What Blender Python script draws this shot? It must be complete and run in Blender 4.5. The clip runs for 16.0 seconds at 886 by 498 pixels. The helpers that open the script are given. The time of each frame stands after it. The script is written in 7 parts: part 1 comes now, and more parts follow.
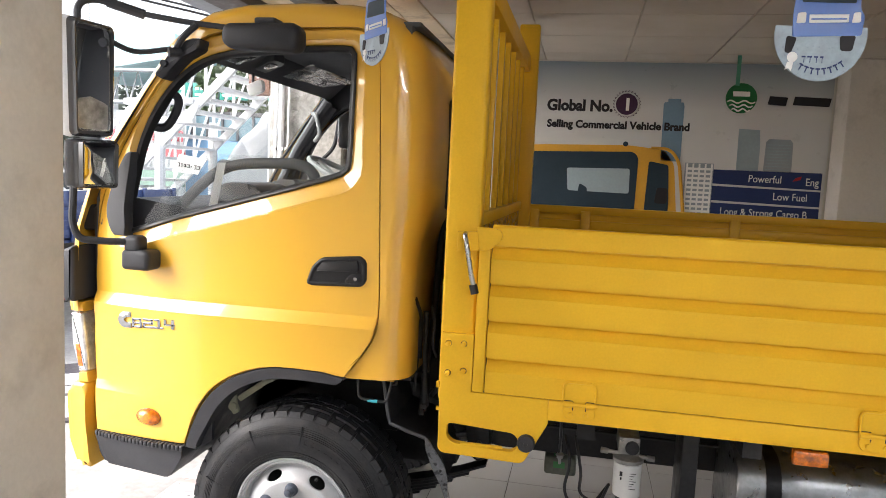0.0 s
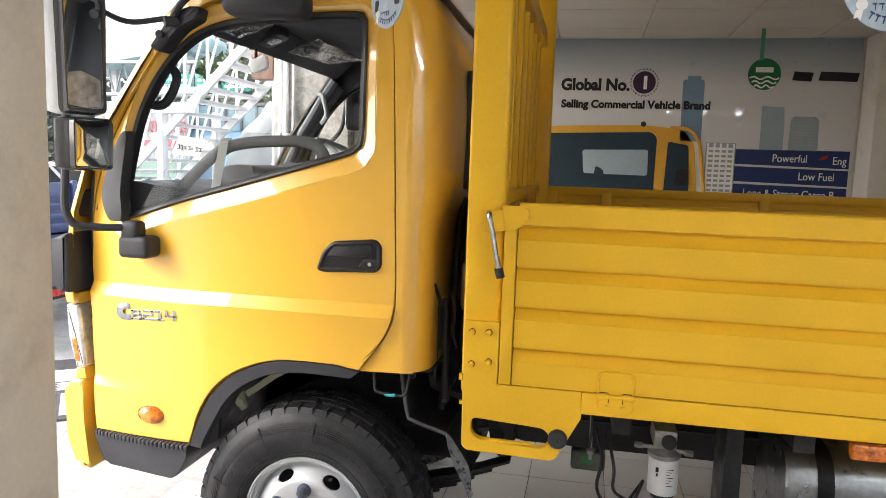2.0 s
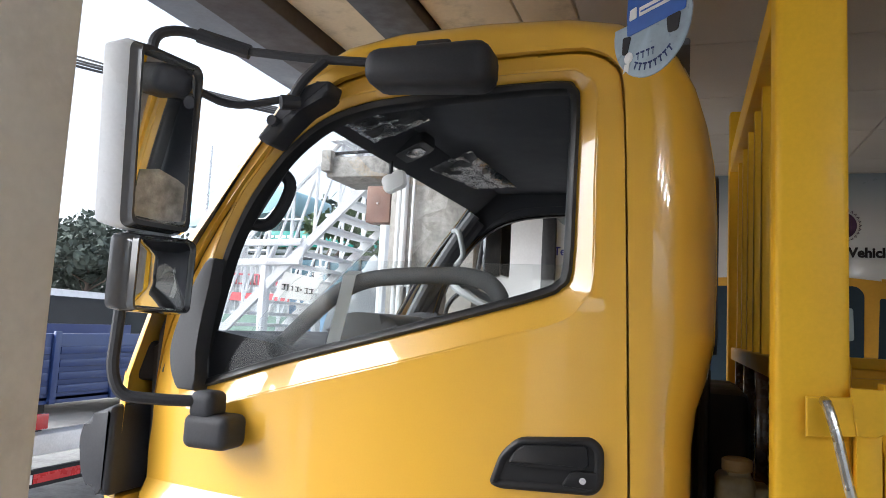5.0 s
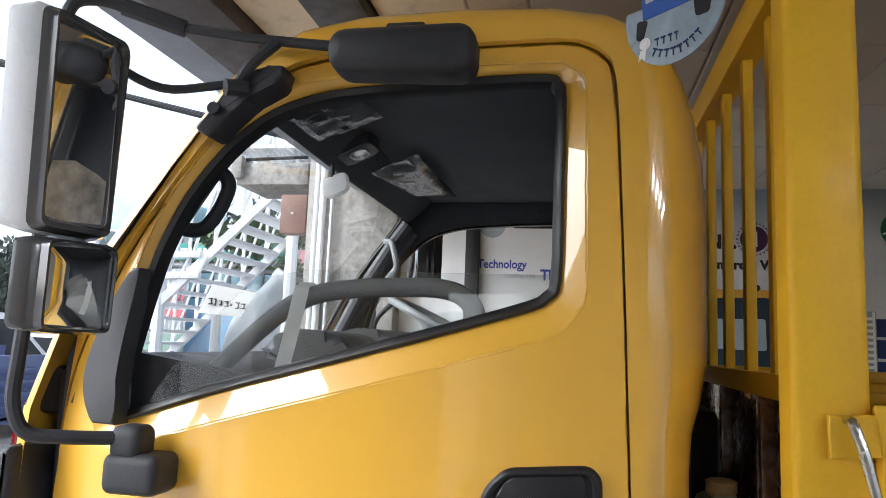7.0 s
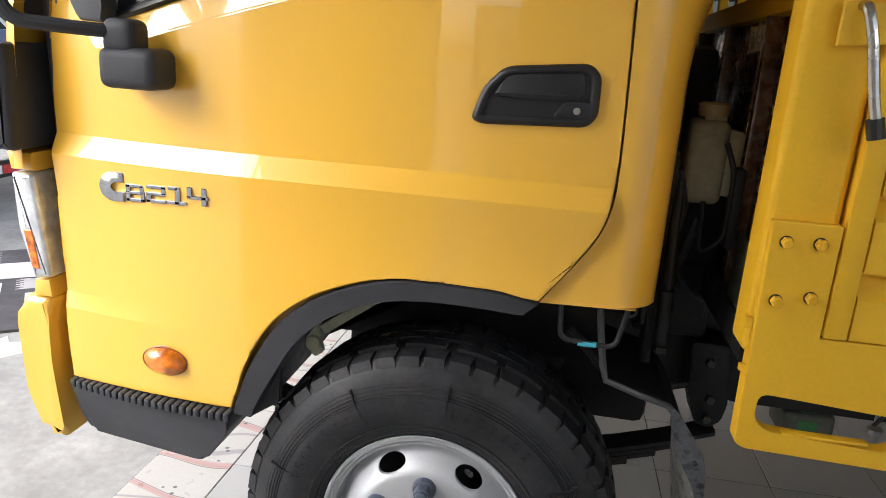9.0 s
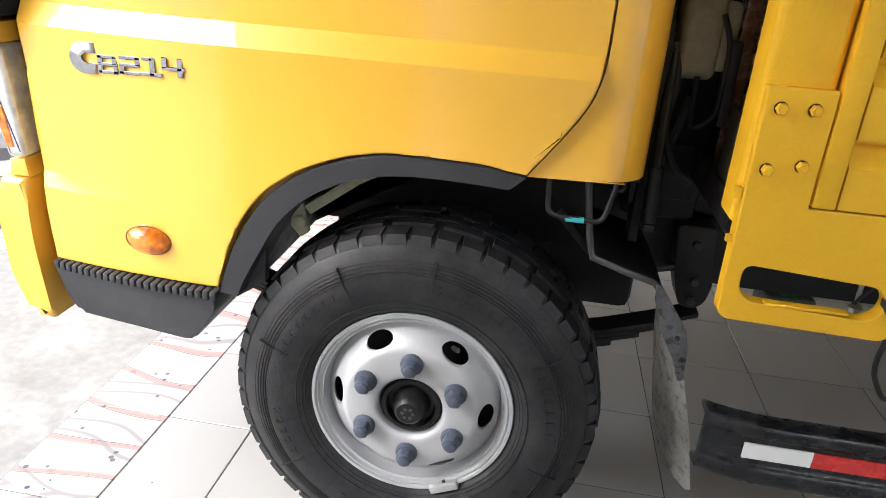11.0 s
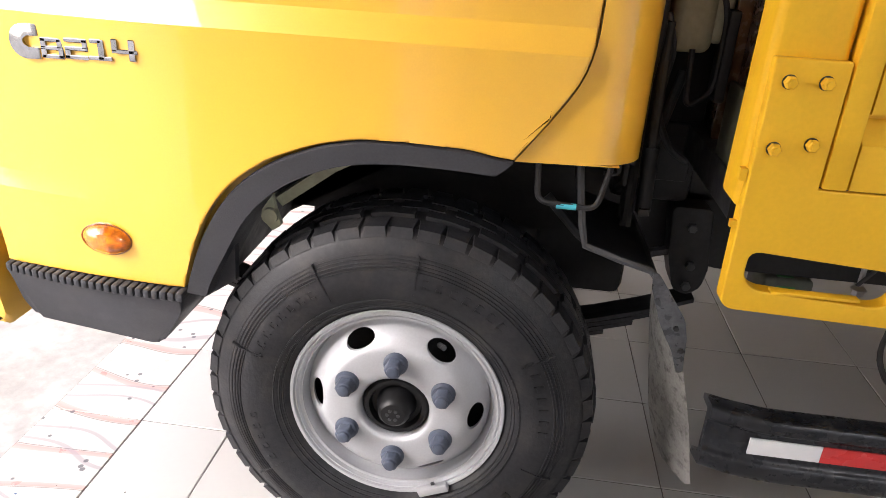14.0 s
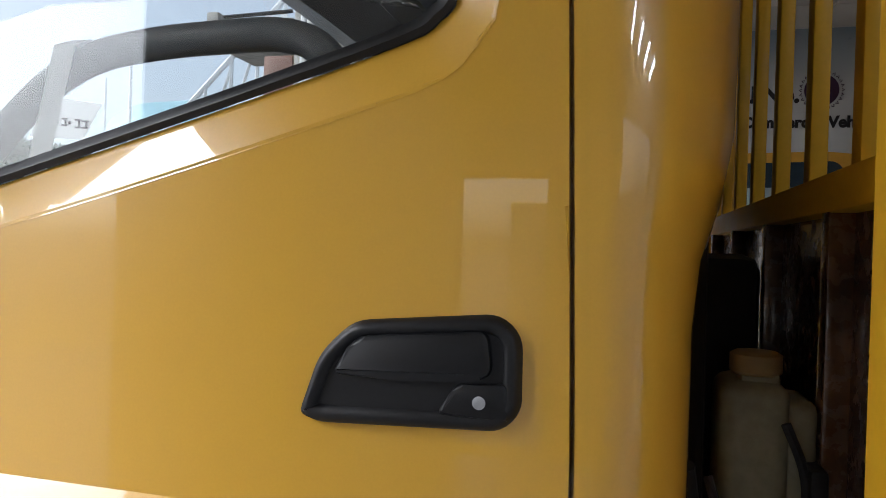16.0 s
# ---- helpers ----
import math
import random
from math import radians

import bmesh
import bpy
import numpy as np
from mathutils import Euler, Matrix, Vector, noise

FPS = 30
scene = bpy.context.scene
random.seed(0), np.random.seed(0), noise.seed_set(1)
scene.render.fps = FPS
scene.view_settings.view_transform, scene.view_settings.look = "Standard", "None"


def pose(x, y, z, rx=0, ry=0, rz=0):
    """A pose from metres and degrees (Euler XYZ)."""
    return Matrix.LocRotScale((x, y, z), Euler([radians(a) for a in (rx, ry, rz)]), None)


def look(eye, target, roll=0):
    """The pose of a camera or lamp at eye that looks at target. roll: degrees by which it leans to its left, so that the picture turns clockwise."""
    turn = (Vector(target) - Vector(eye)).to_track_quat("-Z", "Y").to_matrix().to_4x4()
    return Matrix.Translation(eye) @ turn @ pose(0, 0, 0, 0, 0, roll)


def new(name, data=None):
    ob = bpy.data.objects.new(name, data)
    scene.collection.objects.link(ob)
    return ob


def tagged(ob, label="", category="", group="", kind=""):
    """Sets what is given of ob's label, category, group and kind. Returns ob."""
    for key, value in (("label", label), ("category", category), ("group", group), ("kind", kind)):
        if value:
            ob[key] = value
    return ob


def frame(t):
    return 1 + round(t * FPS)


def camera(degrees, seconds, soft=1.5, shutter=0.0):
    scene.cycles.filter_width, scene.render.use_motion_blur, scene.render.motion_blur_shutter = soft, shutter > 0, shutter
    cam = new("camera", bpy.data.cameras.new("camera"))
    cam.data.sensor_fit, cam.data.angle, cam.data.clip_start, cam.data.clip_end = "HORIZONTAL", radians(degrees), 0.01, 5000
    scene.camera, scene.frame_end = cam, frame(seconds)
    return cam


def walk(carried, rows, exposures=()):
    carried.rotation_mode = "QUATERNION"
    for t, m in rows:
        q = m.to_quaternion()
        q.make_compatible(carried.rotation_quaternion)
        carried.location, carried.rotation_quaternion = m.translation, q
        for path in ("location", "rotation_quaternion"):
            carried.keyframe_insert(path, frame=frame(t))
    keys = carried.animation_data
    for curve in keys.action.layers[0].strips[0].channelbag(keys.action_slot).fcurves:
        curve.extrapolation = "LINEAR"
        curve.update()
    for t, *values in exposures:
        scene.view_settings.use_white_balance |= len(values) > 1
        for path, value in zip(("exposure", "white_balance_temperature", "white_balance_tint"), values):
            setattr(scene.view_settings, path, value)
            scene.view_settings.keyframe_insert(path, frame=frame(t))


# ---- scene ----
cam = camera(64.0, 16.0, soft=0.2)
PATH = [
    (0, (1.028, -2.426, 1.753), (0.650, -0.473, 1.549), 2.7),
    (0.5, (1.022, -2.405, 1.753), (0.639, -0.451, 1.563), 2.9),
    (1, (1.004, -2.358, 1.754), (0.650, -0.408, 1.487), 3.1),
    (1.5, (0.968, -2.290, 1.742), (0.600, -0.344, 1.463), 2.4),
    (2, (0.943, -2.255, 1.701), (0.552, -0.307, 1.471), 1.9),
    (2.5, (0.924, -2.246, 1.619), (0.556, -0.292, 1.401), 2.2),
    (3, (0.865, -2.117, 1.548), (0.589, -0.144, 1.369), 5.0),
    (3.5, (0.724, -1.973, 1.537), (0.273, -0.029, 1.413), 3.8),
    (4, (0.623, -1.827, 1.584), (0.097, 0.101, 1.508), 2.8),
    (4.5, (0.549, -1.595, 1.648), (-0.154, 0.271, 1.805), 2.3),
    (4.7, (0.499, -1.522, 1.657), (-0.187, 0.347, 1.843), 2.7),
    (6.8, (0.244, -1.330, 1.671), (-0.165, 0.608, 1.952), 2.1),
    (7, (0.236, -1.327, 1.662), (-0.139, 0.620, 1.922), 2.3),
    (7.5, (0.231, -1.322, 1.625), (-0.117, 0.642, 1.773), 2.6),
    (8, (0.229, -1.323, 1.557), (-0.121, 0.646, 1.522), 3.0),
    (8.5, (0.219, -1.324, 1.494), (-0.124, 0.616, 1.148), 2.8),
    (9, (0.228, -1.323, 1.450), (-0.072, 0.583, 0.926), 4.0),
    (9.2, (0.226, -1.326, 1.459), (-0.058, 0.568, 0.882), 3.8),
    (11.3, (0.239, -1.319, 1.372), (0.021, 0.492, 0.553), 4.9),
    (11.5, (0.237, -1.309, 1.370), (0.034, 0.480, 0.499), 5.2),
    (12, (0.237, -1.298, 1.351), (0.042, 0.434, 0.370), 5.1),
    (12.5, (0.237, -1.284, 1.337), (0.054, 0.440, 0.339), 5.1),
    (13, (0.232, -1.279, 1.339), (0.039, 0.461, 0.373), 5.0),
    (13.5, (0.232, -1.257, 1.341), (0.059, 0.512, 0.425), 4.5),
    (14, (0.223, -1.222, 1.362), (0.038, 0.597, 0.551), 3.6),
    (14.5, (0.284, -1.166, 1.503), (0.061, 0.763, 1.025), 1.9),
    (15, (0.370, -1.058, 1.605), (-0.078, 0.891, 1.605), 3.5),
    (15.5, (0.380, -0.912, 1.597), (-0.141, 1.015, 1.713), 2.4),
    (16, (0.378, -0.673, 1.519), (-0.127, 1.262, 1.509), 1.8),
]
EXPOSURES = [(0.0, 1.95, 6450, 12), (3.0, 1.95, 6450, 10), (4.5, 1.44, 6050, 10), (7.0, 1.43, 5900, 10), (8.0, 1.40, 6000, 10), (9.0, 1.34, 6200, 10), (12.0, 1.95, 6250, 10), (13.5, 1.98, 6300, 12), (14.5, 1.66, 6700, 20), (15.0, 1.58, 6050, 12), (15.5, 0.95, 5750, 10), (16.0, 0.76, 5800, 10)]
SKY, SUN = 0.165, 0.5

walk(cam, [(t, look(eye, target, roll)) for t, eye, target, roll in PATH], EXPOSURES)

# ---------------------------------------------------------------- world and light
world = bpy.data.worlds.new("overcast_sky")
scene.world = world
world.use_nodes = True
wn = world.node_tree.nodes
sky = wn.new("ShaderNodeTexSky")
sky.sky_type, sky.sun_disc = "NISHITA", False
sky.sun_elevation, sky.sun_rotation = radians(36.4), radians(-125)
sky.dust_density, sky.air_density, sky.ozone_density = 4.0, 1.0, 1.0
hazy = wn.new("ShaderNodeHueSaturation")
hazy.inputs["Saturation"].default_value = 0.35
world.node_tree.links.new(sky.outputs[0], hazy.inputs["Color"])
world.node_tree.links.new(hazy.outputs[0], wn["Background"].inputs[0])
wn["Background"].inputs[1].default_value = SKY

sun_data = bpy.data.lights.new("sun", "SUN")
sun_data.energy, sun_data.angle, sun_data.color = SUN, radians(30), (1.0, 0.97, 0.92)
sun = new("sun", sun_data)
sun.matrix_world = look((-10, -7, 9), (0, 0, 0))


# ---------------------------------------------------------------- materials
def mat(name, color, rough=0.5, metal=0.0, coat=0.0, vary=0.12, scale=3.0, grain=60.0, bump=0.0,
        bump_scale=80.0, dirt=None, dirt_amount=0.0, dirt_scale=1.5, spec=0.5, rough_vary=0.1, random_piece=0.0, coat_rough=0.03):
    """A surface with colour variation at two scales, uneven gloss, fine relief and optional stains."""
    m = bpy.data.materials.new(name)
    m.use_nodes = True
    nt = m.node_tree
    b = nt.nodes["Principled BSDF"]
    co = nt.nodes.new("ShaderNodeTexCoord")

    def noise_at(s, detail=4.0, rough_=0.55):
        n = nt.nodes.new("ShaderNodeTexNoise")
        n.inputs["Scale"].default_value, n.inputs["Detail"].default_value = s, detail
        n.inputs["Roughness"].default_value = rough_
        nt.links.new(co.outputs["Object"], n.inputs["Vector"])
        return n.outputs["Fac"]

    def remap(fac, a, b_, lo, hi):
        r = nt.nodes.new("ShaderNodeMapRange")
        for key, v in (("From Min", a), ("From Max", b_), ("To Min", lo), ("To Max", hi)):
            r.inputs[key].default_value = v
        nt.links.new(fac, r.inputs["Value"])
        return r.outputs["Result"]

    def mix(kind, fac, a, c):
        x = nt.nodes.new("ShaderNodeMix")
        x.data_type, x.blend_type = "RGBA", kind
        for sock, v in ((x.inputs[0], fac), (x.inputs[6], a), (x.inputs[7], c)):
            if isinstance(v, (int, float)):
                sock.default_value = v
            elif isinstance(v, tuple):
                sock.default_value = (*v, 1)
            else:
                nt.links.new(v, sock)
        return x.outputs[2]

    base = tuple(color)
    big = remap(noise_at(scale), 0.3, 0.7, 1 - vary, 1 + vary)
    fine = remap(noise_at(grain, 6.0), 0.3, 0.7, 1 - vary * 0.6, 1 + vary * 0.6)
    mul = nt.nodes.new("ShaderNodeMath")
    mul.operation = "MULTIPLY"
    nt.links.new(big, mul.inputs[0])
    nt.links.new(fine, mul.inputs[1])
    out = mul.outputs[0]
    if random_piece:
        info = nt.nodes.new("ShaderNodeObjectInfo")
        m2 = nt.nodes.new("ShaderNodeMath")
        m2.operation = "MULTIPLY"
        nt.links.new(out, m2.inputs[0])
        nt.links.new(remap(info.outputs["Random"], 0, 1, 1 - random_piece, 1 + random_piece), m2.inputs[1])
        out = m2.outputs[0]
    col = nt.nodes.new("ShaderNodeVectorMath")
    col.operation = "SCALE"
    col.inputs[0].default_value = base
    nt.links.new(out, col.inputs["Scale"])
    result = col.outputs[0]
    if dirt:
        fac = remap(noise_at(dirt_scale, 8.0, 0.65), 0.5, 0.68, 0.0, dirt_amount)
        result = mix("MIX", fac, result, tuple(dirt))
    nt.links.new(result, b.inputs["Base Color"])
    rfac = remap(noise_at(scale * 4, 5.0), 0.3, 0.7, max(0.02, rough - rough_vary), min(1.0, rough + rough_vary))
    nt.links.new(rfac, b.inputs["Roughness"])
    b.inputs["Metallic"].default_value = metal
    b.inputs["Coat Weight"].default_value = coat
    b.inputs["Coat Roughness"].default_value = coat_rough
    b.inputs["Specular IOR Level"].default_value = spec
    if bump:
        bn = nt.nodes.new("ShaderNodeBump")
        bn.inputs["Strength"].default_value, bn.inputs["Distance"].default_value = bump, 0.004
        nt.links.new(noise_at(bump_scale, 5.0), bn.inputs["Height"])
        nt.links.new(bn.outputs[0], b.inputs["Normal"])
    return m


def glass_mat(name, tint=(0.9, 0.95, 0.95), rough=0.0):
    """Thin pane: see-through with a mirror gloss that grows at grazing angles."""
    m = bpy.data.materials.new(name)
    m.use_nodes = True
    nt = m.node_tree
    nt.nodes.clear()
    out = nt.nodes.new("ShaderNodeOutputMaterial")
    tr, gl = nt.nodes.new("ShaderNodeBsdfTransparent"), nt.nodes.new("ShaderNodeBsdfGlossy")
    tr.inputs[0].default_value = (*tint, 1)
    gl.inputs["Roughness"].default_value = rough
    lw = nt.nodes.new("ShaderNodeLayerWeight")
    lw.inputs[0].default_value = 0.5
    pw = nt.nodes.new("ShaderNodeMath")
    pw.operation = "POWER"
    pw.inputs[1].default_value = 4.0
    fr = nt.nodes.new("ShaderNodeMapRange")
    fr.inputs["To Min"].default_value, fr.inputs["To Max"].default_value = 0.06, 0.9
    nt.links.new(lw.outputs["Facing"], pw.inputs[0])
    nt.links.new(pw.outputs[0], fr.inputs["Value"])
    mx = nt.nodes.new("ShaderNodeMixShader")
    nt.links.new(fr.outputs[0], mx.inputs[0])
    nt.links.new(tr.outputs[0], mx.inputs[1])
    nt.links.new(gl.outputs[0], mx.inputs[2])
    nt.links.new(mx.outputs[0], out.inputs[0])
    return m


def glow_mat(name, color, strength):
    m = bpy.data.materials.new(name)
    m.use_nodes = True
    b = m.node_tree.nodes["Principled BSDF"]
    b.inputs["Base Color"].default_value = (*color, 1)
    b.inputs["Emission Color"].default_value = (*color, 1)
    b.inputs["Emission Strength"].default_value = strength
    return m


YELLOW = mat("yellow_gloss_paint", (0.70, 0.392, 0.036), 0.32, coat=1.0, vary=0.03, scale=1.2, grain=300, rough_vary=0.04, coat_rough=0.02)
YELLOW.node_tree.nodes["Principled BSDF"].inputs["Coat IOR"].default_value = 1.62
YELLOW_BED = mat("yellow_satin_paint", (0.80, 0.456, 0.018), 0.5, coat=0.08, spec=0.3, vary=0.05, scale=2.0, grain=120, rough_vary=0.08, bump=0.05, bump_scale=40, coat_rough=0.15)
BLACK_PLASTIC = mat("black_grained_plastic", (0.028, 0.029, 0.034), 0.55, vary=0.2, grain=200, bump=0.12, bump_scale=400, spec=0.32, dirt=(0.05, 0.05, 0.052), dirt_amount=0.25, dirt_scale=9)
HANDLE_BLACK = mat("smooth_black_plastic", (0.012, 0.012, 0.014), 0.42, vary=0.15, grain=200, spec=0.4)
DARK_PLASTIC = mat("dark_grey_plastic", (0.045, 0.047, 0.052), 0.45, vary=0.12, grain=200, bump=0.1, bump_scale=300)
BLACK_METAL = mat("black_chassis_paint", (0.015, 0.015, 0.0165), 0.45, vary=0.4, scale=6, dirt=(0.035, 0.032, 0.03), dirt_amount=0.3, dirt_scale=9, bump=0.1, spec=0.3)
RUBBER = mat("tyre_rubber", (0.017, 0.0175, 0.020), 0.46, vary=0.35, scale=6, grain=90, dirt=(0.05, 0.045, 0.042), dirt_amount=0.45, dirt_scale=14, spec=0.25, bump=0.2, bump_scale=120)
SEAL = mat("black_rubber_seal", (0.012, 0.012, 0.013), 0.45, vary=0.1)
RIM_SILVER = mat("silver_wheel_paint", (0.40, 0.41, 0.43), 0.45, metal=0.35, vary=0.06, scale=8, grain=200, dirt=(0.32, 0.31, 0.3), dirt_amount=0.25, dirt_scale=12)
STEEL = mat("bare_steel", (0.5, 0.5, 0.5), 0.3, metal=1.0, vary=0.1)
BADGE_CHROME = mat("dulled_badge_chrome", (0.40, 0.40, 0.41), 0.12, metal=1.0, vary=0.1, scale=30, rough_vary=0.05)
CHROME = mat("chrome", (0.8, 0.8, 0.82), 0.08, metal=1.0, vary=0.02, rough_vary=0.03)
NUT_GREY = mat("blue_grey_wheel_nut_cap", (0.052, 0.064, 0.092), 0.45, metal=0.0, vary=0.2, grain=150)
HEADLINER = mat("dark_grey_headliner_cloth", (0.08, 0.083, 0.092), 0.9, vary=0.12, grain=300, bump=0.2, bump_scale=500)
GREY_TRIM = mat("mid_grey_moulded_trim", (0.10, 0.104, 0.108), 0.55, vary=0.08, grain=70, bump=0.02, bump_scale=150)
PILLAR_TRIM = mat("dark_grey_pillar_trim", (0.075, 0.078, 0.084), 0.5, vary=0.08, grain=70, bump=0.02, bump_scale=150)
LIGHT_TRIM = mat("light_grey_moulded_trim", (0.3, 0.31, 0.31), 0.5, vary=0.06, grain=250)
SEAT_CLOTH = mat("grey_seat_cloth_under_film", (0.13, 0.135, 0.14), 0.6, vary=0.2, scale=8, grain=300, bump=0.4, bump_scale=30, coat=0.5)
WINDOW = glass_mat("window_glass", (0.94, 0.96, 0.96))
MIRROR = mat("mirror_glass", (0.85, 0.87, 0.88), 0.02, metal=1.0, vary=0.0, rough_vary=0.01)
AMBER = mat("amber_lens", (0.6, 0.15, 0.008), 0.1, coat=1.0, vary=0.5, scale=45, dirt=(0.12, 0.02, 0.003), dirt_amount=0.8, dirt_scale=38)
LENS_CLEAR = mat("clear_lamp_lens", (0.62, 0.64, 0.66), 0.12, metal=0.5, coat=1.0, vary=0.25, scale=25)
RED_LENS = mat("red_lamp_lens", (0.5, 0.02, 0.02), 0.2, coat=0.8, vary=0.1)
MIRROR_CASE = mat("glossy_black_plastic", (0.05, 0.052, 0.057), 0.12, vary=0.1, grain=60, coat=1.0, coat_rough=0.04, rough_vary=0.04)
# pale grey paints the sky's reflection on the back of the black mirror case
SKY_SHEEN_GREY = mat("painted_sky_sheen_grey", (0.66, 0.68, 0.71), 0.3, vary=0.05, grain=120, coat=0.4)
MIRROR_FILM = mat("crinkled_protective_film", (0.62, 0.62, 0.60), 0.16, metal=0.5, vary=0.45, scale=14, grain=40, bump=1.0, bump_scale=26, spec=1.0)
CLEAR_FILM = mat("crinkled_clear_film", (0.17, 0.173, 0.178), 0.14, metal=0.2, vary=0.3, scale=9, grain=30, bump=0.8, bump_scale=30, spec=1.0, coat=1.0)
PAPER = mat("white_paper", (0.86, 0.86, 0.85), 0.8, vary=0.04)
THIN_PAPER = mat("thin_white_paper", (0.88, 0.88, 0.87), 0.8, vary=0.04)
nt = THIN_PAPER.node_tree
through_light = nt.nodes.new("ShaderNodeBsdfTranslucent")      # daylight glows through a single sheet
through_light.inputs["Color"].default_value = (0.85, 0.85, 0.83, 1)
both = nt.nodes.new("ShaderNodeMixShader")
both.inputs[0].default_value = 0.5
nt.links.new(nt.nodes["Principled BSDF"].outputs[0], both.inputs[1])
nt.links.new(through_light.outputs[0], both.inputs[2])
nt.links.new(both.outputs[0], nt.nodes["Material Output"].inputs["Surface"])
nt = PAPER.node_tree            # paper lets some light through
tl, ms = nt.nodes.new("ShaderNodeBsdfTranslucent"), nt.nodes.new("ShaderNodeMixShader")
tl.inputs[0].default_value = (0.9, 0.9, 0.89, 1)
ms.inputs[0].default_value = 0.62
nt.links.new(nt.nodes["Principled BSDF"].outputs[0], ms.inputs[1])
nt.links.new(tl.outputs[0], ms.inputs[2])
nt.links.new(ms.outputs[0], nt.nodes["Material Output"].inputs[0])
INK = mat("black_ink", (0.02, 0.02, 0.025), 0.6, vary=0.05)
WALL_BEIGE = mat("beige_wall_paint", (0.64, 0.595, 0.53), 0.7, vary=0.06, scale=2, dirt=(0.26, 0.22, 0.18), dirt_amount=0.35, dirt_scale=4, bump=0.15, bump_scale=60)
WALL_WHITE = mat("off_white_wall_paint", (0.56, 0.535, 0.49), 0.75, vary=0.05, scale=1.5, bump=0.1)
CEIL = mat("off_white_ceiling_board", (0.52, 0.485, 0.435), 0.85, vary=0.05, scale=3, grain=120, bump=0.1, dirt=(0.4, 0.34, 0.26), dirt_amount=0.3, dirt_scale=2)
CREAM = mat("cream_soffit_paint", (0.66, 0.56, 0.4), 0.7, vary=0.06, dirt=(0.2, 0.15, 0.1), dirt_amount=0.6, dirt_scale=5)
TILE = mat("worn_white_floor_tile", (0.43, 0.42, 0.405), 0.28, vary=0.018, scale=1.1, grain=45, random_piece=0.06, rough_vary=0.0)
GROUT = mat("dark_grout", (0.12, 0.11, 0.1), 0.9)
CONCRETE = mat("pale_concrete_apron", (0.34, 0.335, 0.325), 0.85, vary=0.2, scale=3, grain=25, dirt=(0.22, 0.21, 0.20), dirt_amount=0.6, dirt_scale=4, bump=0.4, bump_scale=40)
PAINT_MARK = mat("blue_paint_drip", (0.06, 0.1, 0.2), 0.5, vary=0.3)
WHITE_STEEL = mat("white_painted_steel", (0.7, 0.71, 0.72), 0.5, vary=0.08, dirt=(0.35, 0.3, 0.26), dirt_amount=0.4, dirt_scale=3)
MOSS_CONCRETE = mat("mottled_old_concrete", (0.33, 0.315, 0.29), 0.95, vary=0.4, scale=5, grain=30, dirt=(0.07, 0.065, 0.06), dirt_amount=0.9, dirt_scale=5, bump=0.5, bump_scale=20)


# ---------------------------------------------------------------- mesh helpers
def thing(name, label, category, group="", at=(0, 0, 0)):
    ob = new(name)
    ob.empty_display_size = 0.05
    ob.location = at
    return tagged(ob, label, category, group)


def part(name, bm, material, parent=None, label="", smooth=True, angle=35, kind="", category="", group=""):
    """Links a bmesh as one mesh object under a thing or part."""
    bmesh.ops.recalc_face_normals(bm, faces=bm.faces)
    me = bpy.data.meshes.new(name)
    bm.to_mesh(me)
    bm.free()
    if smooth:
        me.polygons.foreach_set("use_smooth", [True] * len(me.polygons))
        me.set_sharp_from_angle(angle=radians(angle))
    me.materials.append(material)
    ob = new(name, me)
    if parent is not None:
        ob.parent = parent
        root = parent
        shift = Vector(parent.location)
        while root.parent is not None:
            root = root.parent
            shift += Vector(root.location)
        me.transform(Matrix.Translation(-shift))
    return tagged(ob, label, category, group, kind)


def box(bm, x0, x1, y0, y1, z0, z1, bevel=0.0, seg=2, m=None):
    r = bmesh.ops.create_cube(bm, size=1.0)
    vs = r["verts"]
    for v in vs:
        v.co = Vector((x0 + (v.co.x + 0.5) * (x1 - x0), y0 + (v.co.y + 0.5) * (y1 - y0), z0 + (v.co.z + 0.5) * (z1 - z0)))
    if m is not None:
        for v in vs:
            v.co = m @ v.co
    if bevel:
        es = list({e for v in vs for e in v.link_edges})
        bmesh.ops.bevel(bm, geom=es, offset=bevel, segments=seg, affect="EDGES", profile=0.5)
    return bm


def boxes(*specs, bevel=0.0, seg=2):
    bm = bmesh.new()
    for s in specs:
        box(bm, *s, bevel=bevel, seg=seg)
    return bm


def prism(bm, pts, y0, y1, bevel=0.0, seg=2, axis="y"):
    """A flat outline (x, z) drawn out from y0 to y1 (or (y, z) along x, or (x, y) along z)."""
    def at(p, d):
        return {"y": (p[0], d, p[1]), "x": (d, p[0], p[1]), "z": (p[0], p[1], d)}[axis]
    a = [bm.verts.new(at(p, y0)) for p in pts]
    b = [bm.verts.new(at(p, y1)) for p in pts]
    n = len(pts)
    fa, fb = bm.faces.new(a), bm.faces.new(b[::-1])
    sides = [bm.faces.new((a[i], b[i], b[(i + 1) % n], a[(i + 1) % n])) for i in range(n)]
    if bevel:
        es = list({e for f in (fa, fb) for e in f.edges})
        bmesh.ops.bevel(bm, geom=es, offset=bevel, segments=seg, affect="EDGES", profile=0.5)
    return bm


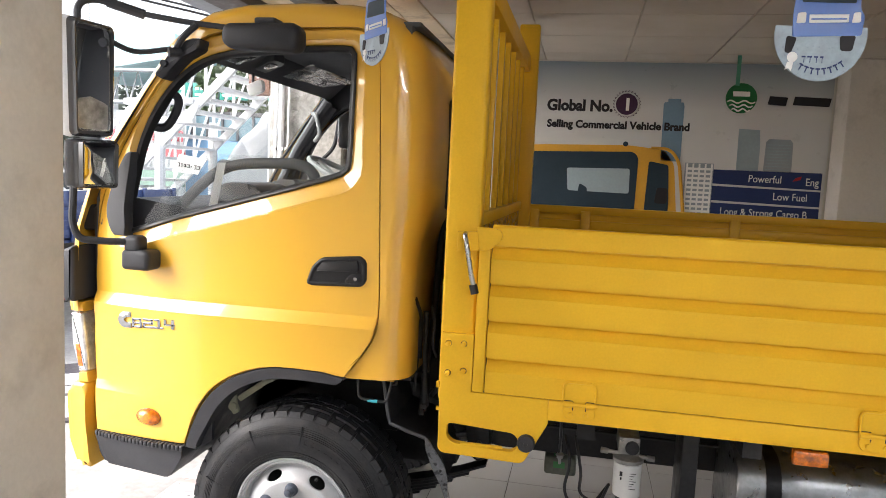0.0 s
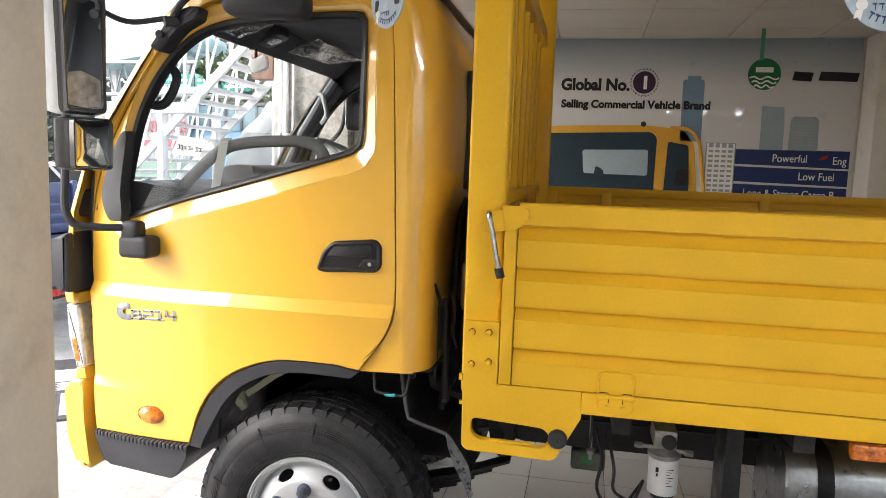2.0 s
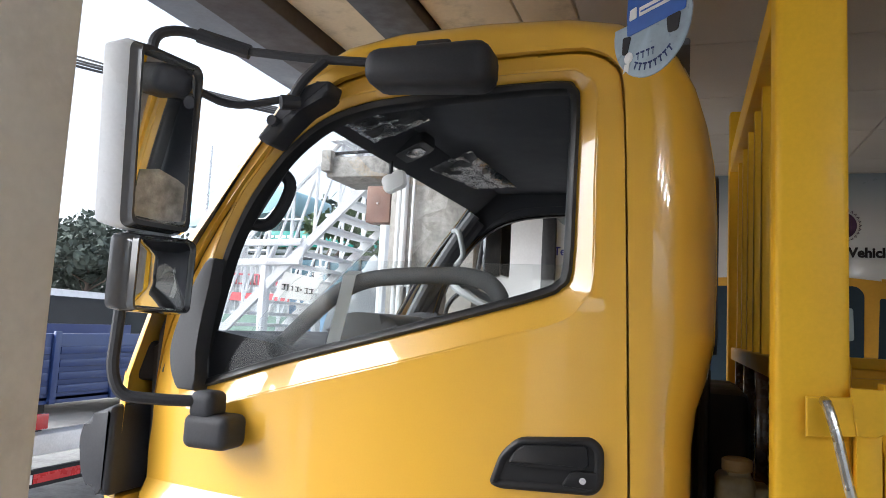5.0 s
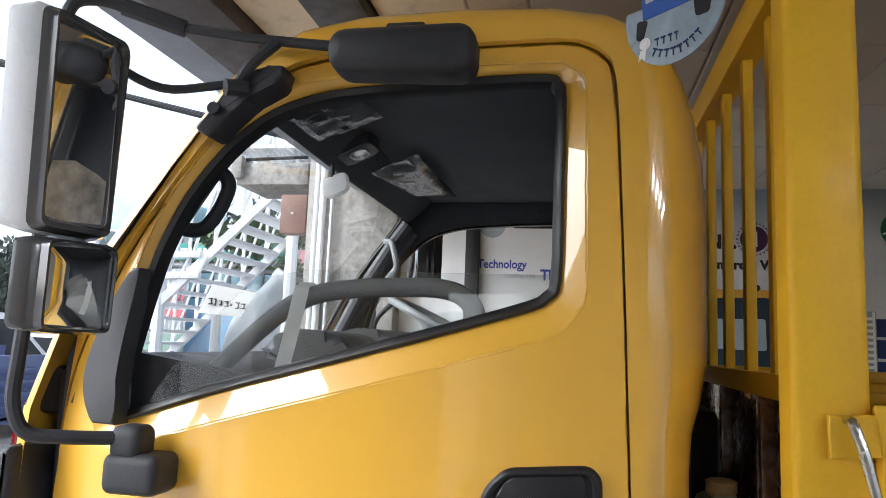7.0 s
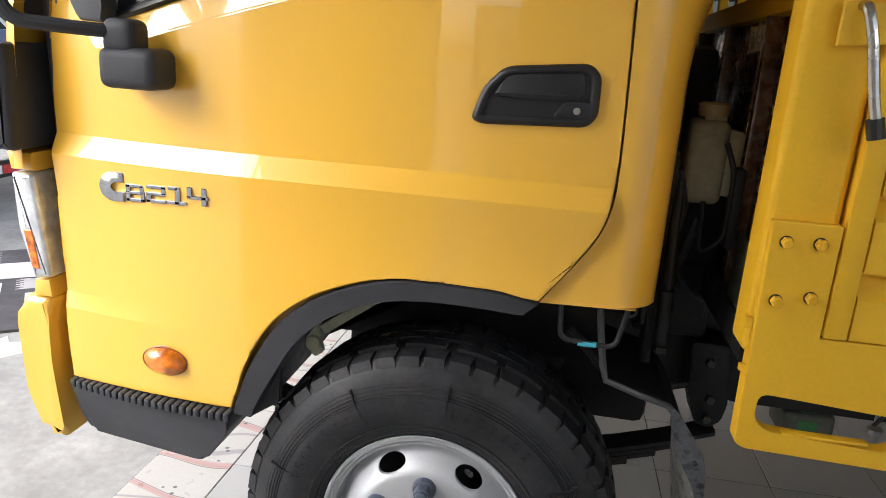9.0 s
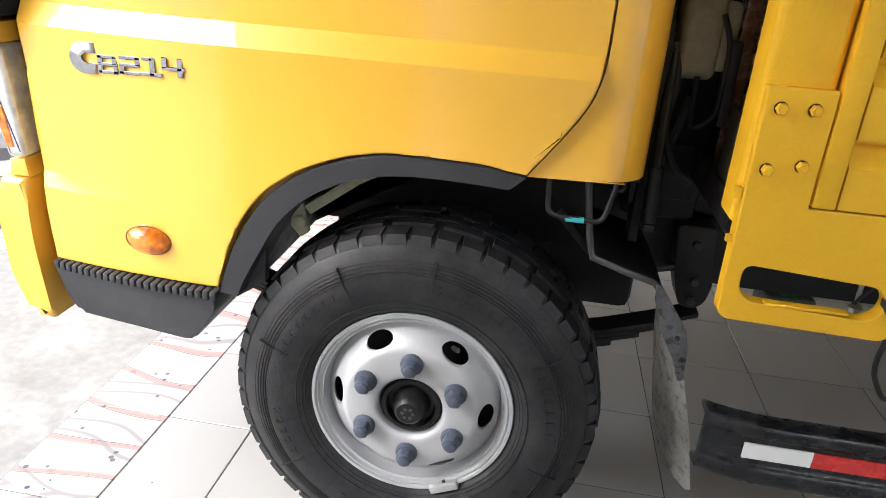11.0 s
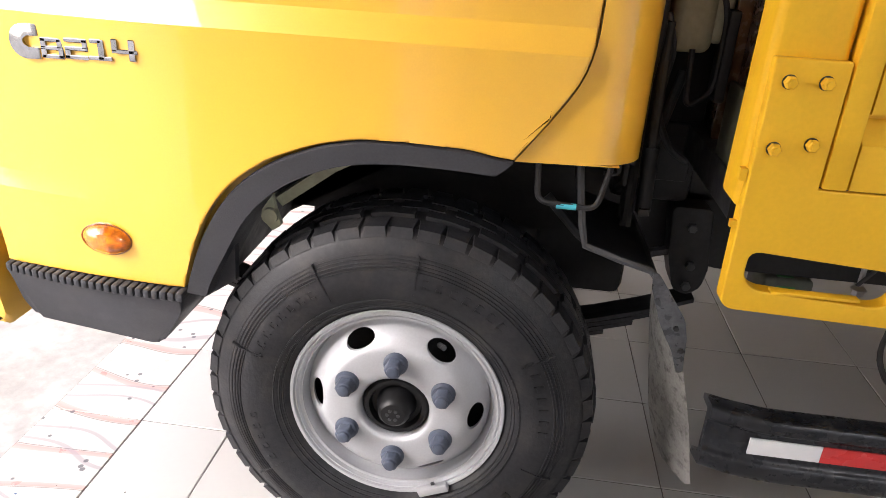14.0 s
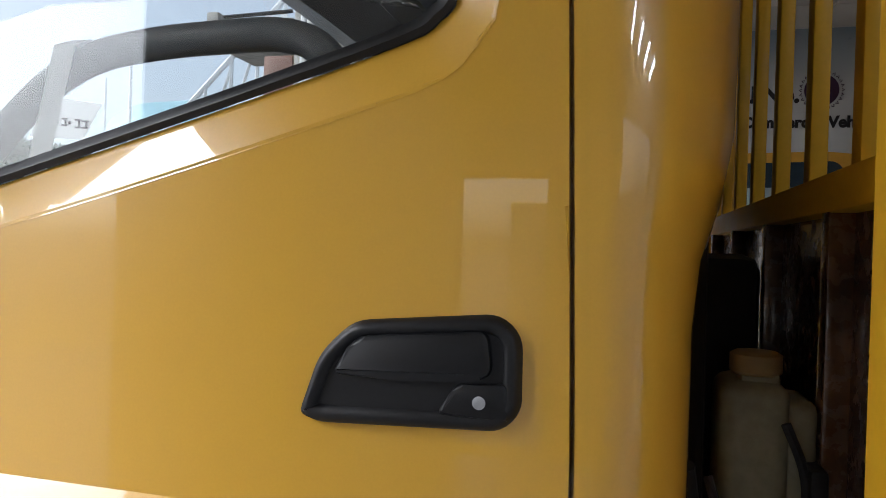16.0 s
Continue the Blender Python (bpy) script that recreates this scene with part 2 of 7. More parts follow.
def tube(bm, pts, r, seg=10, closed=False):
    """A round bar along points, with mitred bends."""
    pts = [Vector(p) for p in pts]
    n = len(pts)
    rings = []
    side = None
    for i, p in enumerate(pts):
        a = pts[i - 1] if (i or closed) else pts[i]
        c = pts[(i + 1) % n] if (i < n - 1 or closed) else pts[i]
        t = (c - a).normalized()
        if side is None:
            side = t.orthogonal().normalized()
        side = (side - t * side.dot(t)).normalized()
        up = t.cross(side)
        rr = r[i] if isinstance(r, (list, tuple)) else r
        rings.append([bm.verts.new(p + (side * math.cos(k * math.tau / seg) + up * math.sin(k * math.tau / seg)) * rr) for k in range(seg)])
    pairs = list(zip(rings, rings[1:])) + ([(rings[-1], rings[0])] if closed else [])
    for a, b in pairs:
        for k in range(seg):
            bm.faces.new((a[k], a[(k + 1) % seg], b[(k + 1) % seg], b[k]))
    if not closed:
        bm.faces.new(rings[0][::-1])
        bm.faces.new(rings[-1])
    return bm


def rounded(pts, r, seg=5):
    """Points of a path with its inner corners rounded off."""
    pts = [Vector(p) for p in pts]
    out = [pts[0]]
    for a, b, c in zip(pts, pts[1:], pts[2:]):
        u, v = (a - b), (c - b)
        d = min(r, u.length * 0.49, v.length * 0.49)
        p, q = b + u.normalized() * d, b + v.normalized() * d
        for k in range(seg + 1):
            t = k / seg
            out.append(p * (1 - t) ** 2 + b * 2 * t * (1 - t) + q * t * t)
    out.append(pts[-1])
    return out


def round_poly(pts, r, seg=4):
    """A closed 2D outline with rounded corners; r is one radius or one for each corner."""
    n = len(pts)
    out = []
    for i in range(n):
        a, b, c = (Vector(pts[(i + k) % n]) for k in (-1, 0, 1))
        rr = r[i] if isinstance(r, (list, tuple)) else r
        u, v = a - b, c - b
        d = min(rr, u.length * 0.49, v.length * 0.49)
        if d < 1e-5:
            out.append(tuple(b))
            continue
        p, q = b + u.normalized() * d, b + v.normalized() * d
        for k in range(seg + 1):
            t = k / seg
            out.append(tuple(p * (1 - t) ** 2 + b * 2 * t * (1 - t) + q * t * t))
    return out


def smooth_line(pts, n=4):
    """A curve through the given 2D points (Catmull-Rom), n steps to a span."""
    q = [Vector(p) for p in pts]
    q = [q[0] * 2 - q[1]] + q + [q[-1] * 2 - q[-2]]
    out = []
    for i in range(1, len(q) - 2):
        a, b, c, d = q[i - 1], q[i], q[i + 1], q[i + 2]
        for k in range(n):
            t = k / n
            out.append(tuple(0.5 * (2 * b + (c - a) * t + (2 * a - 5 * b + 4 * c - d) * t * t + (3 * b - a - 3 * c + d) * t ** 3)))
    return out + [tuple(q[-2])]


def smooth_loop(pts, n=3):
    """A closed curve through the given points of any dimension (Catmull-Rom)."""
    q = [Vector(p) for p in pts]
    m = len(q)
    out = []
    for i in range(m):
        a, b, c, d = q[i - 1], q[i], q[(i + 1) % m], q[(i + 2) % m]
        for k in range(n):
            t = k / n
            out.append(tuple(0.5 * (2 * b + (c - a) * t + (2 * a - 5 * b + 4 * c - d) * t * t + (3 * b - a - 3 * c + d) * t ** 3)))
    return out


def lathe(bm, profile, seg=48, centre=(0, 0, 0), axis="y", closed=True):
    """A profile of (distance along the axis, radius) spun round an axis."""
    c = Vector(centre)
    rings = []
    for d, r in profile:
        ring = []
        for k in range(seg):
            a = k * math.tau / seg
            ca, sa = r * math.cos(a), r * math.sin(a)
            ring.append(bm.verts.new(c + Vector({"y": (ca, d, sa), "x": (d, ca, sa), "z": (ca, sa, d)}[axis])))
        rings.append(ring)
    for a, b in zip(rings, rings[1:]):
        for k in range(seg):
            bm.faces.new((a[k], a[(k + 1) % seg], b[(k + 1) % seg], b[k]))
    if closed:
        bm.faces.new(rings[0][::-1])
        bm.faces.new(rings[-1])
    return bm


def lettering(name, text, x, z, y, height, material, parent, label="", stretch=1.0, shear=0.0, depth=0.002, align="LEFT", bold=0.0):
    """Writing in the built-in font as a mesh that faces -y."""
    cu = bpy.data.curves.new(name, "FONT")
    cu.body, cu.size, cu.align_x, cu.shear, cu.extrude, cu.offset = text, height / 0.72, align, shear, depth, bold
    cu.resolution_u = 3
    tmp = bpy.data.objects.new(name, cu)
    me = bpy.data.meshes.new_from_object(tmp)
    bpy.data.objects.remove(tmp)
    bpy.data.curves.remove(cu)
    me.transform(Matrix.Translation((x, y, z)) @ Matrix.Rotation(radians(90), 4, "X") @ Matrix.Diagonal((stretch, 1, 1, 1)))
    me.materials.clear()
    me.materials.append(material)
    ob = new(name, me)
    ob.parent = parent
    if parent is not None:
        me.transform(Matrix.Translation(-Vector(parent.location)))
    return tagged(ob, label)

# ---------------------------------------------------------------- the showroom
GROUND = mat("far_dusty_ground", (0.27, 0.255, 0.235), 0.95, vary=0.2, scale=0.2, grain=4)
gbm = bmesh.new()
for x0, x1 in ((-400, -7.0), (-7.0, 400)):
    box(gbm, x0, x1, -400, 400, -0.3, -0.10)
part("ground", gbm, GROUND, kind="structure", label="dusty street ground reaching the horizon", smooth=False)
tagged(bpy.data.objects["ground"], category="ground")
cbm = bmesh.new()
box(cbm, -7.0, -1.085, -9, 12, -0.10, -0.008)
part("pavement", cbm, CONCRETE, kind="structure", label="pale dusty concrete apron before the showroom", category="pavement")

THRESH = mat("patterned_threshold_tile", (0.46, 0.44, 0.41), 0.35, vary=0.06, scale=3, bump=0.03)
nt = THRESH.node_tree
co = nt.nodes.new("ShaderNodeTexCoord")
prev = nt.nodes["Principled BSDF"].inputs["Base Color"].links[0].from_socket


def print_over(fac, stops, c):
    """Lays one ink over the tile where a ramp on a factor lets it."""
    ramp = nt.nodes.new("ShaderNodeValToRGB")
    e = ramp.color_ramp.elements
    while len(e) < len(stops):
        e.new(0.5)
    for k, (pos, v) in enumerate(stops):
        e[k].position, e[k].color = pos, (v, v, v, 1)
    nt.links.new(fac, ramp.inputs[0])
    mx = nt.nodes.new("ShaderNodeMix")
    mx.data_type = "RGBA"
    nt.links.new(ramp.outputs[0], mx.inputs[0])
    nt.links.new(prev, mx.inputs[6])
    mx.inputs[7].default_value = (*c, 1)
    return mx.outputs[2]


for sc, dist, stops, c in ((0.85, 5.0, ((0.40, 0), (0.44, 0.8), (0.60, 0.55), (0.63, 0)), (0.40, 0.19, 0.17)),
                           (1.15, 7.0, ((0.10, 0), (0.12, 0.7), (0.19, 0.7), (0.24, 0)), (0.24, 0.21, 0.23)),
                           (0.85, 5.0, ((0.37, 0), (0.385, 0.8), (0.40, 0.8), (0.415, 0)), (0.13, 0.10, 0.09))):
    w = nt.nodes.new("ShaderNodeTexWave")
    w.wave_type = "RINGS"
    for key, v in (("Scale", sc), ("Distortion", dist), ("Detail", 1.0), ("Detail Scale", 1.2)):
        w.inputs[key].default_value = v
    nt.links.new(co.outputs["Object"], w.inputs["Vector"])
    prev = print_over(w.outputs["Fac"], stops, c)
cells = nt.nodes.new("ShaderNodeTexVoronoi")
cells.inputs["Scale"].default_value = 17.0
nt.links.new(co.outputs["Object"], cells.inputs["Vector"])
prev = print_over(cells.outputs["Distance"], ((0.0, 0.85), (0.11, 0.85), (0.15, 0), (1.0, 0)), (0.06, 0.055, 0.07))
nt.links.new(prev, nt.nodes["Principled BSDF"].inputs["Base Color"])
TX, TY, OX, OY = 0.4125, 0.397, -0.1180, -0.024   # floor tile pitch and joint offsets
floor = part("floor", boxes((-1.085, 6.3, -4.7, 3.34, -0.10, -0.0028)), GROUT, kind="structure", label="worn off-white floor tiles with dark joints", category="floor")


def tile_mesh(w, d, name):
    bm = bmesh.new()
    box(bm, -w / 2, w / 2, -d / 2, d / 2, -0.009, 0.0, bevel=0.0018, seg=1)
    me = bpy.data.meshes.new(name)
    bm.to_mesh(me)
    bm.free()
    me.materials.append(TILE)
    return me


# ceiling: white boards in a grid inside, cream soffit boards and a dark beam towards the street
cl = bmesh.new()
x = 0.08
while x < 6.3:
    y = -4.34
    while y < 3.3:
        x1, y1 = min(x + 0.592, 6.3), min(y + 0.602, 3.34)
        box(cl, x, x1, max(y, -4.7), y1, 2.70, 2.716, bevel=0.003, seg=1)
        y += 0.61
    x += 0.60
box(cl, -0.40, 6.3, -4.7, 3.34, 2.712, 2.80)
part("ceiling", cl, CEIL, kind="structure", label="off-white suspended ceiling boards with fine joints", category="ceiling", smooth=False)
sb = bmesh.new()
for x0, x1 in ((-0.845, -0.612), (-0.41, -0.12), (-0.113, 0.07)):
    for y0 in (-4.7, -3.1, -1.9, -0.7, 0.5, 1.7, 2.9):
        box(sb, x0, x1, y0, min(y0 + 1.197, 3.6), 2.700, 2.73, bevel=0.003, seg=1)
box(sb, -0.86, -0.40, -4.7, 3.6, 2.735, 2.85)
part("ceiling_soffit", sb, CREAM, kind="structure", label="flaking cream soffit boards over the entrance", category="ceiling", smooth=False)
part("beam", boxes((-0.605, -0.418, -4.7, 3.6, 2.66, 2.73), bevel=0.006), mat("dark_brown_beam_paint", (0.03, 0.022, 0.018), 0.5, vary=0.2, scale=5), kind="structure", label="dark brown painted ceiling beam", category="beam")
part("fascia", boxes((-1.07, -0.85, -4.7, 3.6, 2.64, 3.1), bevel=0.01), mat("brown_fascia_paint", (0.06, 0.045, 0.04), 0.55, vary=0.25, scale=4), kind="structure", label="brown fascia beam over the showroom entrance", category="beam")
part("shutter_box", boxes((-1.27, -1.073, -4.7, 3.6, 2.66, 3.1), bevel=0.02), mat("grey_blue_sheet_steel", (0.24, 0.26, 0.29), 0.45, metal=0.3, vary=0.12, scale=3), kind="structure", label="grey sheet steel shutter box along the eaves", category="shutter")
part("roof_slab", boxes((-1.27, 6.4, -4.8, 3.6, 3.103, 3.3)), CONCRETE, kind="structure", label="concrete roof slab over the showroom", category="roof")

part("wall_north", boxes((-0.95, 6.3, 3.34, 3.6, 0, 2.85)), WALL_WHITE, kind="structure", label="off-white plastered back wall of the showroom", category="wall")
part("wall_east", boxes((6.3, 6.5, -4.7, 3.6, 0, 2.85)), WALL_BEIGE, kind="structure", label="plain beige end wall of the showroom", category="wall")
# the wide bay is unseen, opened here to bring daylight onto the load bed
part("wall_south", boxes((-1.07, -0.95, -4.9, -4.7, 0, 2.85), (-0.95, -0.22, -4.9, -4.7, 2.1, 2.85), (-0.22, 1.5, -4.9, -4.7, 0, 2.85), (1.5, 5.8, -4.9, -4.7, 2.6, 2.85), (5.8, 6.5, -4.9, -4.7, 0, 2.85)), WALL_BEIGE, kind="structure", label="unseen beige side wall with a doorway and a bay added to let in light", category="wall")
# unseen wall, added to dim the bay's light and its reflection in the cab
part("yard_wall", boxes((-1.0, 7.5, -8.0, -7.8, 0.0, 2.1)), WALL_WHITE, kind="structure", label="unseen white wall added to cut the sky seen through the bay", category="wall")
part("wall_west", boxes((-1.07, -0.87, -4.7, -2.1, 0, 2.64)), WALL_BEIGE, kind="structure", label="beige front wall beside the showroom entrance", category="wall")
part("column_north", boxes((2.80, 3.6, 3.06, 3.338, 0, 2.699), bevel=0.012), WALL_BEIGE, kind="structure", label="beige painted column against the back wall", category="column")
part("column_front", boxes((-0.80, -0.335, -1.32, -0.75, 0, 2.659), bevel=0.012), WALL_BEIGE, kind="structure", label="scuffed beige painted column beside the truck", category="column")

# ---------------------------------------------------------------- printed wall banner
def flat_panel(bm, x0, x1, z0, z1, y, t=0.0015):
    box(bm, x0, x1, y - t, y, z0, z1)
    return bm


def poly_panel(pts, y, t=0.0015):
    bm = bmesh.new()
    prism(bm, pts, y - t, y)
    return bm


def grad_mat(name, low, high, z0, z1, rough=0.35):
    """Printed vinyl that fades from one ink to another with height."""
    m = mat(name, (1, 1, 1), rough, vary=0.03, scale=2, coat=0.2)
    nt = m.node_tree
    co = nt.nodes.new("ShaderNodeTexCoord")
    sep = nt.nodes.new("ShaderNodeSeparateXYZ")
    nt.links.new(co.outputs["Object"], sep.inputs[0])
    mr = nt.nodes.new("ShaderNodeMapRange")
    mr.inputs["From Min"].default_value, mr.inputs["From Max"].default_value = z0, z1
    nt.links.new(sep.outputs["Z"], mr.inputs["Value"])
    ramp = nt.nodes.new("ShaderNodeValToRGB")
    ramp.color_ramp.elements[0].color, ramp.color_ramp.elements[1].color = (*low, 1), (*high, 1)
    nt.links.new(mr.outputs[0], ramp.inputs[0])
    nt.links.new(ramp.outputs[0], nt.nodes["Principled BSDF"].inputs["Base Color"])
    return m


def ink(name, c):
    return mat(name, c, 0.55, vary=0.06, scale=4, spec=0.25)


INK_BLACK, INK_WHITE = ink("print_black", (0.02, 0.018, 0.02)), ink("print_white", (0.78, 0.78, 0.76))
INK_NAVY, INK_BLUE, INK_GREEN = ink("print_navy", (0.02, 0.035, 0.12)), ink("print_steel_blue", (0.16, 0.25, 0.34)), ink("print_green", (0.015, 0.14, 0.045))
INK_GREY, INK_RED, INK_TRUCK = ink("print_grey", (0.30, 0.34, 0.37)), ink("print_red", (0.45, 0.02, 0.03)), ink("print_yellow", (0.62, 0.33, 0.04))
INK_GLASS, INK_PALE, INK_WINE = ink("print_dark_glass", (0.018, 0.034, 0.05)), ink("print_pale_blue", (0.30, 0.37, 0.41)), ink("print_plum", (0.05, 0.02, 0.05))
YB = 3.338
banner = thing("wall_banner", "large printed vinyl wall banner with skyline and slogans", "banner", at=(1.6, 3.338, 1.6))
part("sheet", boxes((0.28, 2.785, YB - 0.004, YB, 0.35, 2.695)), grad_mat("banner_print", (0.55, 0.55, 0.545), (0.20, 0.245, 0.28), 0.75, 1.08), banner)
Y1, Y2, Y3, Y4 = YB - 0.0045, YB - 0.0065, YB - 0.0085, YB - 0.0105
# towers
part("tower", flat_panel(poly_panel([(1.594, 1.95), (1.742, 1.95), (1.742, 2.37), (1.735, 2.40), (1.60, 2.40), (1.588, 2.385)], Y1), 1.62, 1.715, 2.40, 2.425, Y1), INK_BLUE, banner, "printed blue tower")
part("tower", poly_panel([(2.152, 1.90), (2.31, 1.90), (2.31, 2.09), (2.30, 2.21), (2.15, 2.215)], Y1), INK_PALE, banner, "printed pale tower")
part("tower", poly_panel([(2.345, 1.90), (2.545, 1.90), (2.54, 2.12), (2.52, 2.145), (2.37, 2.145), (2.35, 2.12)], Y1), INK_GREY, banner, "printed grey tower")
tw = bmesh.new()
for k in range(9):
    flat_panel(tw, 2.36, 2.53, 1.915 + k * 0.023, 1.922 + k * 0.023, Y2)
part("storey_line", tw, INK_PALE, banner)
gr = bmesh.new()
flat_panel(gr, 1.78, 1.992, 1.45, 1.945, Y1)
part("tower", gr, INK_GREY, banner, "printed block of flats")
gr = bmesh.new()
for k in range(13):
    flat_panel(gr, 1.79, 1.985, 1.46 + k * 0.036, 1.478 + k * 0.036, Y2, 0.001)
for k in range(5):
    flat_panel(gr, 1.79 + k * 0.045, 1.803 + k * 0.045, 1.45, 1.94, Y3, 0.001)
part("storey_line", gr, INK_WHITE, banner)
# printed pick-up cab
part("printed_cab", poly_panel(round_poly([(0.30, 1.2), (1.78, 1.2), (1.70, 1.93), (1.62, 2.035), (1.34, 2.062), (0.70, 2.046), (0.30, 2.02)], 0.04), Y1), INK_TRUCK, banner, "printed yellow truck cab")
part("printed_window", poly_panel(round_poly([(0.34, 1.3), (1.42, 1.3), (1.425, 1.62), (1.43, 1.97), (1.39, 2.012), (0.34, 1.98)], 0.03), Y2), INK_GLASS, banner)
part("printed_window", poly_panel(round_poly([(0.90, 1.69), (1.375, 1.685), (1.37, 1.88), (0.885, 1.868)], 0.02), Y3), INK_PALE, banner)
part("printed_seat", poly_panel(round_poly([(0.95, 1.5), (1.07, 1.5), (1.05, 1.72), (0.99, 1.75)], 0.02), Y4), INK_GLASS, banner)
part("printed_window", poly_panel(round_poly([(1.492, 1.4), (1.68, 1.4), (1.677, 1.65), (1.658, 1.92), (1.51, 1.945)], 0.02), Y2), INK_GLASS, banner)
part("printed_mirror", poly_panel(round_poly([(1.57, 1.62), (1.665, 1.62), (1.665, 1.74), (1.585, 1.745)], 0.02), Y3), INK_BLACK, banner)
hoop = bmesh.new()
tube(hoop, [(p[0], Y2 - 0.001, p[1]) for p in rounded([(1.52, 2.045, 0), (1.66, 2.045, 0), (1.735, 1.95, 0), (1.80, 1.5, 0)], 0.06)], 0.013, 6)
part("printed_hoop", hoop, INK_TRUCK, banner)
bl = bmesh.new()
lathe(bl, [(Y1 - 0.002, 0.020), (Y1, 0.020)], 12, (1.325, 0, 2.07))
part("printed_lamp", bl, INK_GLASS, banner)
# slogan bands
part("slogan_band", poly_panel([(1.99, 1.795), (2.762, 1.778), (2.762, 1.905), (1.99, 1.902)], Y1), INK_NAVY, banner, "printed navy band")
part("slogan_band", poly_panel([(1.99, 1.668), (2.762, 1.652), (2.762, 1.765), (1.99, 1.778)], Y1), INK_NAVY, banner, "printed navy band")
part("slogan_band", poly_panel([(1.99, 1.535), (2.762, 1.52), (2.762, 1.638), (1.99, 1.65)], Y1), INK_NAVY, banner, "printed navy band")
lettering("slogan", "Powerful", 2.245, 1.817, Y2, 0.058, INK_WHITE, banner, stretch=0.82)
lettering("slogan", "Eng", 2.65, 1.808, Y2, 0.058, INK_WHITE, banner, stretch=0.82)
part("slogan_mark", poly_panel([(2.56, 1.835), (2.615, 1.85), (2.62, 1.875), (2.58, 1.862)], Y2), INK_RED, banner)
lettering("slogan", "Low Fuel", 2.43, 1.690, Y2, 0.058, INK_WHITE, banner, stretch=0.82)
lettering("slogan", "Long & Strong Cargo B", 2.06, 1.560, Y2, 0.058, INK_WHITE, banner, stretch=0.82)
lettering("headline", "Global No.", 0.700, 2.318, Y1, 0.085, INK_BLACK, banner, stretch=0.96, bold=0.0055)
lettering("headline", "Selling Commercial Vehicle Brand", 0.708, 2.186, Y2, 0.058, INK_BLACK, banner, stretch=0.985, bold=0.0035)
gear = bmesh.new()
lathe(gear, [(Y1 - 0.002, 0.082), (Y1, 0.082)], 40, (1.312, 0, 2.376))
for k in range(26):
    a = k * math.tau / 26
    tube(gear, [(1.312 + math.cos(a + d) * r, Y1 - 0.001, 2.376 + math.sin(a + d) * r) for d, r in ((-0.07, 0.094), (0, 0.106), (0.07, 0.094))], 0.0028, 5)
part("gear_mark", gear, INK_WINE, banner, "printed plum gear roundel")
lettering("headline", "1", 1.288, 2.332, Y2, 0.09, INK_WHITE, banner, bold=0.006)
rd = bmesh.new()
lathe(rd, [(Y1 - 0.002, 0.112), (Y1, 0.112)], 40, (2.146, 0, 2.442))
part("round_logo", rd, INK_GREEN, banner, "printed green roundel with white waves")
wv = bmesh.new()
for k in range(3):
    z0 = 2.415 - k * 0.03
    w = 0.10 - k * 0.017
    tube(wv, [(2.146 + w * (i / 6 - 1), Y2, z0 + 0.010 * math.sin(i * 1.05)) for i in range(13)], 0.006, 5)
box(wv, 2.085, 2.205, Y2 - 0.001, Y2, 2.455, 2.492)
part("wave", wv, INK_WHITE, banner)
lb = bmesh.new()
for x0, x1 in ((2.335, 2.475), (2.51, 2.775)):
    prism(lb, [(x0, 2.40), (x1 - 0.012, 2.392), (x1, 2.455), (x0 + 0.012, 2.463)], Y2 - 0.001, Y2)
part("brand_bar", lb, INK_BLACK, banner)

banner2 = thing("wall_poster", "white printed vinyl poster with blue slogan", "poster", at=(0.0, 3.338, 1.6))
part("sheet", boxes((-0.80, 0.20, YB - 0.003, YB, 0.5, 2.45)), ink("poster_print", (0.6, 0.6, 0.6)), banner2)

# ---------------------------------------------------------------- the yellow truck
# x runs from the cab (negative, towards the street) to the load bed; the near door skin stands at y = 0.
W = 1.78                       # cab width
truck = thing("truck", "yellow forward-control cargo truck with dropside load bed", "truck")

DOOR = [(-0.8357, 0.674), (-0.8453, 0.87), (-0.855, 1.2), (-0.849, 1.43), (-0.817, 1.6034), (-0.707, 1.8257), (-0.587, 1.9963), (-0.487, 2.1152),
        (-0.4057, 2.1876), (-0.2989, 2.2321), (-0.0534, 2.2465), (0.18, 2.2517), (0.235, 2.2455), (0.275, 2.2228), (0.296, 2.1773), (0.308, 1.9963),
        (0.326, 1.48), (0.331, 1.273), (0.323, 1.187), (0.295, 1.12), (0.214, 1.006), (0.12, 1.018), (0, 1.021), (-0.0892, 1.014), (-0.178, 0.989),
        (-0.2608, 0.948), (-0.3319, 0.885), (-0.3828, 0.8), (-0.4131, 0.71), (-0.4209, 0.678)]
DOOR = smooth_line(DOOR[:21], 3)[:-1] + smooth_line(DOOR[20:], 4)
WIN = [(-0.689, 1.474), (-0.477, 1.5414), (-0.2135, 1.6168), (0, 1.6789), (0.15, 1.7254), (0.186, 1.7461), (0.206, 1.7843), (0.2085, 1.9653),
       (0.209, 2.1463), (0.199, 2.1824), (0.168, 2.199), (0, 2.1959), (-0.2242, 2.1824), (-0.3096, 2.17), (-0.3843, 2.1473), (-0.447, 2.1132),
       (-0.517, 2.0542), (-0.592, 1.9601), (-0.649, 1.8516), (-0.682, 1.7482), (-0.717, 1.6034), (-0.732, 1.5207), (-0.722, 1.482)]
WIN_OFF = [0.046, 0.052, 0.054, 0.054, 0.054, 0.050, 0.042, 0.037, 0.036, 0.026, 0.016, 0.016, 0.016, 0.018, 0.018, 0.018, 0.018, 0.018, 0.018, 0.018, 0.018, 0.026, 0.038]


